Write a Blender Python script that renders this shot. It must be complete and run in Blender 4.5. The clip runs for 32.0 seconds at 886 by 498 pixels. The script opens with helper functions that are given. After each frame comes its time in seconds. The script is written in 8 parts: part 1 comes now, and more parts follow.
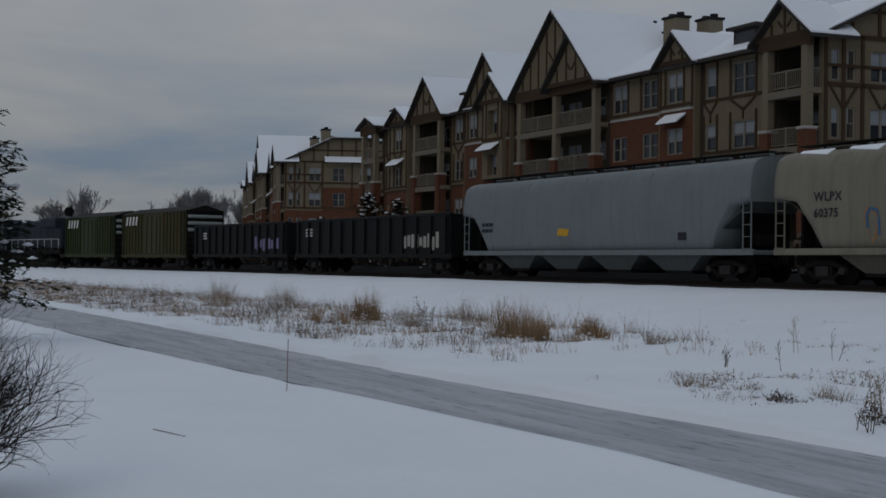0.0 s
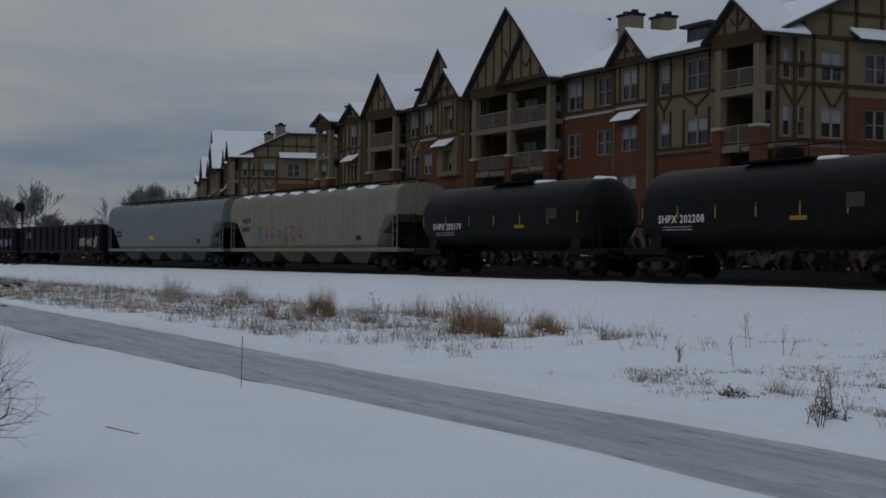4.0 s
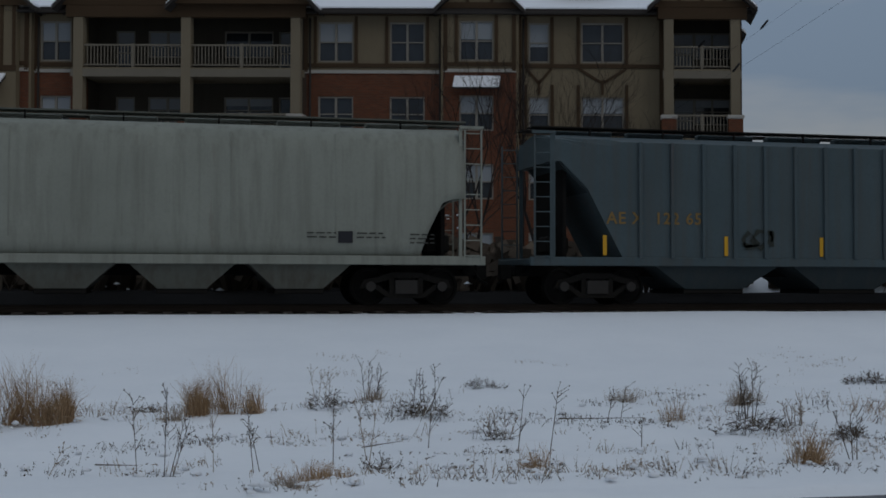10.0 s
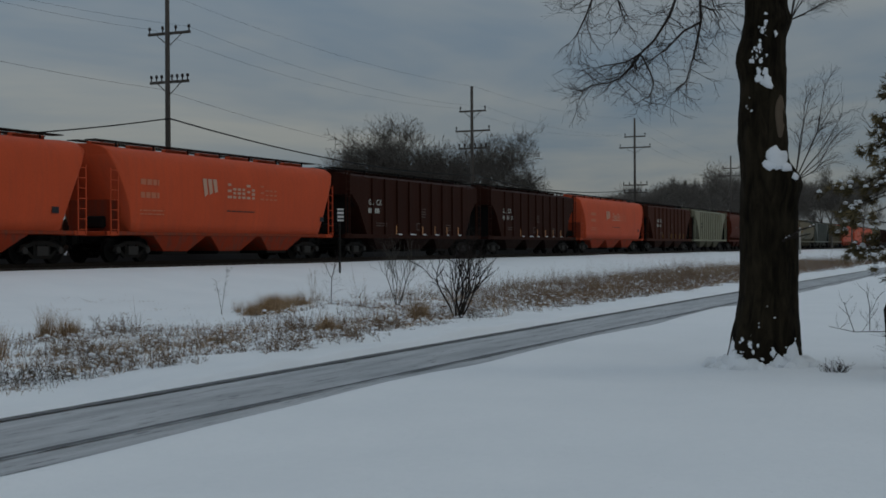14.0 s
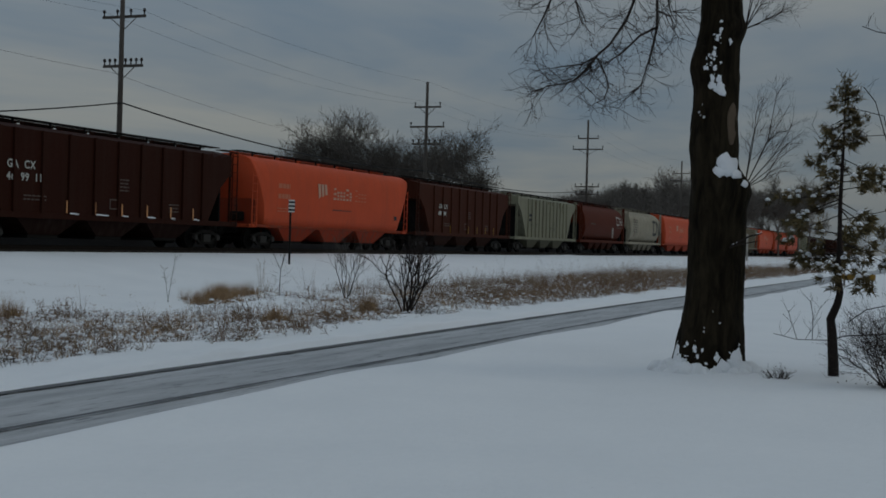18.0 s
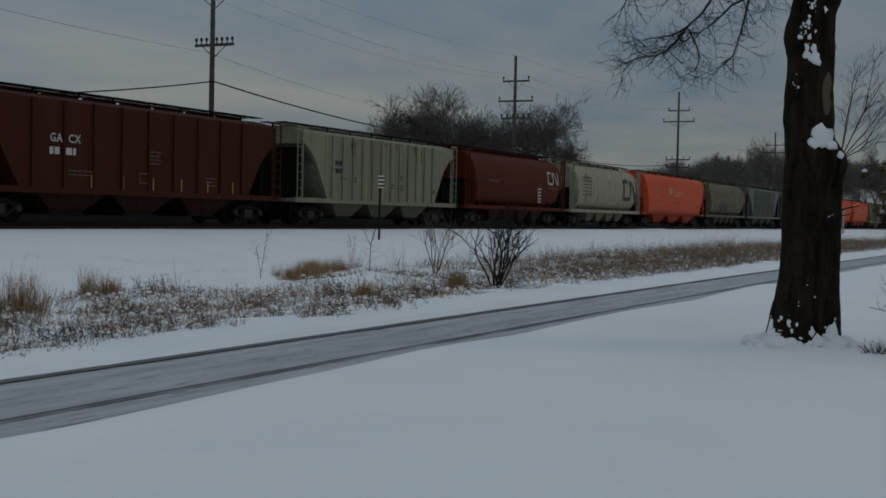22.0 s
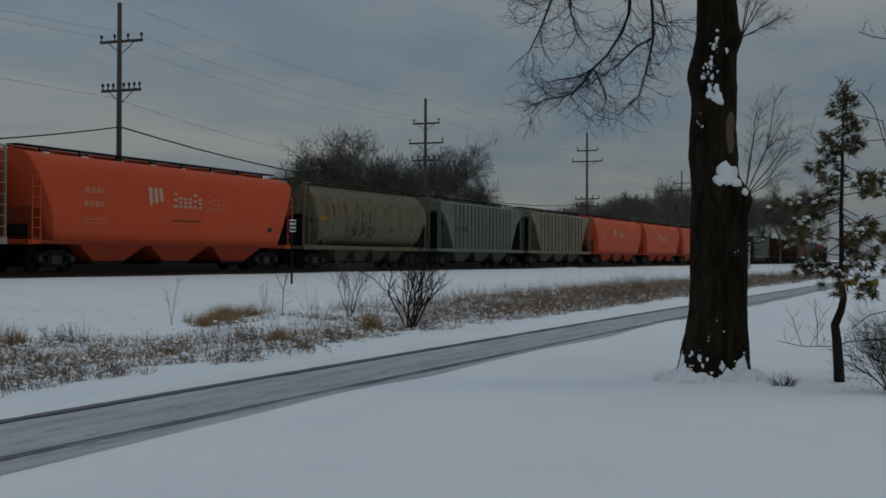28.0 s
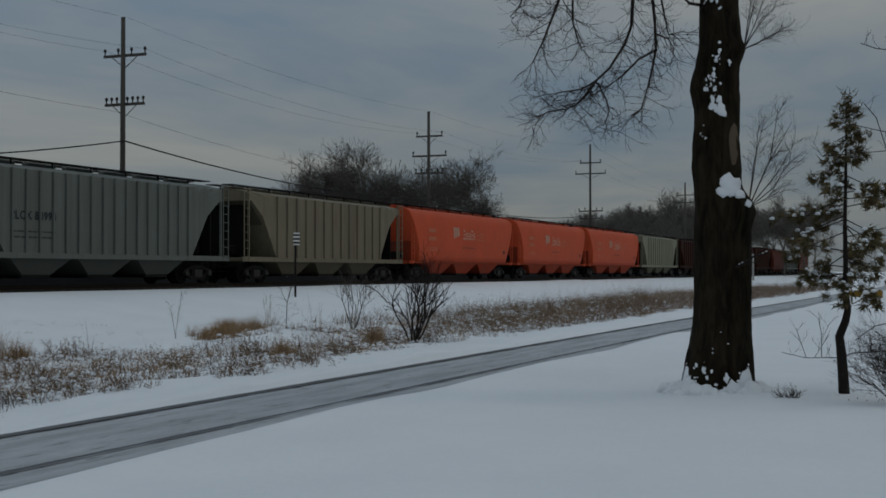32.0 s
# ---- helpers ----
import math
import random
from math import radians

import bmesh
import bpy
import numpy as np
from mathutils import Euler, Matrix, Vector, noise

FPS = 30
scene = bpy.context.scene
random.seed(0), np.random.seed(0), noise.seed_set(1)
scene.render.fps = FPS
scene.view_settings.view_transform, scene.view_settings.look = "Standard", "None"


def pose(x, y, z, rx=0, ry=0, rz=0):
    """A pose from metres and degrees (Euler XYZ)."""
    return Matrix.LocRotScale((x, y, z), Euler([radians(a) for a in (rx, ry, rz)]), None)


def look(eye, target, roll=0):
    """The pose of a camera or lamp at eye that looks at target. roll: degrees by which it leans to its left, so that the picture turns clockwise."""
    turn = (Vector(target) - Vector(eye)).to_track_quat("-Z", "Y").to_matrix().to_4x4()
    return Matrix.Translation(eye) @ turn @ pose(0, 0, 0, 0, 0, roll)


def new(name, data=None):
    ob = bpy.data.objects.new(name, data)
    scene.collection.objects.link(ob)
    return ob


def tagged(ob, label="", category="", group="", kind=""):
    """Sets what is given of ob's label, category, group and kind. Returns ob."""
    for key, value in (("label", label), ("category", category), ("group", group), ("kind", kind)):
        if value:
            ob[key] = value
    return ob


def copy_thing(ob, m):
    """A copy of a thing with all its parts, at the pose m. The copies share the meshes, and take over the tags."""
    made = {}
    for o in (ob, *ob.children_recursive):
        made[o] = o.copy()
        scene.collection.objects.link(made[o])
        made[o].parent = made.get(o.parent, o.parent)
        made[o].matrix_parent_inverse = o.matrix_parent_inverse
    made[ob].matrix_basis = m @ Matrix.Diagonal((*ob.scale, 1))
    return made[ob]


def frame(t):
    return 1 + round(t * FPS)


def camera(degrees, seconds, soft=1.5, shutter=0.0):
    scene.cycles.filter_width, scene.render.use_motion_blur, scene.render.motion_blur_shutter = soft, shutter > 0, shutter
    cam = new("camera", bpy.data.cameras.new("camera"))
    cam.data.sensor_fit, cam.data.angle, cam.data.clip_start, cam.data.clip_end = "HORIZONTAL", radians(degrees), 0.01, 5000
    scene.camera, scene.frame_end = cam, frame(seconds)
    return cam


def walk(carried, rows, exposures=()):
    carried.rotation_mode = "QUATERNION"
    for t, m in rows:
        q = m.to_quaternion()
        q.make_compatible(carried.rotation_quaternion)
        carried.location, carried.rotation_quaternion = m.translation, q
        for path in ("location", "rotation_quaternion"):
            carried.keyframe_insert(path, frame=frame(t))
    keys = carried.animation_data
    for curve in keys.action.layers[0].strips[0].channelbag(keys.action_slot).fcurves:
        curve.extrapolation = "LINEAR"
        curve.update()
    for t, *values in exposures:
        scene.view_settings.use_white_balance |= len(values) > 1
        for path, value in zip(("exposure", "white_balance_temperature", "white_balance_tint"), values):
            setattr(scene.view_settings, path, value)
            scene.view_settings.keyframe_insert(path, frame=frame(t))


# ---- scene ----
FOV = 38.42
cam = camera(FOV, 32.0, soft=1.7)
EYE = (0.0, 0.0, 1.6)


def aim(yaw, pitch, roll):
    """Pose of the hand-held camera: degrees to the left of +y, up, and lean."""
    a, b = radians(yaw), radians(pitch)
    way = Vector((-math.sin(a) * math.cos(b), math.cos(a) * math.cos(b), math.sin(b)))
    return look(EYE, Vector(EYE) + way, roll)


PATH = [
    (0.0, 62.56, 0.72, 0.71), (0.5, 61.97, 0.99, 0.78), (1.0, 61.4, 1.03, 1.01), (1.5, 60.95, 1.04, 1.26), (2.0, 61.13, 0.9, 0.92), (2.5, 61.42, 0.77, 0.93),
    (4.5, 59.88, 0.53, 0.66), (5.0, 58.95, 0.64, 0.81), (5.5, 57.4, 0.91, 1.21), (6.0, 55.14, 1.03, 1.02), (6.5, 51.39, 1.25, 1.22), (7.0, 41.75, 1.39, 1.15),
    (7.5, 31.64, 1.41, 1.18), (8.0, 21.79, 1.57, 1.2), (8.5, 13.21, 1.57, 1.3), (9.0, 3.92, 1.84, 0.22), (9.5, -3.75, 1.83, -0.06), (10.0, -12.96, 1.61, 0.09),
    (10.5, -22.41, 1.57, 0.29), (11.0, -29.95, 1.15, -0.16), (11.5, -38.12, 0.62, -0.15), (12.0, -47.13, 0.42, -1.09), (12.5, -56.13, 0.16, -1.6), (13.0, -61.88, 0.02, -2.34),
    (13.5, -64.69, -0.04, -2.07), (14.0, -65.92, -0.08, -0.32), (14.5, -66.02, -0.18, -0.41), (16.5, -65.44, -0.36, 0.5), (17.0, -65.92, -0.36, 1.0), (17.5, -67.4, -0.37, 1.28),
    (18.0, -68.16, -0.25, 1.63), (18.5, -68.11, -1.15, 1.35), (19.0, -67.56, -0.7, 1.64), (19.5, -66.83, -0.04, 1.48), (20.0, -66.15, -0.07, 0.55), (20.5, -65.13, -0.45, 0.91),
    (21.0, -64.07, -0.63, 1.69), (21.5, -63.49, -0.95, 1.11), (22.0, -64.17, -1.48, 1.22), (22.5, -64.63, -2.01, 0.55), (23.0, -64.48, -2.08, 0.68), (23.5, -64.43, -2.08, 0.94),
    (24.0, -64.45, -2.12, 0.65), (24.5, -65.95, -1.69, 0.41), (25.0, -66.8, -1.15, 0.39), (25.5, -67.22, -0.78, 0.03), (27.5, -68.09, 0.31, 0.15), (28.0, -68.06, 0.46, 0.16),
    (28.5, -68.02, 0.54, 0.22), (29.0, -67.94, 0.5, 0.01), (29.5, -67.93, 0.52, -0.13), (30.0, -67.84, 0.61, -0.22), (30.5, -67.81, 0.71, -0.31), (31.0, -67.85, 0.82, -0.37),
    (31.5, -67.78, 1.02, -0.36), (32.0, -67.9, 1.03, -0.03),
]
walk(cam, [(t, aim(a, b, c)) for t, a, b, c in PATH], [(0.0, -0.02, 6760, 11), (6.0, -0.04, 6760, 11), (9.0, -0.08, 6800, 10), (10.0, 0.04, 6650, 9), (11.7, 0.06, 6480, 6), (13.0, 0.06, 6750, 4), (15.0, 0.0, 6900, 4), (17.0, -0.09, 6850, 4), (22.0, -0.09, 6900, 4), (28.0, -0.03, 6900, 4), (32.0, -0.02, 6900, 4)])

# ---- light: an overcast winter afternoon ----
SUN_EL, SUN_AZ = radians(34), radians(150)
world = bpy.data.worlds.new("winter_sky")
scene.world = world
world.use_nodes = True
wn, wl = world.node_tree.nodes, world.node_tree.links
wn.clear()


def wnode(kind, **values):
    n = wn.new(kind)
    for k, v in values.items():
        n.inputs[k].default_value = v
    return n


def wmath(op, a, b=0.0):
    n = wn.new("ShaderNodeMath")
    n.operation = op
    for i, v in enumerate((a, b)):
        if isinstance(v, (int, float)):
            n.inputs[i].default_value = v
        else:
            wl.new(v, n.inputs[i])
    return n.outputs[0]


coord = wn.new("ShaderNodeTexCoord")
split = wn.new("ShaderNodeSeparateXYZ")
wl.new(coord.outputs["Generated"], split.inputs[0])
# cloud sheet seen from below: directions projected on a high plane
up = wmath("MAXIMUM", split.outputs["Z"], 0.0)
den = wmath("ADD", up, 0.11)
cx, cy = wmath("DIVIDE", split.outputs["X"], den), wmath("DIVIDE", split.outputs["Y"], den)
flat = wn.new("ShaderNodeCombineXYZ")
wl.new(cx, flat.inputs[0])
wl.new(cy, flat.inputs[1])
cloud = wnode("ShaderNodeTexNoise", Scale=0.55, Detail=5.0, Roughness=0.55, Distortion=0.35)
wl.new(flat.outputs[0], cloud.inputs["Vector"])
ramp = wn.new("ShaderNodeValToRGB")
ramp.color_ramp.elements[0].position, ramp.color_ramp.elements[0].color = 0.38, (0.48, 0.645, 0.89, 1)
ramp.color_ramp.elements[1].position, ramp.color_ramp.elements[1].color = 0.64, (0.94, 0.985, 1.04, 1)
wl.new(cloud.outputs["Fac"], ramp.inputs["Fac"])
# the overcast dome is three times as bright overhead as at the horizon
# and brighter on the side where the veiled sun stands
west = wmath("MULTIPLY_ADD", split.outputs["X"], -0.09)
west.node.inputs[2].default_value = 1.0
north = wmath("MULTIPLY_ADD", split.outputs["Y"], 0.16)
north.node.inputs[2].default_value = 1.0
west = wmath("MULTIPLY", west, north)
dome = wmath("MULTIPLY", wmath("MULTIPLY", wmath("ADD", wmath("MULTIPLY", up, 2.0), 1.0), 0.215), west)
shade = wn.new("ShaderNodeVectorMath")
shade.operation = "SCALE"
wl.new(ramp.outputs["Color"], shade.inputs[0])
wl.new(dome, shade.inputs["Scale"])
sky = wn.new("ShaderNodeTexSky")
sky.sky_type, sky.sun_disc = "NISHITA", False
sky.sun_elevation, sky.sun_rotation = SUN_EL, SUN_AZ
thin = wn.new("ShaderNodeVectorMath")
thin.operation = "SCALE"
thin.inputs["Scale"].default_value = 0.006
wl.new(sky.outputs[0], thin.inputs[0])
both = wn.new("ShaderNodeVectorMath")
both.operation = "ADD"
wl.new(shade.outputs[0], both.inputs[0])
wl.new(thin.outputs[0], both.inputs[1])
back = wnode("ShaderNodeBackground", Strength=0.90)
wl.new(both.outputs[0], back.inputs["Color"])
wl.new(back.outputs[0], wn.new("ShaderNodeOutputWorld").inputs["Surface"])
sun_lamp = bpy.data.lights.new("sun", "SUN")
sun_lamp.energy, sun_lamp.angle, sun_lamp.color = 0.16, radians(25), (1.0, 0.95, 0.88)
sun = new("sun", sun_lamp)
sun.rotation_euler = (radians(90) - SUN_EL, 0, radians(180) - SUN_AZ)


# ---- materials ----
def material(name, build):
    m = bpy.data.materials.new(name)
    m.use_nodes = True
    m.node_tree.nodes.clear()
    out = m.node_tree.nodes.new("ShaderNodeOutputMaterial")
    m.node_tree.links.new(build(Nodes(m.node_tree)), out.inputs["Surface"])
    return m


class Nodes:
    """Short hand for building a node tree."""

    def __init__(self, tree):
        self.n, self.l = tree.nodes, tree.links

    def put(self, socket, v):
        if isinstance(v, bpy.types.NodeSocket):
            self.l.new(v, socket)
        elif isinstance(v, tuple) and len(v) == 3 and socket.type == "RGBA":
            socket.default_value = (*v, 1)
        else:
            socket.default_value = v

    def make(self, kind, **inputs):
        n = self.n.new(kind)
        for k, v in inputs.items():
            self.put(n.inputs[k.replace("_", " ")], v)
        return n

    def place(self, stretch=(1, 1, 1), shift=0.0):
        c = self.make("ShaderNodeTexCoord")
        m = self.make("ShaderNodeMapping", Scale=stretch)
        self.l.new(c.outputs["Object"], m.inputs["Vector"])
        info = self.make("ShaderNodeObjectInfo")
        k = self.math("MULTIPLY", info.outputs["Random"], 37.0 + shift)
        self.l.new(k, m.inputs["Location"])
        return m.outputs[0]

    def ground_place(self, stretch=(1, 1, 1)):
        g = self.make("ShaderNodeNewGeometry")
        m = self.make("ShaderNodeMapping", Scale=stretch)
        self.l.new(g.outputs["Position"], m.inputs["Vector"])
        return m.outputs[0]

    def noise(self, vector, scale, detail=4.0, rough=0.55, distort=0.0):
        return self.make("ShaderNodeTexNoise", Vector=vector, Scale=scale, Detail=detail, Roughness=rough, Distortion=distort).outputs["Fac"]

    def math(self, op, a, b=0.0, c=0.0):
        n = self.n.new("ShaderNodeMath")
        n.operation = op
        for i, v in enumerate((a, b, c)):
            self.put(n.inputs[i], v)
        return n.outputs[0]

    def step(self, value, lo, hi):
        n = self.make("ShaderNodeMapRange", Value=value)
        n.inputs["From Min"].default_value, n.inputs["From Max"].default_value = lo, hi
        return n.outputs[0]

    def mix(self, fac, a, b):
        n = self.n.new("ShaderNodeMix")
        n.data_type = "RGBA"
        self.put(n.inputs["Factor"], fac)
        self.put(n.inputs["A"] if False else n.inputs[6], a)
        self.put(n.inputs[7], b)
        return n.outputs[2]

    def bump(self, height, strength=0.3, distance=0.02):
        return self.make("ShaderNodeBump", Height=height, Strength=strength, Distance=distance).outputs[0]

    def bsdf(self, color, rough=0.6, metal=0.0, normal=None, **more):
        more.setdefault("Specular_IOR_Level", 0.08)
        n = self.make("ShaderNodeBsdfPrincipled", Base_Color=color, Roughness=rough, Metallic=metal, **more)
        if normal is not None:
            self.put(n.inputs["Normal"], normal)
        return n.outputs[0]


def plain(name, color, rough=0.6, metal=0.0, vary=0.25, scale=6.0, bump=0.15):
    """A surface of one colour with fine grain and broad unevenness."""
    def build(k):
        v = k.place()
        fine, broad = k.noise(v, scale * 4), k.noise(v, scale * 0.3, 3.0)
        dark = tuple(c * (1 - vary) for c in color)
        c = k.mix(k.math("MULTIPLY_ADD", fine, 0.5, k.math("MULTIPLY", broad, 0.5)), dark, tuple(min(1, c * (1 + vary * 0.6)) for c in color))
        return k.bsdf(c, rough, metal, k.bump(fine, bump, 0.01))
    return material(name, build)


SHADED_GRIMY = {}


def car_paint(name, color, rust=0.2, dirt=0.5, streak=0.4, rough=0.5, patch=0.0, from_top=False):
    """Weathered rail car paint: chalky base, road dirt, rust streaks running down, rust patches."""
    def build(k):
        v = k.place()
        broad, fine = k.noise(v, 0.7, 4.0), k.noise(v, 14.0, 5.0)
        c = k.mix(broad, tuple(x * 0.80 for x in color), tuple(min(1, x * 1.12) for x in color))
        c = k.mix(k.math("MULTIPLY", k.step(fine, 0.45, 0.8), 0.35), c, tuple(x * 0.72 for x in color))
        runs = k.noise(k.place((2.6, 2.6, 0.12), 3.0), 1.6, 4.0, 0.6)
        grime = k.math("MULTIPLY", k.step(runs, 0.45, 0.75), dirt)
        c = k.mix(grime, c, (0.075, 0.062, 0.05))
        drips = k.noise(k.place((1.5, 1.5, 0.10), 9.0), 1.5, 5.0, 0.62)
        amount = k.math("MULTIPLY", k.step(drips, (0.61 if from_top else 0.66) - 0.14 * rust, (0.72 if from_top else 0.745) - 0.13 * rust), min(1.0, streak + rust))
        height = k.make("ShaderNodeSeparateXYZ", Vector=k.make("ShaderNodeTexCoord").outputs["Object"]).outputs[2]
        if from_top:
            # rust washed down from the roof seam, each run ending at its own height
            reach = k.math("MULTIPLY_ADD", k.noise(k.place((1.1, 1.1, 0.02), 2.0), 1.3, 3.0), -5.2, 5.2)
            amount = k.math("MULTIPLY", amount, k.step(k.math("SUBTRACT", height, reach), -0.3, 1.4))
        c = k.mix(amount, c, (0.15, 0.038, 0.009) if from_top else (0.11, 0.026, 0.007))
        if patch:
            spots = k.noise(k.place((0.45, 0.45, 0.95), 17.0), 1.25, 7.0, 0.7, 0.35)
            spots = k.math("MULTIPLY_ADD", k.math("SUBTRACT", height, 2.75), 0.075, spots)
            tone = k.mix(k.step(k.noise(k.place((0.6, 0.6, 1.1), 5.0), 1.6, 7.0, 0.7, 0.4), 0.44, 0.70), (0.030, 0.012, 0.005), (0.145, 0.048, 0.011))
            c = k.mix(k.math("MULTIPLY", k.step(spots, 0.62 - 0.2 * patch, 0.74 - 0.2 * patch), 0.95), c, tone)
            c = k.mix(k.math("MULTIPLY", k.step(k.noise(v, 2.6, 6.0, 0.7), 0.46, 0.72), 0.65), c, (0.10, 0.042, 0.013))
        return k.bsdf(c, k.math("MULTIPLY_ADD", fine, 0.25, rough - 0.1), 0.0, k.bump(fine, 0.08, 0.01))
    made = material(name, build)
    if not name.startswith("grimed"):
        # darker, dirtier copy of the paint: brake dust plus painted shade below and inside
        SHADED_GRIMY[made.name] = car_paint("grimed_shaded_" + name, tuple(x * 0.48 + 0.003 for x in color), rust * 0.5, 0.7 if max(color) > 0.1 else 0.2, streak * 0.4, 0.8)
    return made


def snow_build(k):
    v = k.ground_place()
    crust, soft_, far_ = k.noise(v, 9.0, 6.0, 0.6), k.noise(v, 0.5, 4.0), k.noise(v, 60.0, 3.0)
    c = k.mix(k.math("MULTIPLY_ADD", soft_, 0.7, k.math("MULTIPLY", crust, 0.3)), (0.70, 0.73, 0.77), (0.86, 0.875, 0.90))
    spots = k.math("MULTIPLY", k.step(k.noise(v, 22.0, 2.0), 0.70, 0.78), 0.25)
    c = k.mix(spots, c, (0.40, 0.40, 0.40))
    h = k.math("ADD", k.math("MULTIPLY", crust, 0.6), k.math("MULTIPLY", far_, 0.15))
    return k.bsdf(c, 0.75, 0.0, k.bump(h, 0.35, 0.05))


SNOW = material("snow", snow_build)
SNOW_PLAIN = plain("snow_cover", (0.80, 0.82, 0.86), 0.7, 0, 0.08, 2.0, 0.3)


def packed_build(k):
    v = k.ground_place((0.35, 3.2, 1.0))
    ruts, fine = k.noise(v, 1.0, 5.0, 0.62), k.noise(k.ground_place((1.2, 2.5, 1)), 9.0, 5.0)
    c = k.mix(k.step(ruts, 0.36, 0.64), (0.31, 0.325, 0.345), (0.46, 0.475, 0.50))
    c = k.mix(k.math("MULTIPLY", k.step(k.noise(k.ground_place((0.75, 5.5, 1)), 2.2, 4.0, 0.6), 0.585, 0.70), 0.85), c, (0.11, 0.115, 0.125))
    c = k.mix(k.math("MULTIPLY", k.step(fine, 0.5, 0.75), 0.2), c, (0.15, 0.155, 0.165))
    return k.bsdf(c, 0.55, 0.0, k.bump(k.math("ADD", ruts, fine), 0.3, 0.03))


PACKED = material("packed_snow", packed_build)
BALLAST = plain("ballast_stone", (0.022, 0.02, 0.019), 0.95, 0, 0.6, 5.0, 0.8)
RAIL_STEEL = plain("rail_steel", (0.028, 0.022, 0.018), 0.6, 0.3, 0.4, 8.0)
UNDER = plain("dark_running_gear", (0.010, 0.0095, 0.009), 0.8, 0.1, 0.5, 5.0)
FRAME_STEEL = plain("grimy_steel", (0.016, 0.0145, 0.013), 0.7, 0.1, 0.5, 5.0)
BEARING = plain("worn_steel", (0.045, 0.042, 0.040), 0.6, 0.3, 0.4, 8.0)
BLACK_PAINT = car_paint("tank_black", (0.0065, 0.0080, 0.0075), 0.02, 0.04, 0.03, 0.45)
LETTER_BLACK = plain("black_lettering", (0.03, 0.03, 0.035), 0.6, 0, 0.2)
LETTER_WHITE = plain("white_lettering", (0.62, 0.60, 0.58), 0.6, 0, 0.2)
YELLOW = plain("yellow_reflector", (0.55, 0.30, 0.03), 0.5, 0, 0.2)
WOOD_POLE = plain("weathered_pole", (0.085, 0.075, 0.068), 0.9, 0, 0.4, 3.0, 0.5)
PATH_LINE = plain("edge_and_shade_line", (0.13, 0.135, 0.145), 0.7, 0, 0.3, 6.0, 0.3)
SOIL = plain("bare_asphalt", (0.155, 0.16, 0.17), 0.85, 0, 0.4, 6.0, 0.4)


# ---- mesh helpers ----
def part(name, bm, mat, parent=None, label=""):
    me = bpy.data.meshes.new(name)
    bm.to_mesh(me)
    bm.free()
    me.materials.append(mat)
    return place(name, me, parent, label)


def place(name, me, parent=None, label="", at=None):
    ob = new(name, me)
    if parent is not None:
        ob.parent = parent
    if at is not None:
        ob.matrix_basis = at
    if label:
        ob["label"] = label
    return ob


def thing(name, label, category, group="", kind="", at=None):
    ob = tagged(new(name), label, category, group, kind)
    if at is not None:
        ob.matrix_basis = at
    return ob


def box(bm, x0, x1, y0, y1, z0, z1):
    v = [bm.verts.new(p) for p in ((x0, y0, z0), (x1, y0, z0), (x1, y1, z0), (x0, y1, z0), (x0, y0, z1), (x1, y0, z1), (x1, y1, z1), (x0, y1, z1))]
    for f in ((3, 2, 1, 0), (4, 5, 6, 7), (0, 1, 5, 4), (1, 2, 6, 5), (2, 3, 7, 6), (3, 0, 4, 7)):
        bm.faces.new([v[i] for i in f])
    return bm


def boxed(x0, x1, y0, y1, z0, z1, bevel=0.0):
    bm = box(bmesh.new(), x0, x1, y0, y1, z0, z1)
    if bevel:
        bmesh.ops.bevel(bm, geom=bm.edges[:], offset=bevel, segments=1, affect="EDGES")
    return bm


def loft(bm, rings, cap=True, smooth=False):
    """Skin closed rings of equal length."""
    vs = [[bm.verts.new(p) for p in r] for r in rings]
    n = len(vs[0])
    for a, b in zip(vs, vs[1:]):
        for i in range(n):
            f = bm.faces.new((a[i], a[(i + 1) % n], b[(i + 1) % n], b[i]))
            f.smooth = smooth
    if cap:
        bm.faces.new(vs[0][::-1])
        bm.faces.new(vs[-1])
    return bm


def tube(bm, pts, radii, seg=6, smooth=True):
    """A round bar or branch through points."""
    pts = [Vector(p) for p in pts]
    if isinstance(radii, (int, float)):
        radii = [radii] * len(pts)
    rings = []
    side = None
    for i, p in enumerate(pts):
        d = (pts[min(i + 1, len(pts) - 1)] - pts[max(i - 1, 0)]).normalized()
        if side is None:
            side = d.orthogonal().normalized()
        side = (side - d * side.dot(d)).normalized()
        other = d.cross(side)
        rings.append([p + (side * math.cos(k * math.tau / seg) + other * math.sin(k * math.tau / seg)) * radii[i] for k in range(seg)])
    return loft(bm, rings, True, smooth)


def prism(bm, poly, axis, a, b):
    """A polygon in the plane across an axis, drawn out from a to b. poly: pairs in the order of the other two axes."""
    def at(p, t):
        return {"x": (t, p[0], p[1]), "y": (p[0], t, p[1]), "z": (p[0], p[1], t)}[axis]
    return loft(bm, [[at(p, a) for p in poly], [at(p, b) for p in poly]])


def recalc(bm):
    bmesh.ops.recalc_face_normals(bm, faces=bm.faces[:])
    return bm


# ---- lie of the land ----
TRACK_Y, TRACK_TOP = 31.7, 1.10


def bend(x):
    """Slope of the track in plan: straight, then a curve towards the lawn on the far west."""
    if x > -30:
        return 0.0
    if x > -150:
        return 0.00175 * (-30 - x)
    return max(0.0, 0.21 * (1 - (-150 - x) / 90))


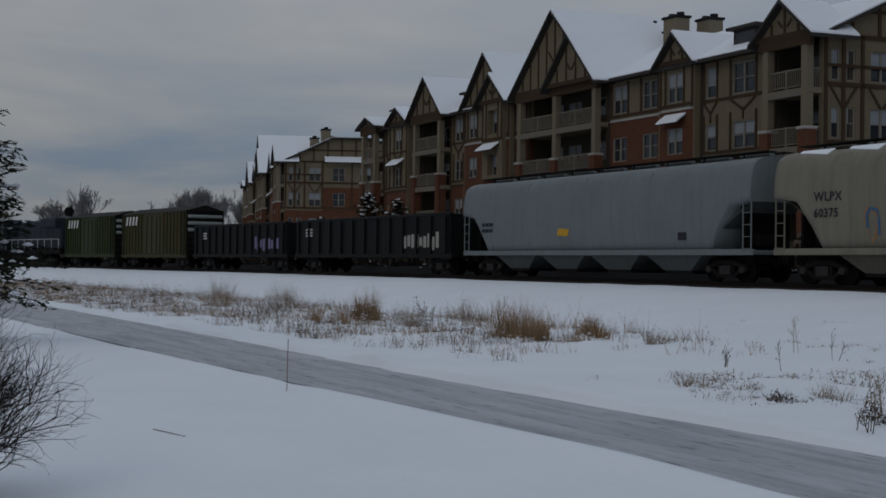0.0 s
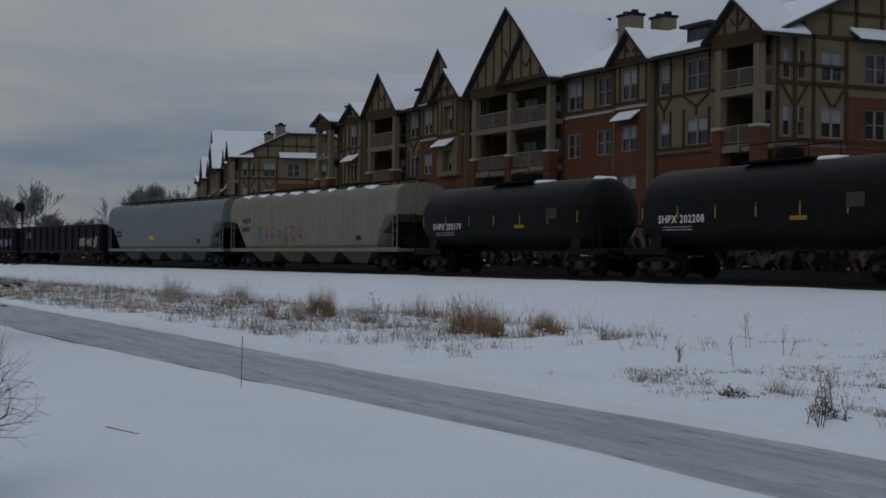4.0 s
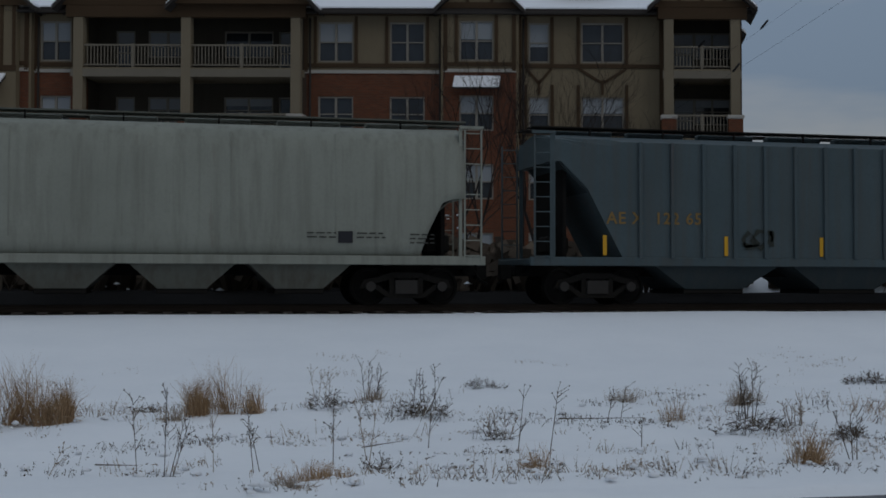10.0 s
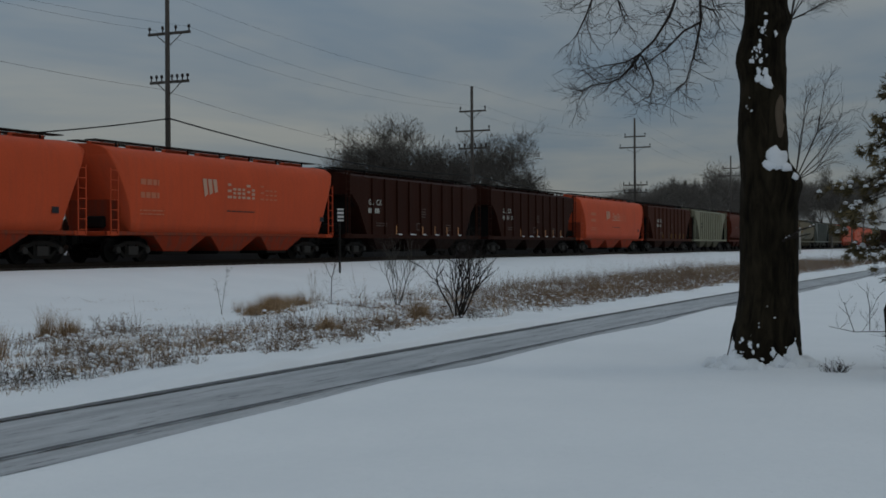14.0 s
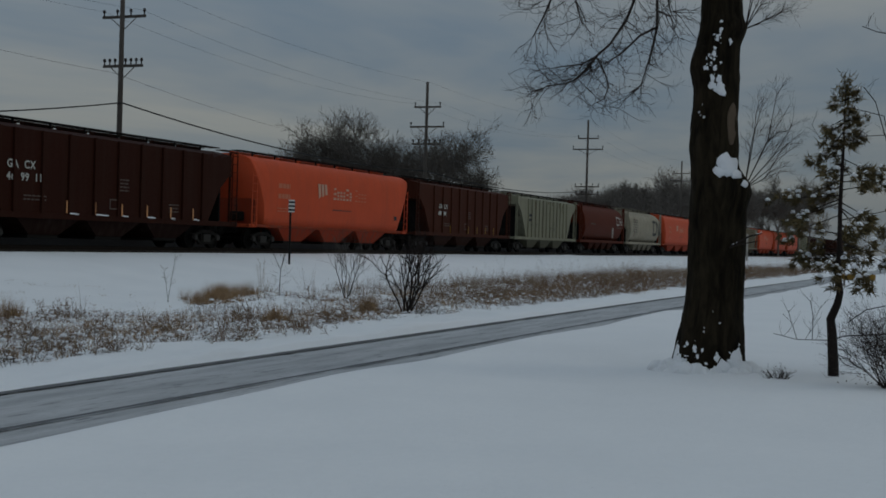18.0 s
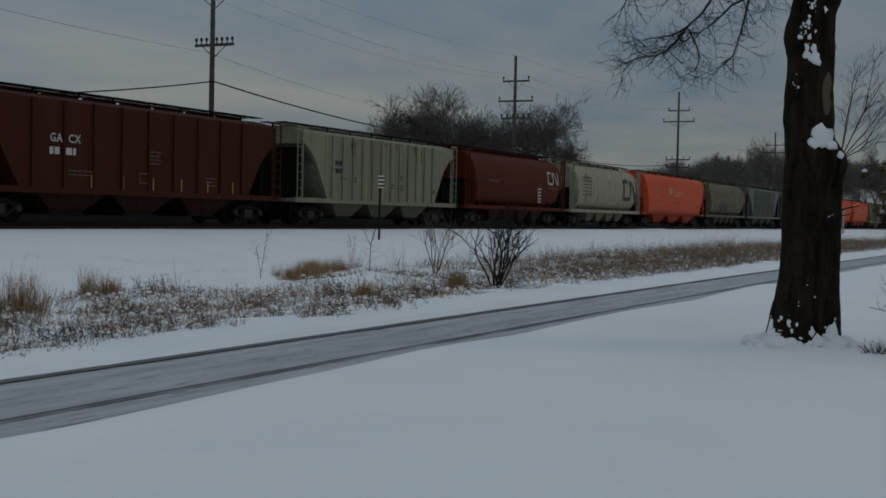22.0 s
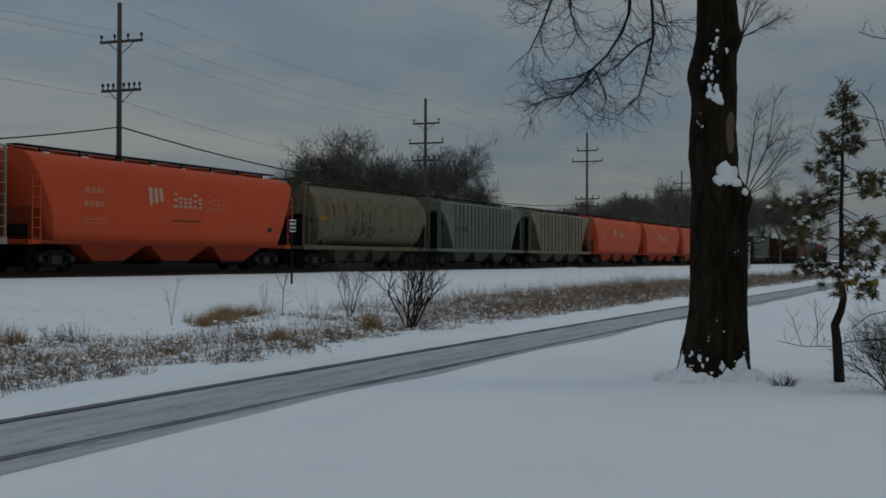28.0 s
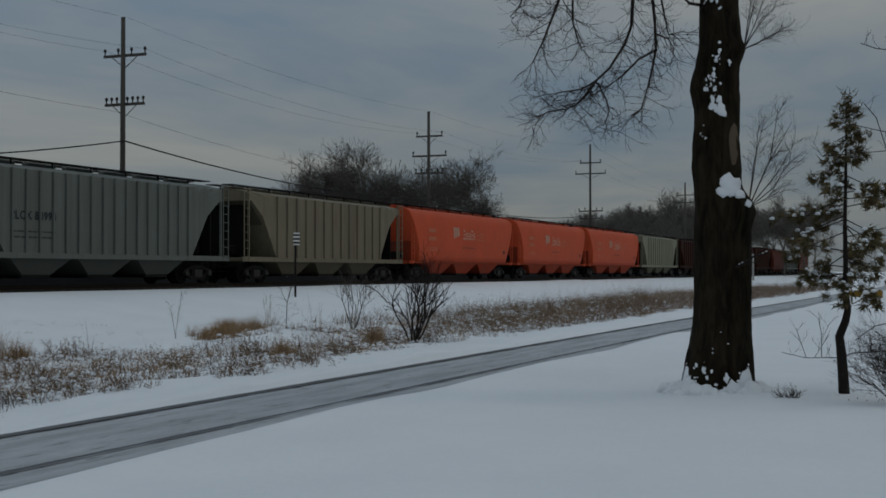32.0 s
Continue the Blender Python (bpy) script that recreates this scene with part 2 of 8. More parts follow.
TRACK = [(500.0, TRACK_Y)]
while TRACK[-1][0] > -620:
    px, py = TRACK[-1]
    TRACK.append((px - 1.0, py - bend(px - 0.5)))
TRACK_XS, TRACK_YS = [p[0] for p in TRACK][::-1], [p[1] for p in TRACK][::-1]
lengths = [0.0]
for (ax, ay), (bx, by) in zip(TRACK, TRACK[1:]):
    lengths.append(lengths[-1] + math.hypot(bx - ax, by - ay))
TRACK_S = [500.0 - s for s in lengths][::-1]


def track_y(x):
    q = min(max(x - TRACK_XS[0], 0.0), len(TRACK_XS) - 1.001)
    i = int(q)
    return TRACK_YS[i] + (TRACK_YS[i + 1] - TRACK_YS[i]) * (q - i)


def on_track(s, z=TRACK_TOP):
    """Pose on the rails at a distance s along them."""
    x = s if s > 490 else float(np.interp(s, TRACK_S, TRACK_XS))
    if s < TRACK_S[0]:
        x = TRACK_XS[0] + (s - TRACK_S[0])
    return pose(x, track_y(x), z, 0, 0, math.degrees(math.atan(bend(x))))


def path_y(x):
    """Centre line of the footpath."""
    q = min(1.0, max(0.0, (-x - 1.0) / 7.0))
    y = 7.88 - 0.36 * q * q * (3 - 2 * q) - 0.034 * max(0.0, -x - 9)
    return max(y, 5.4) - 0.012 * max(0, x - 40)


PATH_HALF = 1.05


def wider(x):
    return 0.04 * min(35.0, max(0.0, -x - 16))


def ground_z(x, y):
    d = track_y(x) - y
    p = y - path_y(x)
    z = 0.0
    # low wet strip between path and embankment, then the embankment
    z += -0.12 * math.exp(-((p - 6.0) / 3.5) ** 2)
    rise = min(1.0, max(0.0, (11.2 - d) / 9.3))
    z += 0.90 * (rise * rise * (3 - 2 * rise))
    if d < -2.2:
        fall = min(1.0, (-2.2 - d) / 4.0)
        z += 0.55 * fall
    if -PATH_HALF - 0.12 - 0.14 * min(1.0, max(0.0, (-x - 3) / 3)) < p < PATH_HALF + 0.12 + wider(x):
        return z - 0.07
    n = noise.noise(Vector((x * 0.35, y * 0.35, 0.3))) * 0.05 + noise.noise(Vector((x * 0.09, y * 0.09, 7.3))) * 0.08
    if -2.2 < d < 2.0:
        n *= 0.15
    if p < -1.4 and abs(x) < 60:
        n += noise.noise(Vector((x * 1.3, y * 1.3, 5.1))) * 0.018
    if 1.3 < p < 12:
        n += noise.noise(Vector((x * 1.1, y * 1.1, 3.1))) * 0.06 + max(0, noise.noise(Vector((x * 0.5, y * 0.8, 9.1)))) * 0.12
        n += noise.noise(Vector((x * 2.3, y * 2.6, 1.7))) * 0.035
    n += 0.34 * math.exp(-((x - 26.2) / 2.2) ** 2 - ((y - 14.6) / 0.9) ** 2)
    edge = max(0.0, 1 - abs(abs(p) - PATH_HALF - 0.35) / 0.35)
    return z + n + 0.035 * edge


def axis(cuts):
    out = []
    for a, b, n in cuts:
        out += [a + (b - a) * i / n for i in range(n)]
    return out + [cuts[-1][1]]


gx = axis([(-3000, -600, 10), (-600, -200, 30), (-200, -60, 110), (-60, 60, 300), (60, 200, 130), (200, 600, 40), (600, 3000, 10)])
g_off = axis([(-3000, -300, 8), (-300, -40, 14), (-40, -6, 34), (-6, 3.2, 40), (3.2, 14, 110), (14, 31, 110), (31, 60, 30), (60, 300, 20), (300, 3000, 8)])
bm = bmesh.new()
grid = []
for x in gx:
    # the sheet's rows follow the path near it
    shift = (path_y(x) - 7.88) if abs(x) < 620 else 0.0
    col = []
    for o in g_off:
        y = o + shift * max(0.0, 1 - abs(o - 7.88) / 24)
        z = ground_z(x, y) if abs(x) < 620 and -300 < y < 300 else (1.45 if y > 40 else 0.0)
        col.append(bm.verts.new((x, y, z)))
    grid.append(col)
for a, b in zip(grid, grid[1:]):
    for i in range(len(g_off) - 1):
        bm.faces.new((a[i], b[i], b[i + 1], a[i + 1])).smooth = True
tagged(part("ground", bm, SNOW), "snow-covered ground with thin grass poking through", "ground", kind="structure")

bm = bmesh.new()
rows_ = []
for x in axis([(-420, -60, 60), (-60, 60, 240), (60, 420, 80)]):
    c = path_y(x)
    e0, e1 = noise.noise((x * 1.7, 2.2, 0)) * 0.06, noise.noise((x * 1.7, 8.2, 0)) * 0.06
    rows_.append([bm.verts.new((x, c + o, (-0.005 if abs(o) > 1.2 else 0.0) - 0.035 + 0.012 * math.cos(o * 4) + ground_z(x, c) + 0.06)) for o in (-PATH_HALF - 0.1 + e0 - 0.14 * min(1.0, max(0.0, (-x - 3) / 3)), -0.8, -0.4, 0, 0.4, 0.8, PATH_HALF + 0.1 + e1 + wider(x))])
for a, b in zip(rows_, rows_[1:]):
    for i in range(6):
        bm.faces.new((a[i], b[i], b[i + 1], a[i + 1])).smooth = True
tagged(part("footpath", bm, PACKED), "grey footpath under packed and icy snow", "path", kind="structure")

# dark edge lines: bare asphalt far; near one, westward, paints the snow rim's shade
for side, name_ in ((1, "path_edge"), (-1, "path_edge")):
    bm = bmesh.new()
    prev = None
    for x in axis([(-60, 60, 700), (60, 200, 280)]):
        if side > 0 and x < -1:
            continue
        c = path_y(x) + (PATH_HALF - 0.04 if side > 0 else -PATH_HALF - 0.03 + 0.45 * min(1.0, max(0.0, (x + 1) / 5)))
        gap = noise.noise((x * 0.9, side * 9.0, 1.5)) + 0.8 * noise.noise((x * 4.1, side * 4.0, 2.5))
        w = (0.055 + 0.02 * gap) if side > 0 else max(0.009, 0.020 + 0.016 * gap) if x > 1 else max(0.0, 0.016 + 0.026 * gap)
        if w < 0.006:
            prev = None
            continue
        z = ground_z(x, path_y(x)) + 0.034
        pair = [bm.verts.new((x, c - w, z)), bm.verts.new((x, c + w, z + 0.01))]
        if prev:
            bm.faces.new((prev[0], pair[0], pair[1], prev[1]))
        prev = pair
    tagged(part(name_, bm, SOIL if side > 0 else PATH_LINE), "thin dark line of bare asphalt and painted snow shade at the path edge", "path edge", kind="structure")

# ballast bed and the two rails
bm = bmesh.new()
prof = [(-2.1, -0.35), (-1.75, -0.05), (-1.55, -0.02), (1.55, -0.02), (1.75, -0.05), (2.6, -0.35)]
strips = []
for s in axis([(-560, -200, 40), (-200, 300, 400), (300, 480, 20)]):
    m = on_track(s, TRACK_TOP - 0.17)
    strips.append([bm.verts.new(m @ Vector((0, o, z + noise.noise((s * 1.3, o, 0)) * 0.03))) for o, z in prof])
for a, b in zip(strips, strips[1:]):
    for i in range(len(prof) - 1):
        bm.faces.new((a[i], b[i], b[i + 1], a[i + 1]))
tagged(part("ballast_bed", bm, BALLAST), "dark wet ballast bed of the railway", "ballast", kind="structure")
RAIL = [(-0.075, -0.165), (0.075, -0.165), (0.075, -0.15), (0.012, -0.13), (0.012, -0.045), (0.037, -0.035), (0.037, 0.0), (-0.037, 0.0), (-0.037, -0.035), (-0.012, -0.045), (-0.012, -0.13), (-0.075, -0.15)]
for o in (-0.755, 0.755):
    bm = bmesh.new()
    loft(bm, [[on_track(s) @ Vector((0, o + a, b)) for a, b in RAIL] for s in axis([(-560, -200, 30), (-200, -20, 60), (-20, 480, 20)])])
    tagged(part("rail", bm, RAIL_STEEL), "long dark steel rail on the ballast", "rail", "rails of the track", kind="structure")
SLEEPER = boxed(-0.115, 0.115, -1.3, 1.3, -0.1, 0.0, 0.01)
SLEEPER_ME = bpy.data.meshes.new("sleeper")
SLEEPER.to_mesh(SLEEPER_ME)
SLEEPER_ME.materials.append(WOOD_POLE)
sleepers = thing("track_sleepers", "dark timber sleepers half sunk in ballast", "sleepers", kind="structure")
for i in range(220):
    place("sleeper", SLEEPER_ME, sleepers, at=on_track(-50 + i * 0.56, TRACK_TOP - 0.155))


# ---- the freight train ----
# displacement of the train along the track, seconds and metres
RUN = [(0, 0.0), (1, 11.2), (2, 22.4), (4.5, 49.9), (6, 66.2), (7.5, 82.4), (9, 98.5), (10, 109.2), (11, 119.8), (13, 141.0), (16, 172.8), (19, 204.4), (23, 246.6), (28, 299.4), (32, 341.7)]
cars = []


def shared(name, bm, mat, smooth=False):
    me = bpy.data.meshes.new(name)
    bm.to_mesh(me)
    bm.free()
    me.materials.append(mat)
    return me


def wheel_mesh():
    bm = bmesh.new()
    prof = [(0.0, -0.09), (0.10, -0.10), (0.12, -0.06), (0.38, -0.02), (0.40, -0.07), (0.455, -0.07), (0.46, 0.06), (0.49, 0.075), (0.49, 0.09), (0.40, 0.09), (0.0, 0.09)]
    rings = [[(math.cos(a) * max(r, 0.004), y, math.sin(a) * max(r, 0.004)) for a in [i * math.tau / 24 for i in range(24)]] for r, y in prof]
    return shared("wheel", loft(bm, rings), UNDER)


def side_frame_mesh():
    """Cast truck side: arched top bar, spring pocket with coils, bearing boxes."""
    bm = bmesh.new()
    top = [(-1.15, 0.42), (-1.05, 0.62), (-0.75, 0.68), (-0.35, 0.80), (0.35, 0.80), (0.75, 0.68), (1.05, 0.62), (1.15, 0.42), (0.95, 0.40), (0.80, 0.52), (0.45, 0.62), (0.32, 0.66), (-0.32, 0.66), (-0.45, 0.62), (-0.80, 0.52), (-0.95, 0.40)]
    prism(bm, top, "y", -0.07, 0.07)
    low = [(-0.85, 0.46), (-0.45, 0.17), (0.45, 0.17), (0.85, 0.46), (0.70, 0.50), (0.40, 0.28), (-0.40, 0.28), (-0.70, 0.50)]
    prism(bm, low, "y", -0.06, 0.06)
    for x in (-0.36, 0.36):
        box(bm, x - 0.06, x + 0.06, -0.07, 0.07, 0.25, 0.70)
    return shared("side_frame", recalc(bm), FRAME_STEEL)


def springs_mesh():
    edge = [(-0.3, 0.28)]
    for i in range(6):
        edge += [(0.30, 0.28 + i * 0.06), (0.26, 0.31 + i * 0.06)]
    edge += [(-x, z) for x, z in edge[:0:-1]]
    bm = recalc(prism(bmesh.new(), edge, "y", -0.12, 0.02))
    return shared("coil_spring", bm, BEARING)


def bearing_mesh():
    bm = tube(bmesh.new(), [(0, -0.12, 0), (0, 0.06, 0)], [0.12, 0.14], 10)
    return shared("bearing_cap", bm, BEARING)


def bolster_mesh():
    bm = boxed(-0.22, 0.22, -1.05, 1.05, 0.45, 0.72, 0.03)
    for x in (-0.89, 0.89):
        tube(bm, [(x, -0.8, 0.457), (x, 0.8, 0.457)], 0.085, 8)
    return shared("bogie", bm, UNDER)


def coupler_mesh():
    bm = boxed(-0.55, 0.15, -0.14, 0.14, 0.72, 0.98, 0.03)
    box(bm, 0.15, 0.42, -0.19, 0.12, 0.66, 1.02)
    box(bm, -0.3, -0.1, -0.6, 0.6, 0.80, 0.86)
    tube(bm, [(0.0, -0.55, 0.85), (0.15, -0.55, 0.62), (0.35, -0.5, 0.52)], 0.03, 6)
    return shared("coupler", bm, UNDER)


def ladder_mesh(height, name="ladder", mat=None, rungs=None):
    bm = bmesh.new()
    for x in (-0.21, 0.21):
        box(bm, x - 0.02, x + 0.02, -0.02, 0.02, 0, height)
    n = rungs or int(height / 0.33)
    for i in range(n):
        z = 0.15 + i * (height - 0.25) / max(1, n - 1)
        box(bm, -0.21, 0.21, -0.05, -0.02, z, z + 0.025)
    return shared(name, bm, mat or FRAME_STEEL)


WHEEL, SIDE_FRAME, SPRINGS, BEARING_CAP, BOLSTER, COUPLER = wheel_mesh(), side_frame_mesh(), springs_mesh(), bearing_mesh(), bolster_mesh(), coupler_mesh()


def bogie(car, x):
    b = place("bogie", BOLSTER, car, "dark cast running gear", pose(x, 0, 0))
    for dx in (-0.89, 0.89):
        for y, rz in ((-0.76, 0), (0.76, 180)):
            place("wheel", WHEEL, b, at=pose(dx, y, 0.457, 0, 0, rz))
            place("bearing_cap", BEARING_CAP, b, at=pose(dx, y * 1.36, 0.457, 0, 0, rz))
    for y, rz in ((-1.0, 0), (1.0, 180)):
        place("side_frame", SIDE_FRAME, b, at=pose(0, y, 0, 0, 0, rz))
        place("coil_spring", SPRINGS, b, at=pose(0, y, 0, 0, 0, rz))


def running_gear(car, length, inset=1.9):
    for side in (-1, 1):
        bogie(car, side * (length / 2 - inset))
        place("coupler", COUPLER, car, at=pose(side * (length / 2 - 0.05), 0, 0, 0, 0, 0 if side > 0 else 180))


def lettering(text, size, mat, parent, x, z, y, name="lettering"):
    """Painted letters on the side that faces the lawn."""
    cu = bpy.data.curves.new("letters", "FONT")
    cu.body, cu.size, cu.extrude, cu.resolution_u = text, size, 0.002, 2
    cu.space_character, cu.offset = 1.12, 0.018 * size
    tmp = bpy.data.objects.new("letters", cu)
    me = bpy.data.meshes.new_from_object(tmp)
    bpy.data.objects.remove(tmp)
    me.materials.append(mat)
    return place(name, me, parent, at=pose(x, y, z, 90, 0, 0))


def plate(name, poly, mat, parent, y, label="", thick=0.006):
    """A flat painted shape on the lawn side. poly: pairs of x, z."""
    return part(name, recalc(prism(bmesh.new(), poly, "y", y - thick, y + thick)), mat, parent, label)


def rect(x0, x1, z0, z1):
    return [(x0, z0), (x1, z0), (x1, z1), (x0, z1)]


def bars(parent, x, z, width, rows, mat, y, h=0.05, gap=0.10):
    """Lines of small writing that cannot be read."""
    bm = bmesh.new()
    rng = random.Random(int(x * 97 + z * 31))
    for r in range(rows):
        u = x
        while u < x + width:
            w = rng.uniform(0.10, 0.34)
            box(bm, u, min(u + w, x + width), y - 0.004, y + 0.004, z - r * gap, z - r * gap + h)
            u += w + 0.06
    return tagged(part("small_print", bm, mat, parent), kind="stuff")


PROFILES = {
    # half width at height above the rail, from sill to roof ridge
    "smooth": [(1.15, 1.40), (1.6, 1.50), (2.3, 1.57), (3.2, 1.57), (3.8, 1.50), (4.12, 1.38), (4.32, 1.05), (4.42, 0.55), (4.45, 0.0)],
    "ribbed": [(1.15, 1.47), (1.6, 1.47), (2.3, 1.47), (3.2, 1.47), (3.8, 1.47), (4.10, 1.47), (4.18, 1.40), (4.36, 0.60), (4.40, 0.0)],
    "barrel": [(1.16, 0.85), (1.5, 1.30), (2.0, 1.55), (2.6, 1.64), (3.2, 1.60), (3.7, 1.42), (4.1, 1.08), (4.35, 0.60), (4.44, 0.0)],
}


def hopper_car(pitch, s, kind, paint, label, bays=3, cut=(1.6, 2.7), under=None, ribs=0, lift=0.0, seams=0, posts=True, snow=True, name="hopper_car", stripe=None, sill=True, end_gap=0.55, arch=True):
    """A covered hopper: body with open ends, sills, bays, roof walk with hatches, ladders, running gear."""
    length = pitch - 1.15
    half = length / 2
    car = thing(name, label, "hopper car", "cars of the freight train")
    cars.append((car, s))
    running_gear(car, length)
    top = PROFILES[kind][-1][0]
    pr = [(z + lift * max(0, (z - 1.15) / (top - 1.15)), w) for z, w in PROFILES[kind]]
    rings = []
    cw, cz = cut
    nlev = 13
    zs_all = [p[0] for p in pr]
    ws_all = [p[1] for p in pr]
    ztop = zs_all[-1]
    bodyhalf = half - end_gap
    stations = [-bodyhalf, -bodyhalf + 0.25, -bodyhalf + cw * 0.5, -bodyhalf + cw * 0.8, -bodyhalf + cw] + [(-1 + 2 * i / 6) * (bodyhalf - cw - 0.4) for i in range(7)] + [bodyhalf - cw, bodyhalf - cw * 0.8, bodyhalf - cw * 0.5, bodyhalf - 0.25, bodyhalf]
    for x in stations:
        e = bodyhalf - abs(x)
        zl = 1.15
        if e < cw:
            q = 1 - e / cw
            zl = 1.15 + (cz - 1.15) * min(1.0, q * 1.45 if kind == "ribbed" else math.sin(min(1.0, q * 1.5) * math.pi / 2) if arch else q ** 0.75)
        ring = []
        for i in range(nlev):
            q = i / (nlev - 1)
            z = zl + (ztop - zl) * (1 - (1 - q) ** 1.35)
            ring.append((x, -float(np.interp(z, zs_all, ws_all)), z))
        ring += [(px_, -py_, pz_) for px_, py_, pz_ in ring[::-1][1:]]
        rings.append(ring)
    body = part("body", recalc(loft(bmesh.new(), rings, True, kind != "ribbed")), paint, car)
    # slope sheets in the darker copy, and an added dark plate for shade in the open ends
    for sd in (-1, 1):
        bm = bmesh.new()
        prism(bm, [(sd * (bodyhalf - 0.12), cz + 0.1), (sd * (bodyhalf - 0.2), cz + 0.05), (sd * (bodyhalf - cw - 1.0), 1.2), (sd * (bodyhalf - cw - 0.8), 1.15)], "y", -1.3, 1.3)
        part("slope_sheet", recalc(bm), SHADED_GRIMY[paint.name], car)
        part("end_bulkhead", boxed(*sorted((sd * (half - 1.05), sd * (half - 0.95))), -1.15, 1.15, 1.15, min(cz + 0.2, 3.6)), UNDER if arch else SHADED_GRIMY[paint.name], car)
        part("end_platform", boxed(*sorted((sd * (half - 0.65), sd * half)), -1.45, 1.45, 1.0, 1.16, 0.02), paint, car)
    for y in (-1.45, 1.45):
        part("side_sill", boxed(-half, half, y - 0.05, y + 0.05, 0.98, 1.2, 0.015) if sill else boxed(-half, half, y * 0.93 - 0.05, y * 0.93 + 0.05, 1.02, 1.16, 0.015), (paint if sill is True else sill) if sill else SHADED_GRIMY[paint.name], car)
    part("centre_sill", boxed(-half, half, -0.2, 0.2, 0.72, 1.0), UNDER, car)
    # hopper bays
    inner = bodyhalf - 2.6
    for i in range(bays):
        c = (-1 + (2 * i + 1) / bays) * inner
        wv = inner / bays * 0.98
        bm = bmesh.new()
        loft(bm, [[(c - wv, -1.38, 1.1), (c + wv, -1.38, 1.1), (c + wv, 1.38, 1.1), (c - wv, 1.38, 1.1)], [(c - wv * 0.42, -1.12, 0.40), (c + wv * 0.42, -1.12, 0.40), (c + wv * 0.42, 1.12, 0.40), (c - wv * 0.42, 1.12, 0.40)]])
        bay = part("hopper_bay", recalc(bm), under or SHADED_GRIMY[paint.name], car)
        part("outlet_gate", boxed(c - wv * 0.44, c + wv * 0.44, -1.08, 1.08, 0.28, 0.40, 0.02), FRAME_STEEL, bay)
    # roof walk with hatch covers
    zr = ztop + 0.10
    for y in (-0.42, 0.42):
        part("roof_walk", boxed(-half + 0.3, half - 0.3, y - 0.26, y + 0.26, zr + 0.03, zr + 0.065), SHADED_GRIMY[paint.name] if kind == "barrel" or paint is GREY_B else FRAME_STEEL, car)
    nh = int(length / 2.2)
    for i in range(nh):
        x = (-1 + (2 * i + 1) / nh) * (bodyhalf - 0.3)
        hatch = part("hatch_cover", boxed(x - 0.8, x + 0.8, -0.14, 0.14, ztop - 0.02, zr + 0.02, 0.03), paint, car)
        for y in (-0.62, 0.62):
            part("walk_bracket", boxed(x - 0.02, x + 0.02, y - 0.03, y + 0.03, ztop - 0.10, zr + 0.05), FRAME_STEEL, car)
    if snow:
        rng = random.Random(int(s * 10))
        for i in range(nh):
            x = (-1 + (2 * i + 1) / nh) * (bodyhalf - 0.3)
            w = rng.uniform(0.2, 0.85)
            if rng.random() < 0.2:
                continue
            z0 = float(np.interp(1.22, ws_all[::-1], zs_all[::-1])) if kind != "ribbed" else 4.22 + lift
            # a sliver, broad at one end, lying on the round roof shoulder
            bm = boxed(x - w, x + w, -1.27, -0.88, z0 - 0.04, z0 + 0.03, 0.015)
            for v in bm.verts:
                q = (v.co.x - x + w) / (2 * w)
                v.co.y = -0.88 + (v.co.y + 0.88) * (0.35 + 0.65 * q)
                v.co.z += (v.co.y + 1.2) * 0.55
            part("snow_patch", bm, SNOW_PLAIN, car, "thin snow left on the roof edge")
    # ladders, corner posts, grab irons
    over = end_gap < 0.3
    lad = ladder_mesh((min(cz, 3.4) - 0.95) if over else ztop - 1.2, mat=paint)
    for sd in (-1, 1):
        for y, rz in ((-1.5, 0), (1.5, 180)):
            place("ladder", lad, car, at=pose(sd * (half - 0.32), y, 1.05, 0, 0, rz))
        if posts and not over:
            for y in (-1.42, 1.42):
                if end_gap > 0.8:
                    part("end_stanchion", boxed(sd * (half - 0.06) - 0.035, sd * (half - 0.06) + 0.035, y - 0.035, y + 0.035, 1.1, ztop - 0.1), paint, car)
                part("corner_post", boxed(sd * (half - 0.62) - 0.04, sd * (half - 0.62) + 0.04, y - 0.04, y + 0.04, 1.1, ztop - 0.1), paint, car)
            part("end_rail", boxed(*sorted((sd * (half - 0.66), sd * (half - 0.05))), -1.5, -1.44, ztop - 0.12, ztop - 0.05), paint, car)
        part("brake_gear", boxed(sd * (half - 1.0) - 0.3, sd * (half - 1.0) + 0.3, -0.6, 0.2, 1.3, 1.75, 0.06), FRAME_STEEL, car)
    if ribs:
        h = 4.12 + lift - 1.18
        rib = shared("rib", boxed(-0.045, 0.045, -0.05, 0.05, 0, h, 0.01), paint)
        for i in range(ribs):
            x = (-1 + (2 * i + 1) / ribs) * (bodyhalf - 0.2)
            e = bodyhalf - abs(x)
            if e < cw * 0.9:
                continue
            for y in (-1.5, 1.5):
                place("rib", rib, car, at=pose(x, y, 1.18))
    if seams:
        pts = [(z, w) for z, w in pr if 1.2 < z < 4.3 + lift]
        bm = bmesh.new()
        ring = [(-w - 0.006, z) for z, w in pts] + [(-w + 0.03, z) for z, w in pts[::-1]]
        prism(bm, ring, "x", -0.02, 0.02)
        seam = shared("weld_seam", recalc(bm), paint)
        for i in range(1, seams):
            x = (-1 + 2 * i / seams) * (bodyhalf - cw * 0.6)
            place("weld_seam", seam, car, at=pose(x, 0, 0))
    if stripe:
        plate("sill_stripe", rect(-half + 0.1, half - 0.1, 1.02, 1.16), stripe[0], car, -1.506, "red painted stripe along the sill")
        n = int(length / 0.62)
        for i in range(n):
            x = -half + 0.4 + i * 0.62
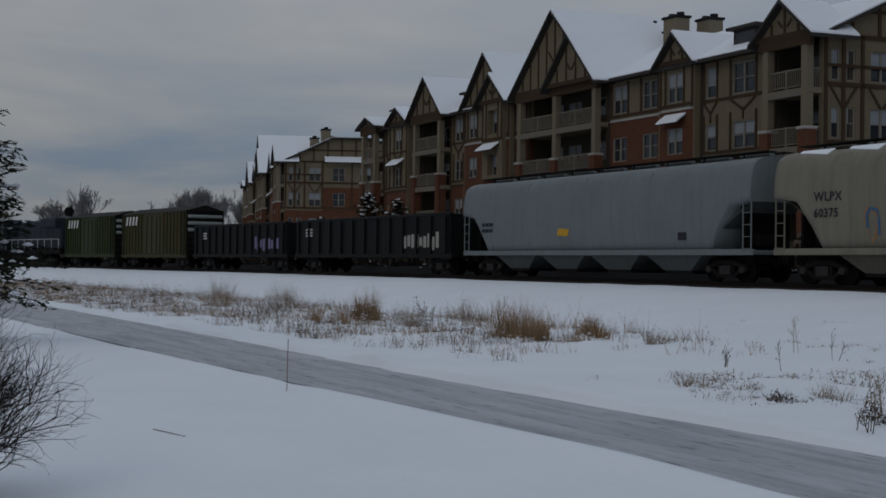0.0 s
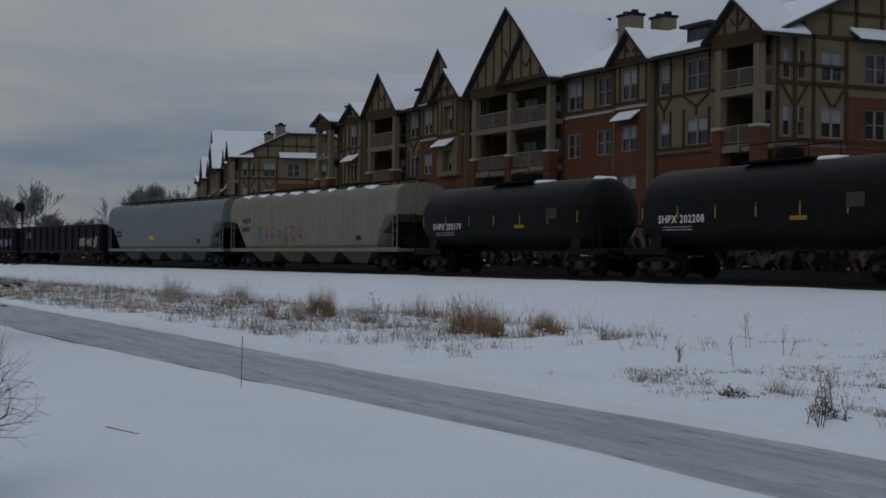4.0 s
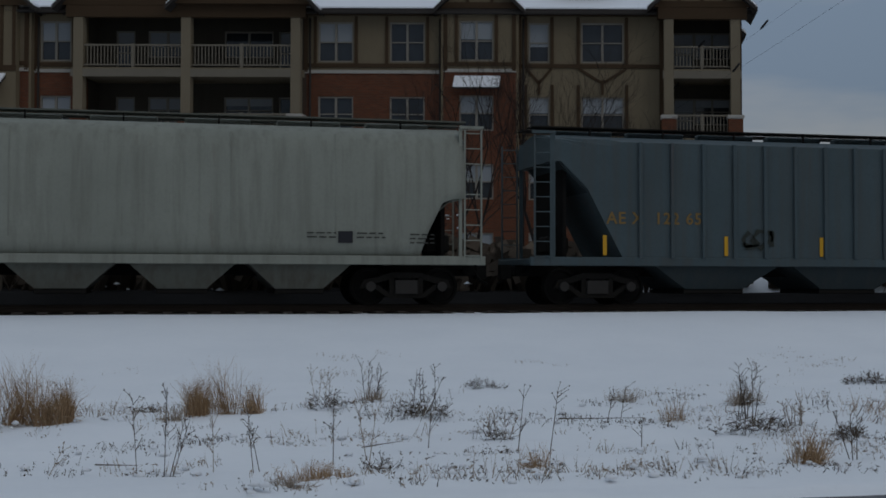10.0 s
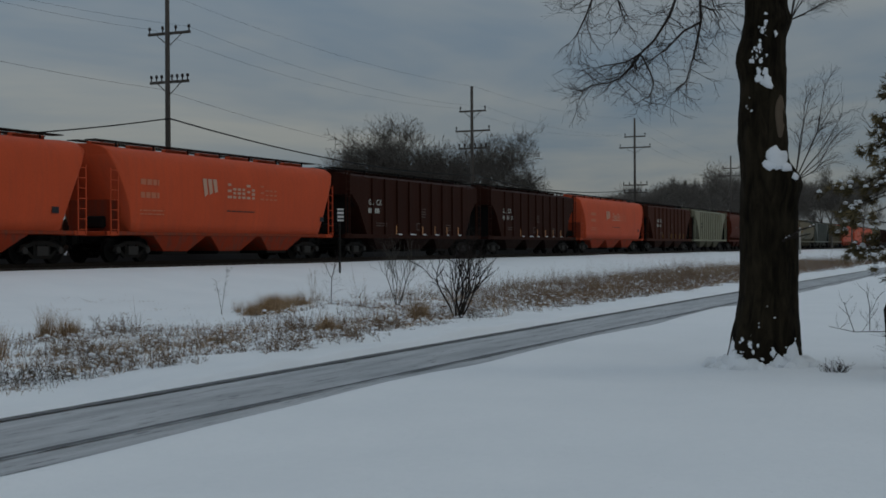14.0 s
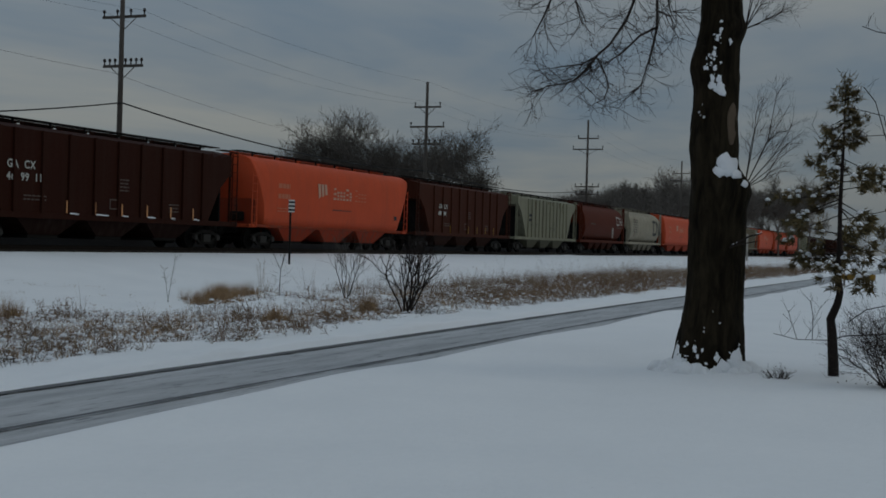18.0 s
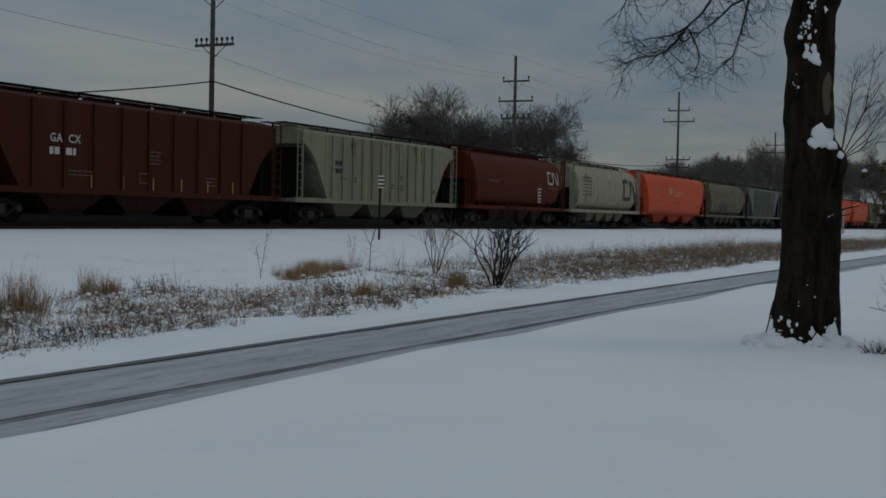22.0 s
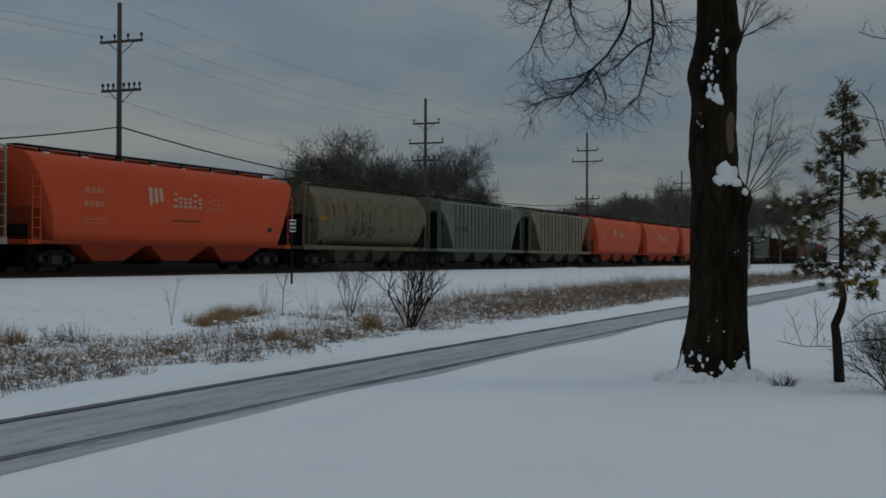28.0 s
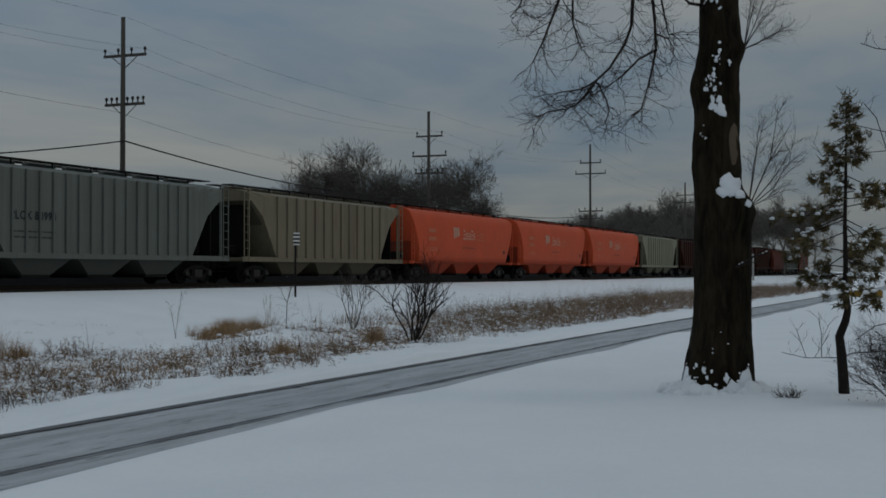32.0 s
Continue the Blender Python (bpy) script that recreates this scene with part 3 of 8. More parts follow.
            plate("reflector", rect(x, x + 0.22, 1.04, 1.13), stripe[1], car, -1.514)
    return car, (lambda z: -float(np.interp(z, zs_all, ws_all)) - 0.008), half


def tank_car(pitch, s, label, mark):
    length = pitch - 1.1
    half = length / 2
    car = thing("tank_car", label, "tank car", "cars of the freight train")
    cars.append((car, s))
    running_gear(car, length)
    r, zc = 1.53, 2.55
    bm = bmesh.new()
    rings = []
    th = half - 0.75
    prof = [(-th, 0.02), (-th + 0.03, 0.5), (-th + 0.14, 0.95), (-th + 0.33, 1.28), (-th + 0.6, 1.47), (-th + 0.9, r), (-th * 0.4, r), (0, r), (th * 0.4, r), (th - 0.9, r), (th - 0.6, 1.47), (th - 0.33, 1.28), (th - 0.14, 0.95), (th - 0.03, 0.5), (th, 0.02)]
    for x, rr in prof:
        rings.append([(x, rr * math.cos(a), zc + rr * math.sin(a)) for a in [i * math.tau / 40 for i in range(40)]])
    part("tank", recalc(loft(bm, rings, True, True)), BLACK_PAINT, car)
    part("dome_housing", tube(bmesh.new(), [(0, 0, zc + r - 0.1), (0, 0, zc + r + 0.42), (0, 0, zc + r + 0.45)], [0.5, 0.5, 0.42], 16), UNDER, car)
    part("roof_platform", boxed(-1.6, 1.6, -0.75, 0.75, zc + r - 0.02, zc + r + 0.05), UNDER, car)
    for y in (-0.75, 0.75):
        bm = bmesh.new()
        tube(bm, [(-1.6, y, zc + r), (-1.6, y, zc + r + 0.6), (1.6, y, zc + r + 0.6), (1.6, y, zc + r)], 0.022, 6)
        part("handrail", bm, UNDER, car)
    for sd in (-1, 1):
        part("head_block", boxed(*sorted((sd * (half - 2.6), sd * half)), -1.2, 1.2, 0.85, 1.12, 0.03), BLACK_PAINT, car)
        bm = bmesh.new()
        prism(bm, [(-1.3, 1.1), (1.3, 1.1), (1.15, 1.7), (0.8, 1.45), (0, 1.25), (-0.8, 1.45), (-1.15, 1.7)], "x", sd * (half - 2.0) - 0.3, sd * (half - 2.0) + 0.3)
        part("saddle", recalc(bm), BLACK_PAINT, car)
        place("ladder", ladder_mesh(1.9, mat=UNDER), car, at=pose(sd * (half - 0.4), -1.45, 1.0))
        bm = tube(bmesh.new(), [(sd * (half - 0.1), -1.45, 1.1), (sd * (half - 0.1), -1.45, 2.0), (sd * (half - 0.1), 1.45, 2.0), (sd * (half - 0.1), 1.45, 1.1)], 0.025, 6)
        part("end_handrail", bm, UNDER, car)
    part("snow_patch", boxed(half - 1.9, half - 1.35, -0.55, 0.5, zc + r * 0.86, zc + r + 0.02, 0.12), SNOW_PLAIN, car, "snow left on the tank end")
    part("snow_patch", boxed(1.75, 2.7, -0.6, 0.1, zc + r * 0.9, zc + r + 0.03, 0.08), SNOW_PLAIN, car, "snow left on the tank top")
    y = -r - 0.012
    if mark:
        lettering(mark, 0.40, LETTER_WHITE, car, -half + 2.5, 2.02, y - 0.004)
        bars(car, -half + 2.6, 1.86, 1.6, 2, LETTER_DIM, y + 0.13, 0.03, 0.10)
    for i in range(7):
        x = -th + 0.8 + i * (2 * th - 1.6) / 6
        plate("reflector", rect(x - 0.03, x + 0.03, 2.15, 2.62), DULL_YELLOW, car, y + 0.02)
    plate("hazard_board", rect(half * 0.52, half * 0.52 + 0.75, 2.35, 2.8), DARK_MARK, car, y + 0.01, "pale stencilled panel")
    plate("placard", rect(half * 0.2, half * 0.2 + 0.75, 2.0, 2.14), DULL_YELLOW, car, y + 0.07)
    return car


def gondola_car(pitch, s, label, paint, tag=None):
    length = pitch - 1.1
    half = length / 2
    car = thing("gondola_car", label, "gondola car", "cars of the freight train")
    cars.append((car, s))
    running_gear(car, length)
    for y in (-1.45, 1.45):
        part("side_wall", boxed(-half + 0.2, half - 0.2, y - 0.04, y + 0.04, 1.0, 3.05, 0.01), paint, car)
        part("top_chord", boxed(-half + 0.2, half - 0.2, y - 0.09, y + 0.09, 3.0, 3.16, 0.02), paint, car)
        part("side_sill", boxed(-half, half, y - 0.08, y + 0.08, 0.85, 1.1, 0.02), paint, car)
    for x in (-half + 0.25, half - 0.25):
        part("end_wall", boxed(x - 0.05, x + 0.05, -1.45, 1.45, 1.0, 3.1, 0.02), paint, car)
    part("floor_deck", boxed(-half + 0.2, half - 0.2, -1.4, 1.4, 0.95, 1.05), paint, car)
    rib = shared("side_post", boxed(-0.07, 0.07, -0.07, 0.07, 1.05, 3.02, 0.015), paint)
    n = 13
    for i in range(n):
        for y in (-1.53, 1.53):
            place("side_post", rib, car, at=pose((-1 + 2 * i / (n - 1)) * (half - 0.6), y, 0))
    lad = ladder_mesh(1.9, mat=paint, rungs=5)
    for sd in (-1, 1):
        place("ladder", lad, car, at=pose(sd * (half - 0.5), -1.56, 1.1))
    bars(car, -half + 1.6, 2.5, 0.9, 3, LETTER_WHITE, -1.497, 0.10, 0.18)
    if tag is not None:
        bm = bmesh.new()
        rng = random.Random(int(s))
        for i in range(9):
            x = half - 5.0 + i * 0.42
            box(bm, x, x + 0.3, -1.498, -1.492, 1.25 + rng.uniform(0, 0.25), 1.9 + rng.uniform(0, 0.35))
        part("sprayed_tag", bm, tag, car, "pale sprayed paint marks")["kind"] = "stuff"
    return car


def box_car(pitch, s, label, paint, end_paint):
    length = pitch - 1.1
    half = length / 2
    car = thing("box_car", label, "box car", "cars of the freight train")
    cars.append((car, s))
    running_gear(car, length)
    bm = bmesh.new()
    prism(bm, [(-1.5, 1.0), (1.5, 1.0), (1.5, 4.35), (0, 4.72), (-1.5, 4.35)], "x", -half + 0.35, half - 0.35)
    part("body", recalc(bm), paint, car)
    part("roof", recalc(prism(bmesh.new(), [(-1.58, 4.33), (1.58, 4.33), (0, 4.80)], "x", -half + 0.25, half - 0.25)), FRAME_STEEL, car)
    for y in (-1.5, 1.5):
        part("side_sill", boxed(-half + 0.3, half - 0.3, y - 0.05, y + 0.05, 0.8, 1.05, 0.02), paint, car)
        d = part("sliding_door", boxed(-1.6, 1.6, y - 0.07, y + 0.07, 1.1, 4.1, 0.03), paint, car)
        for x in (-1.0, 0.0, 1.0):
            part("door_bar", boxed(x - 0.04, x + 0.04, y - 0.10, y + 0.10, 1.15, 4.05), FRAME_STEEL, d)
    rib = shared("side_rib", boxed(-0.06, 0.06, -0.05, 0.05, 1.1, 4.3, 0.02), paint)
    n = 20
    for i in range(n):
        x = (-1 + 2 * i / (n - 1)) * (half - 0.7)
        if abs(x) > 1.8:
            for y in (-1.54, 1.54):
                place("side_rib", rib, car, at=pose(x, y, 0))
    for sd in (-1, 1):
        x = sd * (half - 0.33)
        part("end_panel", boxed(x - 0.05, x + 0.05, -1.5, 1.5, 1.0, 4.4), UNDER, car)
        for i in range(6):
            z = 1.3 + i * 0.5
            part("end_corrugation", boxed(x - 0.13, x + 0.13, -1.4, 1.4, z, z + 0.24, 0.06), end_paint if i > 2 else FRAME_STEEL, car)
        place("ladder", ladder_mesh(3.2, mat=FRAME_STEEL), car, at=pose(sd * (half - 0.7), -1.6, 1.0))
    # bold white emblem at the front end of the side
    for i in range(4):
        plate("emblem", [(-half + 1.4 + i * 0.7, 3.4), (-half + 1.7 + i * 0.7, 3.4), (-half + 1.95 + i * 0.7, 4.1), (-half + 1.6 + i * 0.7, 4.1)], LETTER_WHITE, car, -1.60)
    return car


def engine(pitch, s):
    half = pitch / 2 - 0.5
    car = thing("locomotive", "dark blue-grey diesel locomotive with long hood", "locomotive", "cars of the freight train")
    cars.append((car, s))
    running_gear(car, pitch - 1, 3.6)
    p = LOCO_PAINT
    part("frame_deck", boxed(-half, half, -1.5, 1.5, 1.1, 1.5, 0.03), UNDER, car)
    part("fuel_tank", boxed(-3, 3, -1.3, 1.3, 0.35, 1.1, 0.15), UNDER, car)
    part("long_hood", boxed(-half + 5.0, half - 1.2, -0.95, 0.95, 1.5, 4.35, 0.18), p, car)
    part("radiator_wing", boxed(half - 5.2, half - 1.3, -1.5, 1.5, 3.6, 4.5, 0.12), p, car)
    cab = part("cab", boxed(-half + 2.2, -half + 5.0, -1.5, 1.5, 1.5, 4.6, 0.2), p, car)
    for y in (-1.505, 1.505):
        for x in (-half + 2.6, -half + 3.8):
            part("cab_window", boxed(x, x + 0.8, y - 0.01, y + 0.01, 3.1, 3.9), GLASS_DARK, cab)
    part("short_hood", boxed(-half + 0.8, -half + 2.2, -1.1, 1.1, 1.5, 3.1, 0.25), p, car)
    for i in range(6):
        x = -half + 6 + i * 1.6
        part("hood_door", boxed(x, x + 1.4, -0.97, -0.94, 1.7, 3.5, 0.01), p, car)
    bm = bmesh.new()
    for x in axis([(-half + 5.2, half - 0.6, 8)]):
        tube(bm, [(x, -1.45, 1.5), (x, -1.45, 2.5)], 0.025, 5)
    tube(bm, [(-half + 5.2, -1.45, 2.5), (half - 0.6, -1.45, 2.5)], 0.025, 5)
    part("handrail", bm, LETTER_WHITE, car)
    return car


# car paints
GREY_A = car_paint("pale_grey_paint", (0.170, 0.192, 0.195), 0.03, 0.25, 0.05)
TAN_A = car_paint("tan_paint", (0.208, 0.192, 0.152), 0.04, 0.35, 0.08)
GREEN_GREY = car_paint("grey_green_paint", (0.125, 0.140, 0.112), 0.25, 0.45, 0.3, from_top=True)
GREEN_GREY_B = car_paint("stained_grey_paint", (0.128, 0.126, 0.100), 0.85, 0.6, 0.55, from_top=True)
TAN_B = car_paint("dirty_tan_paint", (0.225, 0.170, 0.108), 0.5, 0.5, 0.4, from_top=True)
RUSTY = car_paint("rusted_paint", (0.150, 0.122, 0.066), 0.3, 0.6, 0.4, 0.8, 1.0)
GREY_B = car_paint("light_grey_paint", (0.240, 0.252, 0.218), 0.10, 0.35, 0.12)
BLUE_GREY = car_paint("blue_grey_paint", (0.066, 0.090, 0.099), 0.08, 0.4, 0.08)
WHITE_CN = car_paint("dirty_white_paint", (0.32, 0.290, 0.220), 0.35, 0.5, 0.35)
ORANGE = car_paint("orange_red_paint", (0.54, 0.080, 0.030), 0.02, 0.16, 0.03)
# orange hopper bottoms: dirt, with the shade under the body painted in
ORANGE_LOW = car_paint("grimed_shaded_orange_paint", (0.30, 0.040, 0.016), 0.1, 0.7, 0.1, 0.7)
BROWN = car_paint("brown_red_paint", (0.027, 0.0066, 0.0030), 0.05, 0.07, 0.08, 0.7)
BROWN_RED = car_paint("red_brown_paint", (0.050, 0.0135, 0.0068), 0.05, 0.10, 0.08, 0.7)
RED_CN = car_paint("dark_red_paint", (0.080, 0.0130, 0.0040), 0.05, 0.10, 0.05, 0.6)
PALE = car_paint("pale_stone_paint", (0.215, 0.210, 0.148), 0.15, 0.5, 0.15)
OLIVE = car_paint("grimy_olive_paint", (0.132, 0.118, 0.074), 0.45, 0.95, 0.5, from_top=True)
SLATE = car_paint("slate_green_paint", (0.132, 0.142, 0.128), 0.06, 0.45, 0.06)
KHAKI = car_paint("khaki_paint", (0.182, 0.154, 0.106), 0.15, 0.5, 0.12)
GOND_BLACK = car_paint("gondola_black", (0.008, 0.009, 0.009), 0.1, 0.08, 0.05)
BOX_GREEN = car_paint("olive_box_paint", (0.030, 0.042, 0.014), 0.4, 0.35, 0.35)
BOX_BROWN = car_paint("ochre_box_paint", (0.046, 0.044, 0.016), 0.4, 0.35, 0.35)
LOCO_PAINT = car_paint("engine_paint", (0.016, 0.022, 0.030), 0.03, 0.15, 0.03)
GLASS_DARK = plain("dark_window", (0.02, 0.022, 0.025), 0.1, 0, 0.1)
END_WHITE = plain("pale_end_paint", (0.30, 0.33, 0.31), 0.7, 0, 0.3)
GREEN_MARK = plain("green_emblem", (0.012, 0.13, 0.055), 0.5, 0, 0.15)
RUST_BROWN = plain("rust_brown_panel", (0.075, 0.038, 0.020), 0.8, 0, 0.4)
OCHRE_DIM = plain("worn_ochre_lettering", (0.21, 0.135, 0.055), 0.6, 0, 0.3)
REFLECTOR_PALE = plain("pale_orange_reflector", (0.62, 0.30, 0.14), 0.6, 0, 0.2)
DULL_YELLOW = plain("dull_yellow_reflector", (0.30, 0.17, 0.03), 0.6, 0, 0.3)
LETTER_DIM = plain("weathered_white_lettering", (0.46, 0.46, 0.43), 0.7, 0, 0.3)
RED_MARK = plain("red_emblem", (0.23, 0.028, 0.026), 0.55, 0, 0.3)
DARK_MARK = plain("dark_emblem", (0.05, 0.05, 0.045), 0.55, 0, 0.3)
PINK_WHITE = plain("faded_white_mark", (0.50, 0.30, 0.22), 0.6, 0, 0.15)
FADED_MARK = plain("faded_white_mark", (0.105, 0.080, 0.070), 0.6, 0, 0.3)
FAINT_MARK = plain("faint_pale_mark", (0.50, 0.17, 0.10), 0.6, 0, 0.2)
RUST_DARK = plain("dark_rust_stain", (0.045, 0.014, 0.008), 0.9, 0, 0.4, 4.0)
STRIPE_RED = plain("red_reflector", (0.33, 0.045, 0.018), 0.5, 0, 0.3)
STRIPE_WHITE = plain("white_reflector", (0.45, 0.36, 0.28), 0.5, 0, 0.3)
TAGS = [plain("tag_dark", (0.035, 0.04, 0.035), 0.6, 0, 0.3), plain("tag_blue", (0.06, 0.13, 0.22), 0.6, 0, 0.3), plain("tag_green", (0.06, 0.085, 0.05), 0.6, 0, 0.3), plain("tag_ochre", (0.36, 0.17, 0.06), 0.6, 0, 0.3), plain("tag_grey", (0.32, 0.31, 0.27), 0.6, 0, 0.3)]


def graffiti(car, side, x0, x1, z0, z1, mats, seed, dense=1.0):
    """Sprayed strokes: bent ribbons on the car side."""
    rng = random.Random(seed)
    n = int((x1 - x0) / 0.55 * dense)
    for k, mat in enumerate(mats):
        bm = bmesh.new()
        for i in range(n):
            x = x0 + (x1 - x0) * (i + 0.5) / n + rng.uniform(-0.1, 0.1)
            pts = []
            a, rx, rz, zc = rng.uniform(0, 6), rng.uniform(0.12, 0.42), rng.uniform(0.2, 0.5), (z0 + z1) / 2 + rng.uniform(-0.2, 0.2) * (z1 - z0)
            for j in range(7):
                a += rng.uniform(0.4, 2.2)
                pts.append((min(x1, max(x0, x + math.cos(a) * rx + rng.uniform(-0.1, 0.1))), min(z1, max(z0, zc + math.sin(a) * (z1 - z0) * rz + rng.uniform(-0.12, 0.12)))))
            w = rng.uniform(0.035, 0.07)
            vs = []
            for j, (px_, pz_) in enumerate(pts):
                q = pts[min(j + 1, 6)]
                d = Vector((q[0] - px_, q[1] - pz_)) if j < 6 else d
                d = d.normalized() if d.length > 1e-4 else Vector((1, 0))
                y = side(pz_) - 0.006 - 0.003 * k
                vs.append((bm.verts.new((px_ - d.y * w, y, pz_ + d.x * w)), bm.verts.new((px_ + d.y * w, y, pz_ - d.x * w))))
            for a_, b_ in zip(vs, vs[1:]):
                bm.faces.new((a_[0], a_[1], b_[1], b_[0]))
        part("sprayed_tag", bm, mat, car, "sprayed graffiti strokes")["kind"] = "stuff"


def ribbon_emblem(car, side, x, z, w, h, mat, t=0.16):
    """The railway's emblem as one bent ribbon: an open bracket, then a bar that runs up, down and up."""
    bm = bmesh.new()
    r = t / 2
    line = [(x + w * 0.34, z + h), (x + w * 0.06, z + h), (x, z + h * 0.88), (x, z + h * 0.12), (x + w * 0.06, z), (x + w * 0.44, z), (x + w * 0.50, z + h * 0.1), (x + w * 0.50, z + h * 0.9), (x + w * 0.56, z + h), (x + w * 0.62, z + h * 0.93), (x + w * 0.88, z + h * 0.08), (x + w * 0.95, z), (x + w, z + h * 0.1), (x + w, z + h)]
    for (ax, az), (bx, bz) in zip(line, line[1:]):
        d = Vector((bx - ax, bz - az))
        n = Vector((-d.y, d.x)).normalized() * r
        e = d.normalized() * r * 0.6
        steps = max(1, int(d.length / 0.2))
        prev = None
        for i in range(steps + 1):
            u, v = ax - e.x + (d.x + 2 * e.x) * i / steps, az - e.y + (d.y + 2 * e.y) * i / steps
            pair = [bm.verts.new((u + s * n.x, side(v + s * n.y) - 0.025, v + s * n.y)) for s in (1, -1)]
            if prev:
                bm.faces.new((prev[0], pair[0], pair[1], prev[1]))
            prev = pair
    return part("emblem", bm, mat, car, "ribbon-shaped railway emblem")


def stroke_name(car, side, x, z, h, shapes, mat, label, weight=0.16):
    """A brand name as plain shapes: for each sign three short dashes, one above the other; capitals stand taller."""
    bm = bmesh.new()
    u = x
    y = side(z + h * 0.6) - 0.012
    for i, c in enumerate(shapes):
        tall = h if c.isupper() else h * 0.72
        w, t = h * (0.50 if c.isupper() else 0.42), h * weight
        for j in range(3):
            lo = z + (tall - t) * j / 2
            cut = 0.12 * w * ((i + j) % 3)
            box(bm, u + cut * 0.5, u + w - cut * 0.5, y, y + 0.008, lo, lo + t)
        u += w + h * 0.15
    return tagged(part("faded_name", bm, mat, car, label), kind="stuff")


def potash_marks(car, side, half, seed):
    """Pale slanted emblem, a name worn to plain shapes, and small print."""
    x = -2.65
    for i in range(3):
        plate("emblem", [(x + 0.36 * i, 3.36), (x + 0.36 * i + 0.27, 3.36), (x + 0.36 * i + 0.36, 2.75 + 0.05 * i), (x + 0.36 * i + 0.14, 2.60 + 0.1 * i)], PINK_WHITE, car, side(2.95) - 0.01, "pale slanted emblem")
    stroke_name(car, side, -0.85, 2.62, 0.62, "OoinIo", PINK_WHITE, "pale block shapes of a worn name", 0.17)
    stroke_name(car, side, 1.72, 2.62, 0.62, "Oono", FAINT_MARK, "faint thin shapes of a worn name", 0.10)
    bars(car, -6.7, 2.95, 1.15, 1, FAINT_MARK, side(2.9) - 0.01, 0.22, 0.12)
    bars(car, -6.7, 2.45, 1.15, 1, FAINT_MARK, side(2.5) - 0.01, 0.22, 0.12)
    bars(car, -6.7, 1.95, 1.5, 2, FAINT_MARK, side(1.9) - 0.01, 0.05, 0.14)
    bars(car, -0.9, 2.05, 2.2, 1, DARK_MARK, side(2.1) - 0.01, 0.05, 0.12)
    plate("notice", rect(7.05, 7.4, 1.75, 1.98), LETTER_BLACK, car, side(1.85) - 0.01, "small dark notice")


def rust_runs(car, side, x0, x1, n, seed, mat, tops=(2.0, 3.6), longest=0.9, label="dark rust runs below fastenings"):
    """Narrow tapering runs of rust that follow the car's side."""
    rng = random.Random(seed)
    bm = bmesh.new()
    for i in range(n):
        x = x0 + (x1 - x0) * (i + rng.random()) / n
        z, l, w = rng.uniform(*tops), longest * rng.uniform(0.25, 1.0) ** 1.5, rng.uniform(0.03, 0.075)
        prev = None
        for j in range(6):
            q = j / 5
            ww = w * (0.7 if j == 0 else 1.25 - q) * rng.uniform(0.8, 1.15) + 0.004
            zz = z - l * q
            if zz < 1.2:
                break
            y = side(zz) - 0.012
            pairv = [bm.verts.new((x - ww, y, zz)), bm.verts.new((x + ww, y, zz))]
            if prev:
                bm.faces.new((prev[0], prev[1], pairv[1], pairv[0]))
            prev = pairv
    tagged(part("rust_run", bm, mat, car, label), kind="stuff")


def green_marks(car, side, half, mark, number):
    x = -2.0
    plate("emblem", [(x, 2.88), (x + 0.56, 2.34), (x + 0.56, 3.42)], GREEN_MARK, car, side(2.88), "green arrow emblem")
    plate("emblem", [(x + 0.66, 2.88), (x + 1.23, 2.28), (x + 1.80, 2.88), (x + 1.23, 3.48)], GREEN_MARK, car, side(2.88) - 0.004, "green diamond emblem")
    stroke_name(car, side, x + 1.93, 2.66, 0.42, "OonooIon", LETTER_BLACK, "dark block shapes of a name", 0.15)
    lettering(mark, 0.34, LETTER_BLACK, car, -4.45, 2.36, side(2.45) - 0.01)
    lettering(number, 0.34, LETTER_BLACK, car, -4.45, 1.84, side(1.95) - 0.02)
    bars(car, -4.45, 1.62, 1.6, 2, LETTER_BLACK, side(1.6) - 0.01, 0.04, 0.12)
    bars(car, -1.6, 1.62, 1.5, 2, DARK_MARK, side(1.5) - 0.01, 0.03, 0.10)
    bars(car, 0.9, 1.70, 0.8, 2, DARK_MARK, side(1.6) - 0.01, 0.03, 0.10)
    bars(car, 2.7, 1.70, 0.8, 3, DARK_MARK, side(1.6) - 0.01, 0.03, 0.09)
    plate("notice", rect(4.18, 4.74, 1.55, 1.85), LETTER_DIM, car, side(1.7), "white stencilled notice")
    plate("notice", rect(4.22, 4.44, 1.60, 1.80), LETTER_BLACK, car, side(1.7) - 0.012)
    plate("notice", rect(4.49, 4.70, 1.60, 1.80), LETTER_BLACK, car, side(1.7) - 0.012)


def mid(a, b):
    return (a + b) / 2


# the train from its head to its tail: middle of each car along the track at the start
engine(21.4, -154.6)
engine(21.4, -132.4)
box_car(13.9, mid(-121.6, -107.7), "olive green box car with worn white emblem", BOX_GREEN, END_WHITE)
box_car(15.1, mid(-107.7, -92.6), "ochre and green box car with pale ribbed end", BOX_BROWN, END_WHITE)
gondola_car(16.9, mid(-92.6, -75.7), "dark gondola car with sprayed side", GOND_BLACK, plain("violet_tag", (0.20, 0.18, 0.30), 0.6, 0, 0.4))
gondola_car(20.0, mid(-75.7, -55.7), "black gondola car with pale markings", GOND_BLACK, TAGS[4])

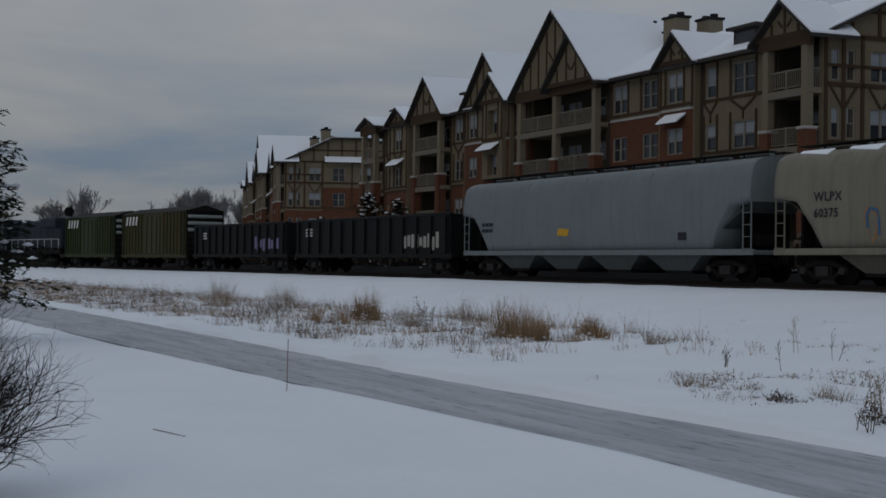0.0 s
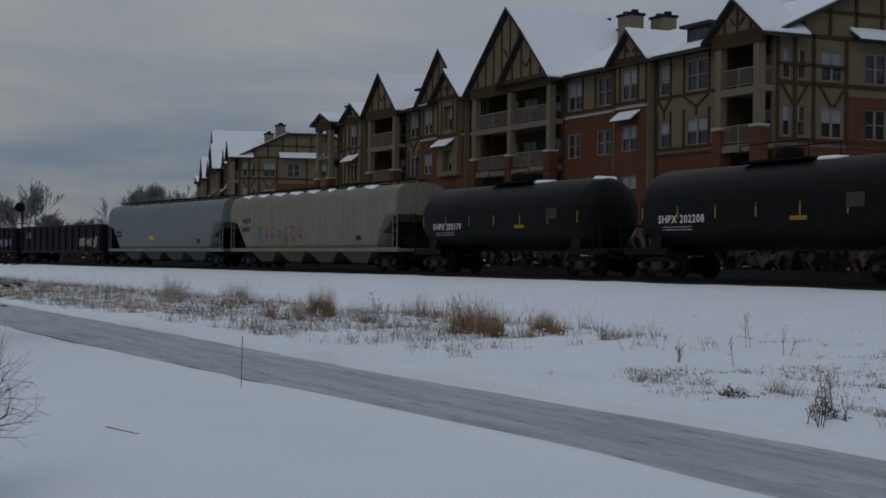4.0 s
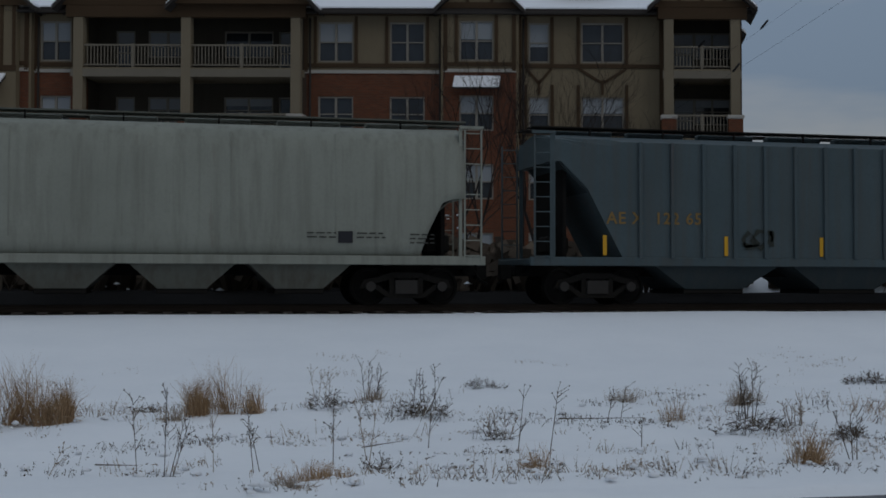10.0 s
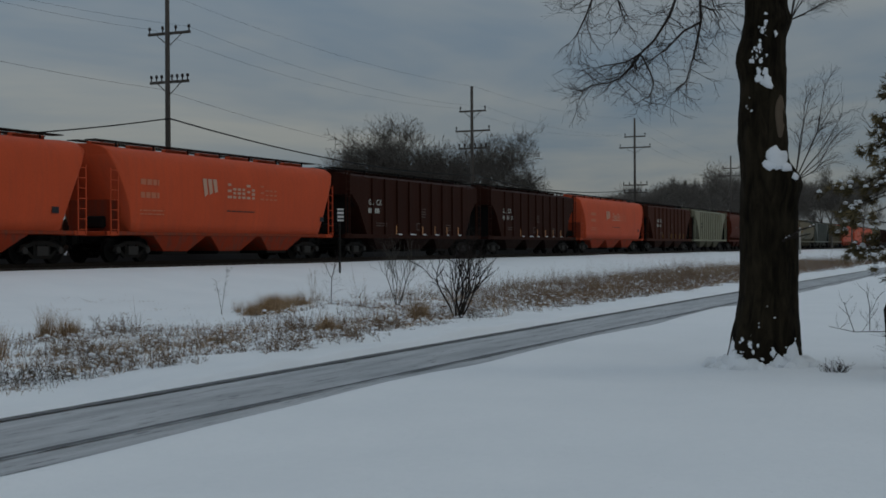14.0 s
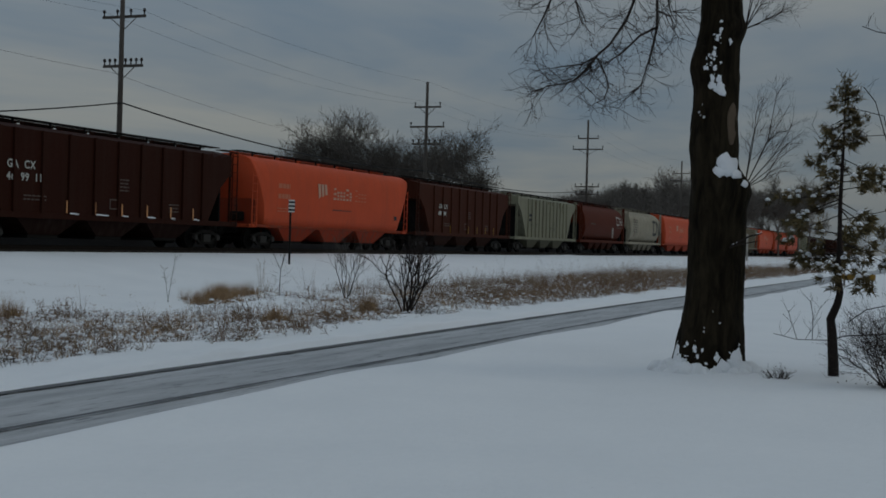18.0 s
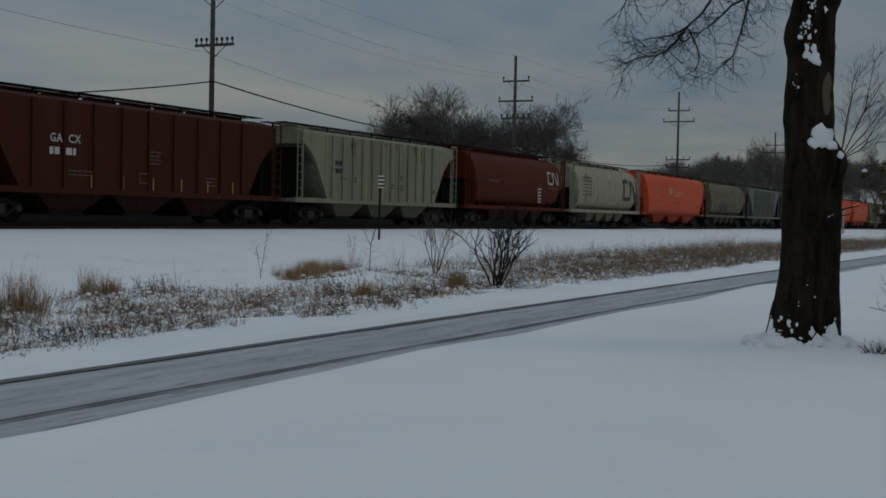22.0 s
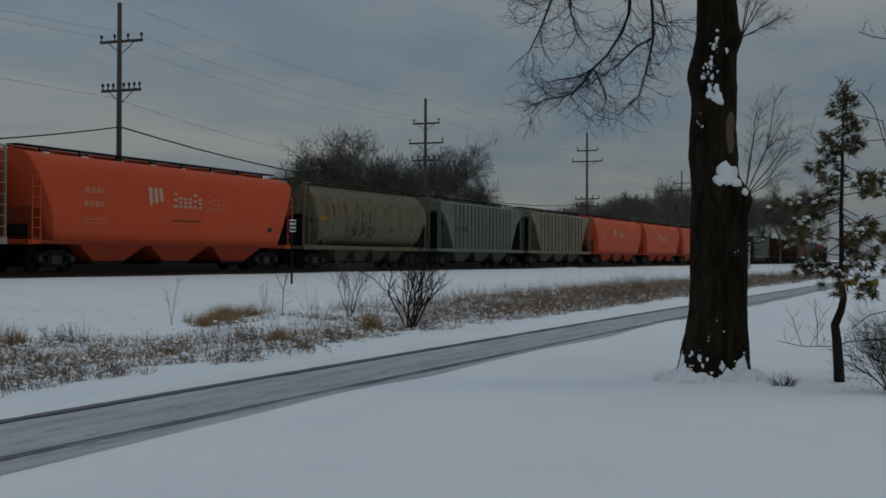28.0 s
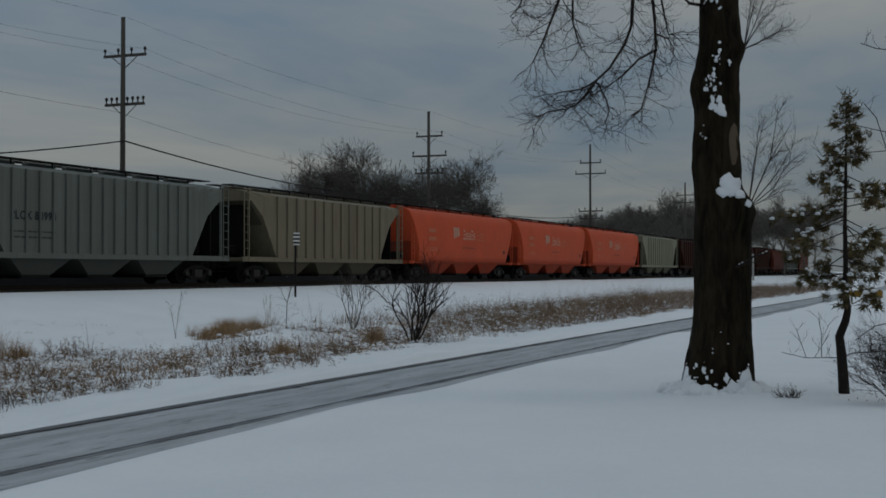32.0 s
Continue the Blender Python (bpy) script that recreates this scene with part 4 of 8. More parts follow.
c, side, half = hopper_car(21.6, mid(-55.7, -34.1), "smooth", GREY_A, "long pale grey covered hopper car", 4, (2.2, 2.9), lift=0.12, seams=4, snow=False, end_gap=0.08)
bars(c, -half + 1.9, 2.35, 1.0, 2, LETTER_BLACK, side(2.3) - 0.01, 0.16, 0.28)
plate("notice", rect(half - 4.1, half - 3.6, 1.55, 1.85), LETTER_BLACK, c, side(1.7))
plate("patch", [(-2.0, 1.85), (-1.2, 1.8), (-1.1, 2.1), (-1.9, 2.15)], YELLOW, c, side(2.0), "small yellow paint patch")
c, side, half = hopper_car(21.9, mid(-34.1, -12.2), "smooth", TAN_A, "long tan covered hopper car with faint graffiti", 4, (2.2, 2.9), lift=0.12, seams=4, end_gap=0.08)
lettering("WLPX", 0.42, LETTER_BLACK, c, -half + 2.0, 2.75, side(2.9) - 0.01)
lettering("60375", 0.40, LETTER_BLACK, c, -half + 2.0, 2.22, side(2.3) - 0.02)
plate("notice", rect(half - 4.3, half - 3.8, 1.6, 1.9), LETTER_BLACK, c, side(1.7))
graffiti(c, side, -6.3, -0.2, 1.3, 2.5, [TAGS[3], TAGS[1]], 5, 0.7)
tank_car(16.5, mid(-12.2, 4.3), "black tank car with yellow reflectors and snow", "SHPX 202179")
tank_car(16.2, mid(4.3, 20.5), "black tank car with domed ends and white lettering", "SHPX 202208")
for (a, b), paint, mk, lab in (((20.5, 35.7), GREEN_GREY_B, "21606", "grey covered hopper car with long rust streaks"), ((35.7, 51.2), GREEN_GREY_B, "21705", "rust-streaked covered hopper car with green emblem"), ((51.2, 66.3), GREEN_GREY, "21956", "grey-green covered hopper car with rust runs")):
    c, side, half = hopper_car(b - a, mid(a, b), "smooth", paint, lab, 3, (2.3, 3.0), stripe=(STRIPE_RED, STRIPE_WHITE), seams=6, end_gap=0.08)
    green_marks(c, side, half, "PTEX", mk)
    rust_runs(c, side, -half + 1.2, half - 1.2, 26 if mk == "21956" else 15, int(mk), RUST_DARK)
    rust_runs(c, side, -half + 0.8, half - 0.8, 8, int(mk) + 1, RUST_DARK, (3.8, 4.05), 1.3)
c, side, half = hopper_car(14.8, mid(66.3, 81.1), "smooth", TAN_B, "dirty tan covered hopper car with green emblem", 3, (2.1, 2.8), seams=8, end_gap=0.08)
green_marks(c, side, half, "PTEX", "20227")
for x in (-5.55, -2.4, 1.95, 5.0):
    plate("reflector", rect(x, x + 0.10, 1.3, 1.95), TAGS[3], c, side(1.7) - 0.01)
c, side, half = hopper_car(18.2, mid(81.1, 99.3), "smooth", RUSTY, "heavily rusted covered hopper car with graffiti", 4, (0.9, 2.6), seams=10, sill=RUST_BROWN)
lettering("NAHX", 0.40, LETTER_BLACK, c, -6.9, 2.35, side(2.5) - 0.01)
plate("notice", rect(1.74, 2.30, 1.35, 2.3), LETTER_BLACK, c, side(1.8) - 0.01, "dark stencilled panel")
plate("notice_bar", rect(1.74, 2.30, 1.80, 1.84), TAGS[4], c, side(1.8) - 0.03)
graffiti(c, side, 2.42, 5.2, 1.3, 2.35, [TAGS[0], TAGS[2]], 9, 1.3)
plate("reflector", rect(7.15, 7.26, 1.4, 2.1), DULL_YELLOW, c, side(1.8) - 0.01)
c, side, half = hopper_car(18.5, mid(99.3, 117.8), "smooth", GREY_B, "light grey covered hopper car with black lettering", 4, (1.1, 2.6), seams=6, snow=False)
lettering("NAHX  465002", 0.36, LETTER_BLACK, c, -6.58, 2.02, side(2.1) - 0.02)
bars(c, -6.5, 1.84, 1.0, 2, DARK_MARK, side(1.8) - 0.01, 0.03, 0.15)
bars(c, -5.3, 1.84, 0.9, 2, DARK_MARK, side(1.8) - 0.01, 0.03, 0.15)
bars(c, half - 4.4, 1.72, 0.7, 2, DARK_MARK, side(1.7) - 0.01, 0.03, 0.10)
bars(c, half - 3.2, 1.72, 0.7, 2, DARK_MARK, side(1.7) - 0.01, 0.03, 0.10)
bars(c, half - 1.9, 1.70, 0.6, 3, DARK_MARK, side(1.7) - 0.01, 0.03, 0.10)
plate("notice", rect(half - 3.65, half - 3.3, 1.5, 1.78), LETTER_BLACK, c, side(1.6) - 0.01)
c, side, half = hopper_car(19.0, mid(117.8, 136.8), "ribbed", BLUE_GREY, "blue-grey ribbed covered hopper car", 3, (1.9, 3.6), ribs=19, snow=False)
lettering("AE X  122 65", 0.42, OCHRE_DIM, c, -half + 2.0, 2.05, -1.49)
for x in (-half + 1.9, -half + 5.2, -half + 7.9, 0.9, 4.6):
    plate("reflector", rect(x, x + 0.10, 1.25, 1.75), YELLOW, c, -1.49)
graffiti(c, lambda z: -1.5, -3.2, -2.4, 1.3, 1.9, [TAGS[0]], 3, 1.6)
for (a, b), paint, tags, lab in (((136.8, 152.9), WHITE_CN, True, "dirty white barrel-sided hopper car with graffiti"), ((152.9, 169.5), WHITE_CN, False, "dirty white barrel-sided hopper car with red emblem")):
    c, side, half = hopper_car(b - a, mid(a, b), "barrel", paint, lab, 4, (0.5, 2.3), seams=12, name="barrel_hopper_car", end_gap=0.95)
    ribbon_emblem(c, side, 2.17, 2.15, 3.65, 1.42, RED_MARK, 0.26)
    bars(c, -5.72, 3.22, 1.9, 1, RUST_BROWN, side(3.3) - 0.02, 0.2)
    bars(c, -5.72, 2.78, 2.05, 1, RUST_BROWN, side(2.8) - 0.02, 0.24)
    plate("panel_line", rect(-5.72, -3.64, 2.58, 2.64), RUST_BROWN, c, side(2.6) - 0.02)
    plate("panel", rect(-5.72, -3.64, 2.12, 2.40), RUST_BROWN, c, side(2.4) - 0.02, "brown painted panel")
    rust_runs(c, side, -half + 1.2, half - 1.2, 22, int(a), RUST_DARK, (3.3, 3.75), 0.5)
    for x in (-6.4, -4.0, -1.7, 0.1, 3.6):
        plate("reflector", [(x, 1.45), (x + 0.10, 1.45), (x + 0.22, 2.1), (x + 0.12, 2.1)], TAGS[3], c, side(1.8) - 0.03)
    bars(c, -5.72, 1.7, 2.0, 2, DARK_MARK, side(1.7) + 0.1, 0.04, 0.14)
    if tags:
        graffiti(c, lambda z: side(z) - 0.02, -half + 4.3, -half + 6.6, 1.3, 2.2, [TAGS[3], RED_MARK], 21, 1.5)
        graffiti(c, lambda z: side(z) - 0.02, -half + 6.4, half - 5.2, 1.3, 2.1, [TAGS[4], DARK_MARK], 22, 1.3)
        graffiti(c, lambda z: side(z) - 0.02, half - 5.1, half - 1.3, 1.25, 2.1, [TAGS[2], TAGS[0]], 23, 1.8)
for i, (a, b) in enumerate(((169.5, 188.6), (188.6, 206.7), (244.6, 264.0), (334.9, 355.2), (410.4, 430.2), (430.2, 449.7), (449.7, 469.6))):
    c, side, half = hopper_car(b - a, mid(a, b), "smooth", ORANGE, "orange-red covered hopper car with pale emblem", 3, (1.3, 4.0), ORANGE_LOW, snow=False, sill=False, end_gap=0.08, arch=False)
    potash_marks(c, side, half, i)
for (a, b), paint, lab in (((206.7, 225.6), BROWN, "dark brown ribbed covered hopper car with snow on its sill"), ((225.6, 244.6), BROWN, "dark brown ribbed covered hopper car with snow on its sill"), ((264.0, 282.9), BROWN_RED, "red-brown ribbed covered hopper car with white marks")):
    c, side, half = hopper_car(b - a, mid(a, b), "ribbed", paint, lab, 3, (1.9, 3.2), ribs=11, snow=False)
    mx = -6.3 if paint is BROWN else -5.1
    lettering("GA  CX", 0.40, LETTER_DIM, c, mx, 2.72, -1.492)
    if a == 225.6:
        lettering("46  99  11", 0.40, LETTER_DIM, c, mx, 2.28, -1.492)
    else:
        for dx in (0, 0.75):
            bars(c, mx + dx, 2.30, 0.5, 1, LETTER_DIM, -1.482, 0.24)
    bars(c, 0.1, 2.6, 0.6, 4, FADED_MARK, -1.482, 0.06, 0.14)
    bars(c, mx + 0.9, 1.75, 1.2, 2, FADED_MARK, -1.482, 0.05, 0.13)
    bars(c, 3.5, 1.75, 0.7, 3, FADED_MARK, -1.48, 0.06, 0.14)
    plate("notice", rect(-0.5, 0.02, 1.45, 1.85), FADED_MARK, c, -1.482)
    plate("notice", rect(-0.45, -0.03, 1.5, 1.8), paint, c, -1.490)
    for i in range(6):
        x = -3.1 + 1.67 * i
        plate("reflector", rect(x, x + 0.07, 1.22, 1.68), REFLECTOR_PALE if paint is BROWN else DULL_YELLOW, c, -1.50)
        if paint is BROWN:
            w = (0.62, 0.75, 0.35, 0.5, 0.25, 0.4)[i]
            bm = boxed(x + 0.1, x + 0.1 + w, -1.53, -1.44, 1.19, 1.25, 0.02)
            for v in bm.verts:
                v.co.z -= 0.03 * (v.co.x - x - 0.1) / w if v.co.z > 1.21 else 0
            part("snow_patch", bm, SNOW_PLAIN, c, "thin snow left on the sill")
c, side, half = hopper_car(17.7, mid(282.9, 300.6), "ribbed", PALE, "pale grey ribbed covered hopper car", 3, (2.2, 3.6), ribs=16, snow=False)
bars(c, -half + 3.4, 2.75, 0.6, 2, LETTER_BLACK, -1.48, 0.22, 0.36)
for x, z, w, n in ((-3.3, 2.15, 0.4, 2), (-4.4, 2.1, 0.5, 1), (0.45, 1.95, 0.45, 2), (1.35, 1.9, 0.5, 2), (1.5, 2.4, 0.3, 2), (-0.5, 1.95, 0.3, 1)):
    bars(c, x, z, w, n, DARK_MARK, -1.482, 0.09, 0.14)
plate("notice", rect(5.15, 5.5, 1.65, 1.86), LETTER_BLACK, c, -1.482)
rust_runs(c, lambda z: -1.472, -6.2, 6.6, 9, 283, RUST_BROWN, (3.9, 4.08), 0.8, "rust washed down from the roof edge")
c, side, half = hopper_car(17.2, mid(300.6, 317.8), "barrel", RED_CN, "dark red barrel-sided hopper car with white emblem", 4, (0.7, 2.5), snow=False, name="barrel_hopper_car", end_gap=0.95)
ribbon_emblem(c, side, 4.45, 2.74, 1.8, 0.72, LETTER_DIM, 0.13)
bars(c, 4.45, 2.42, 1.8, 1, FADED_MARK, side(2.4) - 0.02, 0.10)
bars(c, -5.1, 2.6, 1.6, 1, FADED_MARK, side(2.6) - 0.02, 0.12)
bars(c, 2.75, 2.3, 0.6, 5, LETTER_DIM, side(2.2) - 0.02, 0.10, 0.2)
c, side, half = hopper_car(17.1, mid(317.8, 334.9), "barrel", WHITE_CN, "dirty white barrel-sided hopper car with dark emblem", 4, (0.7, 2.5), seams=10, snow=False, name="barrel_hopper_car", end_gap=0.95)
ribbon_emblem(c, side, half - 4.6, 2.1, 3.2, 1.35, DARK_MARK, 0.3)
bars(c, -half + 2.0, 3.4, 2.0, 6, DARK_MARK, side(2.9), 0.07, 0.24)
c, side, half = hopper_car(17.6, mid(355.2, 372.8), "barrel", OLIVE, "grimy olive barrel-sided hopper car with graffiti", 4, (0.8, 2.6), seams=8, snow=False, name="barrel_hopper_car", end_gap=0.95)
graffiti(c, side, -3.6, 0.0, 1.5, 2.55, [TAGS[0]], 31, 1.1)
rust_runs(c, side, -half + 1.6, half - 1.6, 14, 355, RUST_BROWN, (3.1, 3.7), 0.8)
for z in (1.7, 2.05):
    plate("notice", rect(2.05, 2.4, z, z + 0.26), TAGS[0], c, side(z) - 0.01)
bars(c, -6.9, 2.5, 1.0, 1, DULL_YELLOW, side(2.5) - 0.01, 0.18)
c, side, half = hopper_car(18.5, mid(372.8, 391.3), "ribbed", SLATE, "slate grey ribbed covered hopper car", 3, (2.4, 3.6), ribs=22, snow=False)
lettering("PLCX 88994", 0.42, LETTER_BLACK, c, -half + 3.2, 2.35, -1.49)
bars(c, -half + 3.2, 1.9, 2.4, 2, DARK_MARK, -1.482, 0.05, 0.2)
hopper_car(19.1, mid(391.3, 410.4), "ribbed", KHAKI, "khaki ribbed covered hopper car", 3, (2.6, 3.8), ribs=17, snow=False)
hopper_car(19.5, mid(469.6, 489.1), "ribbed", PALE, "pale grey ribbed covered hopper car", 3, (2.2, 3.6), ribs=16, snow=False)
tail = 489.1
for i, (kind, paint, lab) in enumerate((("ribbed", BROWN, "dark brown ribbed covered hopper car"), ("ribbed", SLATE, "slate grey ribbed covered hopper car"), ("ribbed", BROWN, "dark brown ribbed covered hopper car"), ("ribbed", BROWN, "dark brown ribbed covered hopper car"), ("smooth", RED_CN, "dark red covered hopper car"), ("ribbed", SLATE, "slate grey ribbed covered hopper car"), ("smooth", RED_CN, "dark red covered hopper car"))):
    hopper_car(19.6, tail + 9.8, kind, paint, lab, 3, (2.0, 3.2), ribs=14 if kind == "ribbed" else 0, snow=False)
    tail += 19.6


# ---- apartment buildings ----
def brick_build(k):
    v = k.place()
    b = k.make("ShaderNodeTexBrick", Vector=k.make("ShaderNodeMapping", Vector=v, Rotation=(radians(90), 0, 0)).outputs[0], Color1=(0.150, 0.044, 0.020), Color2=(0.095, 0.030, 0.016), Mortar=(0.10, 0.07, 0.05), Scale=1.0, Mortar_Size=0.012, Brick_Width=0.22, Row_Height=0.075)
    c = k.mix(k.math("MULTIPLY", k.step(k.noise(v, 0.6), 0.35, 0.7), 0.45), b.outputs["Color"], (0.09, 0.036, 0.022))
    return k.bsdf(c, 0.85, 0, k.bump(b.outputs["Fac"], 0.4, 0.01))


def stucco_build(color):
    def build(k):
        v = k.place()
        c = k.mix(k.noise(v, 0.8, 5.0), tuple(x * 0.82 for x in color), tuple(x * 1.1 for x in color))
        c = k.mix(k.math("MULTIPLY", k.step(k.noise(k.place((2, 2, 0.25), 5.0), 1.4, 4.0), 0.5, 0.8), 0.3), c, tuple(x * 0.55 for x in color))
        return k.bsdf(c, 0.9, 0, k.bump(k.noise(v, 30.0), 0.25, 0.01))
    return build


BRICK = material("red_brick", brick_build)
STUCCO = material("tan_stucco", stucco_build((0.172, 0.139, 0.093)))
# stucco dimmed to paint in the shade of the recessed porches
STUCCO_DIM = material("shaded_stucco", stucco_build((0.062, 0.054, 0.043)))
TRIM = plain("brown_timber", (0.062, 0.040, 0.024), 0.8, 0, 0.3, 4.0)
POST = plain("tan_post", (0.19, 0.158, 0.112), 0.85, 0, 0.2, 3.0)
FASCIA = plain("dark_fascia", (0.045, 0.04, 0.037), 0.7, 0, 0.3, 3.0)
SASH = plain("window_sash", (0.23, 0.21, 0.18), 0.5, 0, 0.15)
BLIND = plain("window_blind", (0.26, 0.28, 0.30), 0.7, 0, 0.15)
RAILING = plain("balcony_paint", (0.17, 0.15, 0.12), 0.7, 0, 0.15)
COPING = plain("stone_coping", (0.36, 0.34, 0.31), 0.8, 0, 0.2)
FLUE = plain("chimney_metal", (0.02, 0.02, 0.022), 0.6, 0.3, 0.3)


def pane_build(k):
    v = k.place((1, 1, 1))
    return k.bsdf(k.mix(k.noise(v, 1.3), (0.012, 0.014, 0.017), (0.035, 0.04, 0.047)), 0.06, 0.0, k.bump(k.noise(v, 0.8), 0.03, 0.02), Specular_IOR_Level=0.5)


PANE = material("window_glass", pane_build)

FLOORS = (2.0, 5.1, 8.2, 11.3)
EAVE, RIDGE, START, LENGTH, DEPTH, SHEAR = 14.2, 16.85, -0.7, 57.8, 17.3, 0.15
UNIT = shared("timber_board", boxed(-0.5, 0.5, -0.5, 0.5, -0.5, 0.5), TRIM)


def sheared(bm):
    for v in bm.verts:
        v.co.x += SHEAR * v.co.y
    return bm


def bpart(name, bm, mat, parent, label=""):
    return part(name, sheared(bm), mat, parent, label)


def board(parent, u0, u1, v, z0, z1, thick=0.07, tilt=0.0):
    return place("timber_board", UNIT, parent, at=Matrix.LocRotScale(((u0 + u1) / 2 + SHEAR * v, v, (z0 + z1) / 2), Euler((0, tilt, 0)), (abs(u1 - u0), thick, abs(z1 - z0))))


def end_board(parent, v0, v1, u, z0, z1):
    vm = (v0 + v1) / 2
    return place("timber_board", UNIT, parent, at=Matrix.LocRotScale((u + SHEAR * vm, vm, (z0 + z1) / 2), Euler((0, 0, -math.atan(SHEAR))), (0.10, abs(v1 - v0), abs(z1 - z0))))


def holed(axis_name, a0, a1, z0, z1, d0, d1, holes):
    """A wall from a0 to a1, thick from d0 to d1, with openings that go through."""
    cuts_a = sorted({a0, a1, *[h[0] for h in holes], *[h[1] for h in holes]})
    cuts_z = sorted({z0, z1, *[h[2] for h in holes], *[h[3] for h in holes]})
    cuts_a = [a for a in cuts_a if a0 <= a <= a1]
    cuts_z = [z for z in cuts_z if z0 <= z <= z1]
    bm = bmesh.new()
    for a, b in zip(cuts_a, cuts_a[1:]):
        lo = None
        spans = []
        for c, d in zip(cuts_z, cuts_z[1:]):
            m = ((a + b) / 2, (c + d) / 2)
            solid = not any(h[0] < m[0] < h[1] and h[2] < m[1] < h[3] for h in holes)
            if solid and lo is None:
                lo = c
            if lo is not None and (not solid):
                spans.append((lo, c))
                lo = None
        if lo is not None:
            spans.append((lo, z1))
        for c, d in spans:
            if axis_name == "u":
                box(bm, a, b, d0, d1, c, d)
            else:
                box(bm, d0, d1, a, b, c, d)
    return bm


def window_unit(b, a0, a1, z0, z1, d, facing="front", sashes=2, blind=0.5, name="window"):
    """A sash window in its opening: frame, mullion, meeting rails, panes, blind."""
    def bx(p0, p1, q0, q1, e0, e1):
        return (p0, p1, e0, e1, q0, q1) if facing == "front" else (e0, e1, p0, p1, q0, q1)
    sgn = 1 if facing == "front" else -1
    bm = bmesh.new()
    t = 0.07
    w = a1 - a0
    for p0, p1, q0, q1 in ((a0, a0 + t, z0, z1), (a1 - t, a1, z0, z1), (a0 + t, a1 - t, z0, z0 + t), (a0 + t, a1 - t, z1 - t, z1)):
        box(bm, *bx(p0, p1, q0, q1, *sorted((d, d + sgn * 0.1))))
    for i in range(1, sashes):
        c = a0 + w * i / sashes
        box(bm, *bx(c - 0.05, c + 0.05, z0 + t, z1 - t, *sorted((d, d + sgn * 0.1))))
    zm = (z0 + z1) / 2
    for i in range(sashes):
        p0, p1 = a0 + w * i / sashes + 0.05, a0 + w * (i + 1) / sashes - 0.05
        box(bm, *bx(p0, p1, zm - 0.025, zm + 0.025, *sorted((d + sgn * 0.02, d + sgn * 0.08))))
    win = bpart(name, bm, SASH, b)
    for i in range(sashes):
        p0, p1 = a0 + w * i / sashes + 0.05, a0 + w * (i + 1) / sashes - 0.05
        bpart("pane", box(bmesh.new(), *bx(p0, p1, z0 + t, z1 - t, *sorted((d + sgn * 0.11, d + sgn * 0.13)))), PANE, win)
    if blind > 0:
        bpart("blind", box(bmesh.new(), *bx(a0 + t, a1 - t, z1 - t - (z1 - z0 - 2 * t) * blind, z1 - t, *sorted((d + sgn * 0.085, d + sgn * 0.105)))), BLIND, win, "half-drawn pale blind")
    return win


def railing(b, u0, u1, v, z):
    bm = bmesh.new()
    box(bm, u0, u1, v - 0.04, v + 0.04, z + 0.98, z + 1.06)
    box(bm, u0, u1, v - 0.03, v + 0.03, z + 0.10, z + 0.16)
    n = int((u1 - u0) / 0.15)
    for i in range(1, n):
        u = u0 + (u1 - u0) * i / n
        box(bm, u - 0.02, u + 0.02, v - 0.02, v + 0.02, z + 0.12, z + 1.0)
    um = (u0 + u1) / 2
    box(bm, um - 0.06, um + 0.06, v - 0.05, v + 0.05, z, z + 1.1)
    return tagged(bpart("railing", bm, RAILING, b), kind="stuff")


def gable(b, u0, u1, apex, v, base=EAVE, back=7.0, boards=True, fork=True):
    """A front gable: timbered triangle and two snow-covered roof slabs running back into the main roof."""
    um = (u0 + u1) / 2
    bpart("gable_wall", recalc(prism(bmesh.new(), [(u0, base), (u1, base), (um, apex)], "y", v, v + 0.3)), STUCCO, b)
    over = 0.42
    for sgn, ue in ((-1, u0), (1, u1)):
        slope = (apex - base) / (u1 - u0) * 2
        x0, z0 = ue + sgn * over, base - over * slope
        ridge_back = v + back
        bm = bmesh.new()
        loft(bm, [[(x0, v - 0.45, z0), (um, v - 0.45, apex), (um, v - 0.45, apex + 0.20), (x0, v - 0.45, z0 + 0.20)], [(x0, ridge_back, z0), (um, ridge_back, apex), (um, ridge_back, apex + 0.20), (x0, ridge_back, z0 + 0.20)]])
        g = bpart("gable_roof", recalc(bm), FASCIA, b)
        bm = bmesh.new()
        loft(bm, [[(x0, v - 0.40, z0 + 0.21), (um, v - 0.40, apex + 0.21), (um, v - 0.36, apex + 0.34), (x0, v - 0.36, z0 + 0.30)], [(x0, ridge_back, z0 + 0.21), (um, ridge_back, apex + 0.21), (um, ridge_back, apex + 0.34), (x0, ridge_back, z0 + 0.30)]])
        bpart("snow_cover", recalc(bm), SNOW_PLAIN, g, "smooth snow on the gable roof")
    board(b, u0 - 0.1, u1 + 0.1, v - 0.05, base - 0.12, base + 0.16, 0.14)
    if boards:
        n = max(2, int((u1 - u0) / 1.0))
        for i in range(1, n):
            u = u0 + (u1 - u0) * i / n
            top = base + (apex - base) * (1 - abs(u - um) / ((u1 - u0) / 2)) - 0.1
            if top > base + 0.4:
                board(b, u - 0.07, u + 0.07, v - 0.03, base + 0.1, top)
        if fork:
            h = (apex - base) * 0.42
            for sgn in (-1, 1):
                board(b, um + sgn * 0.35 - 0.06, um + sgn * 0.35 + 0.06, v - 0.03, base + h * 0.6, base + h * 1.25, 0.07, sgn * 0.7)


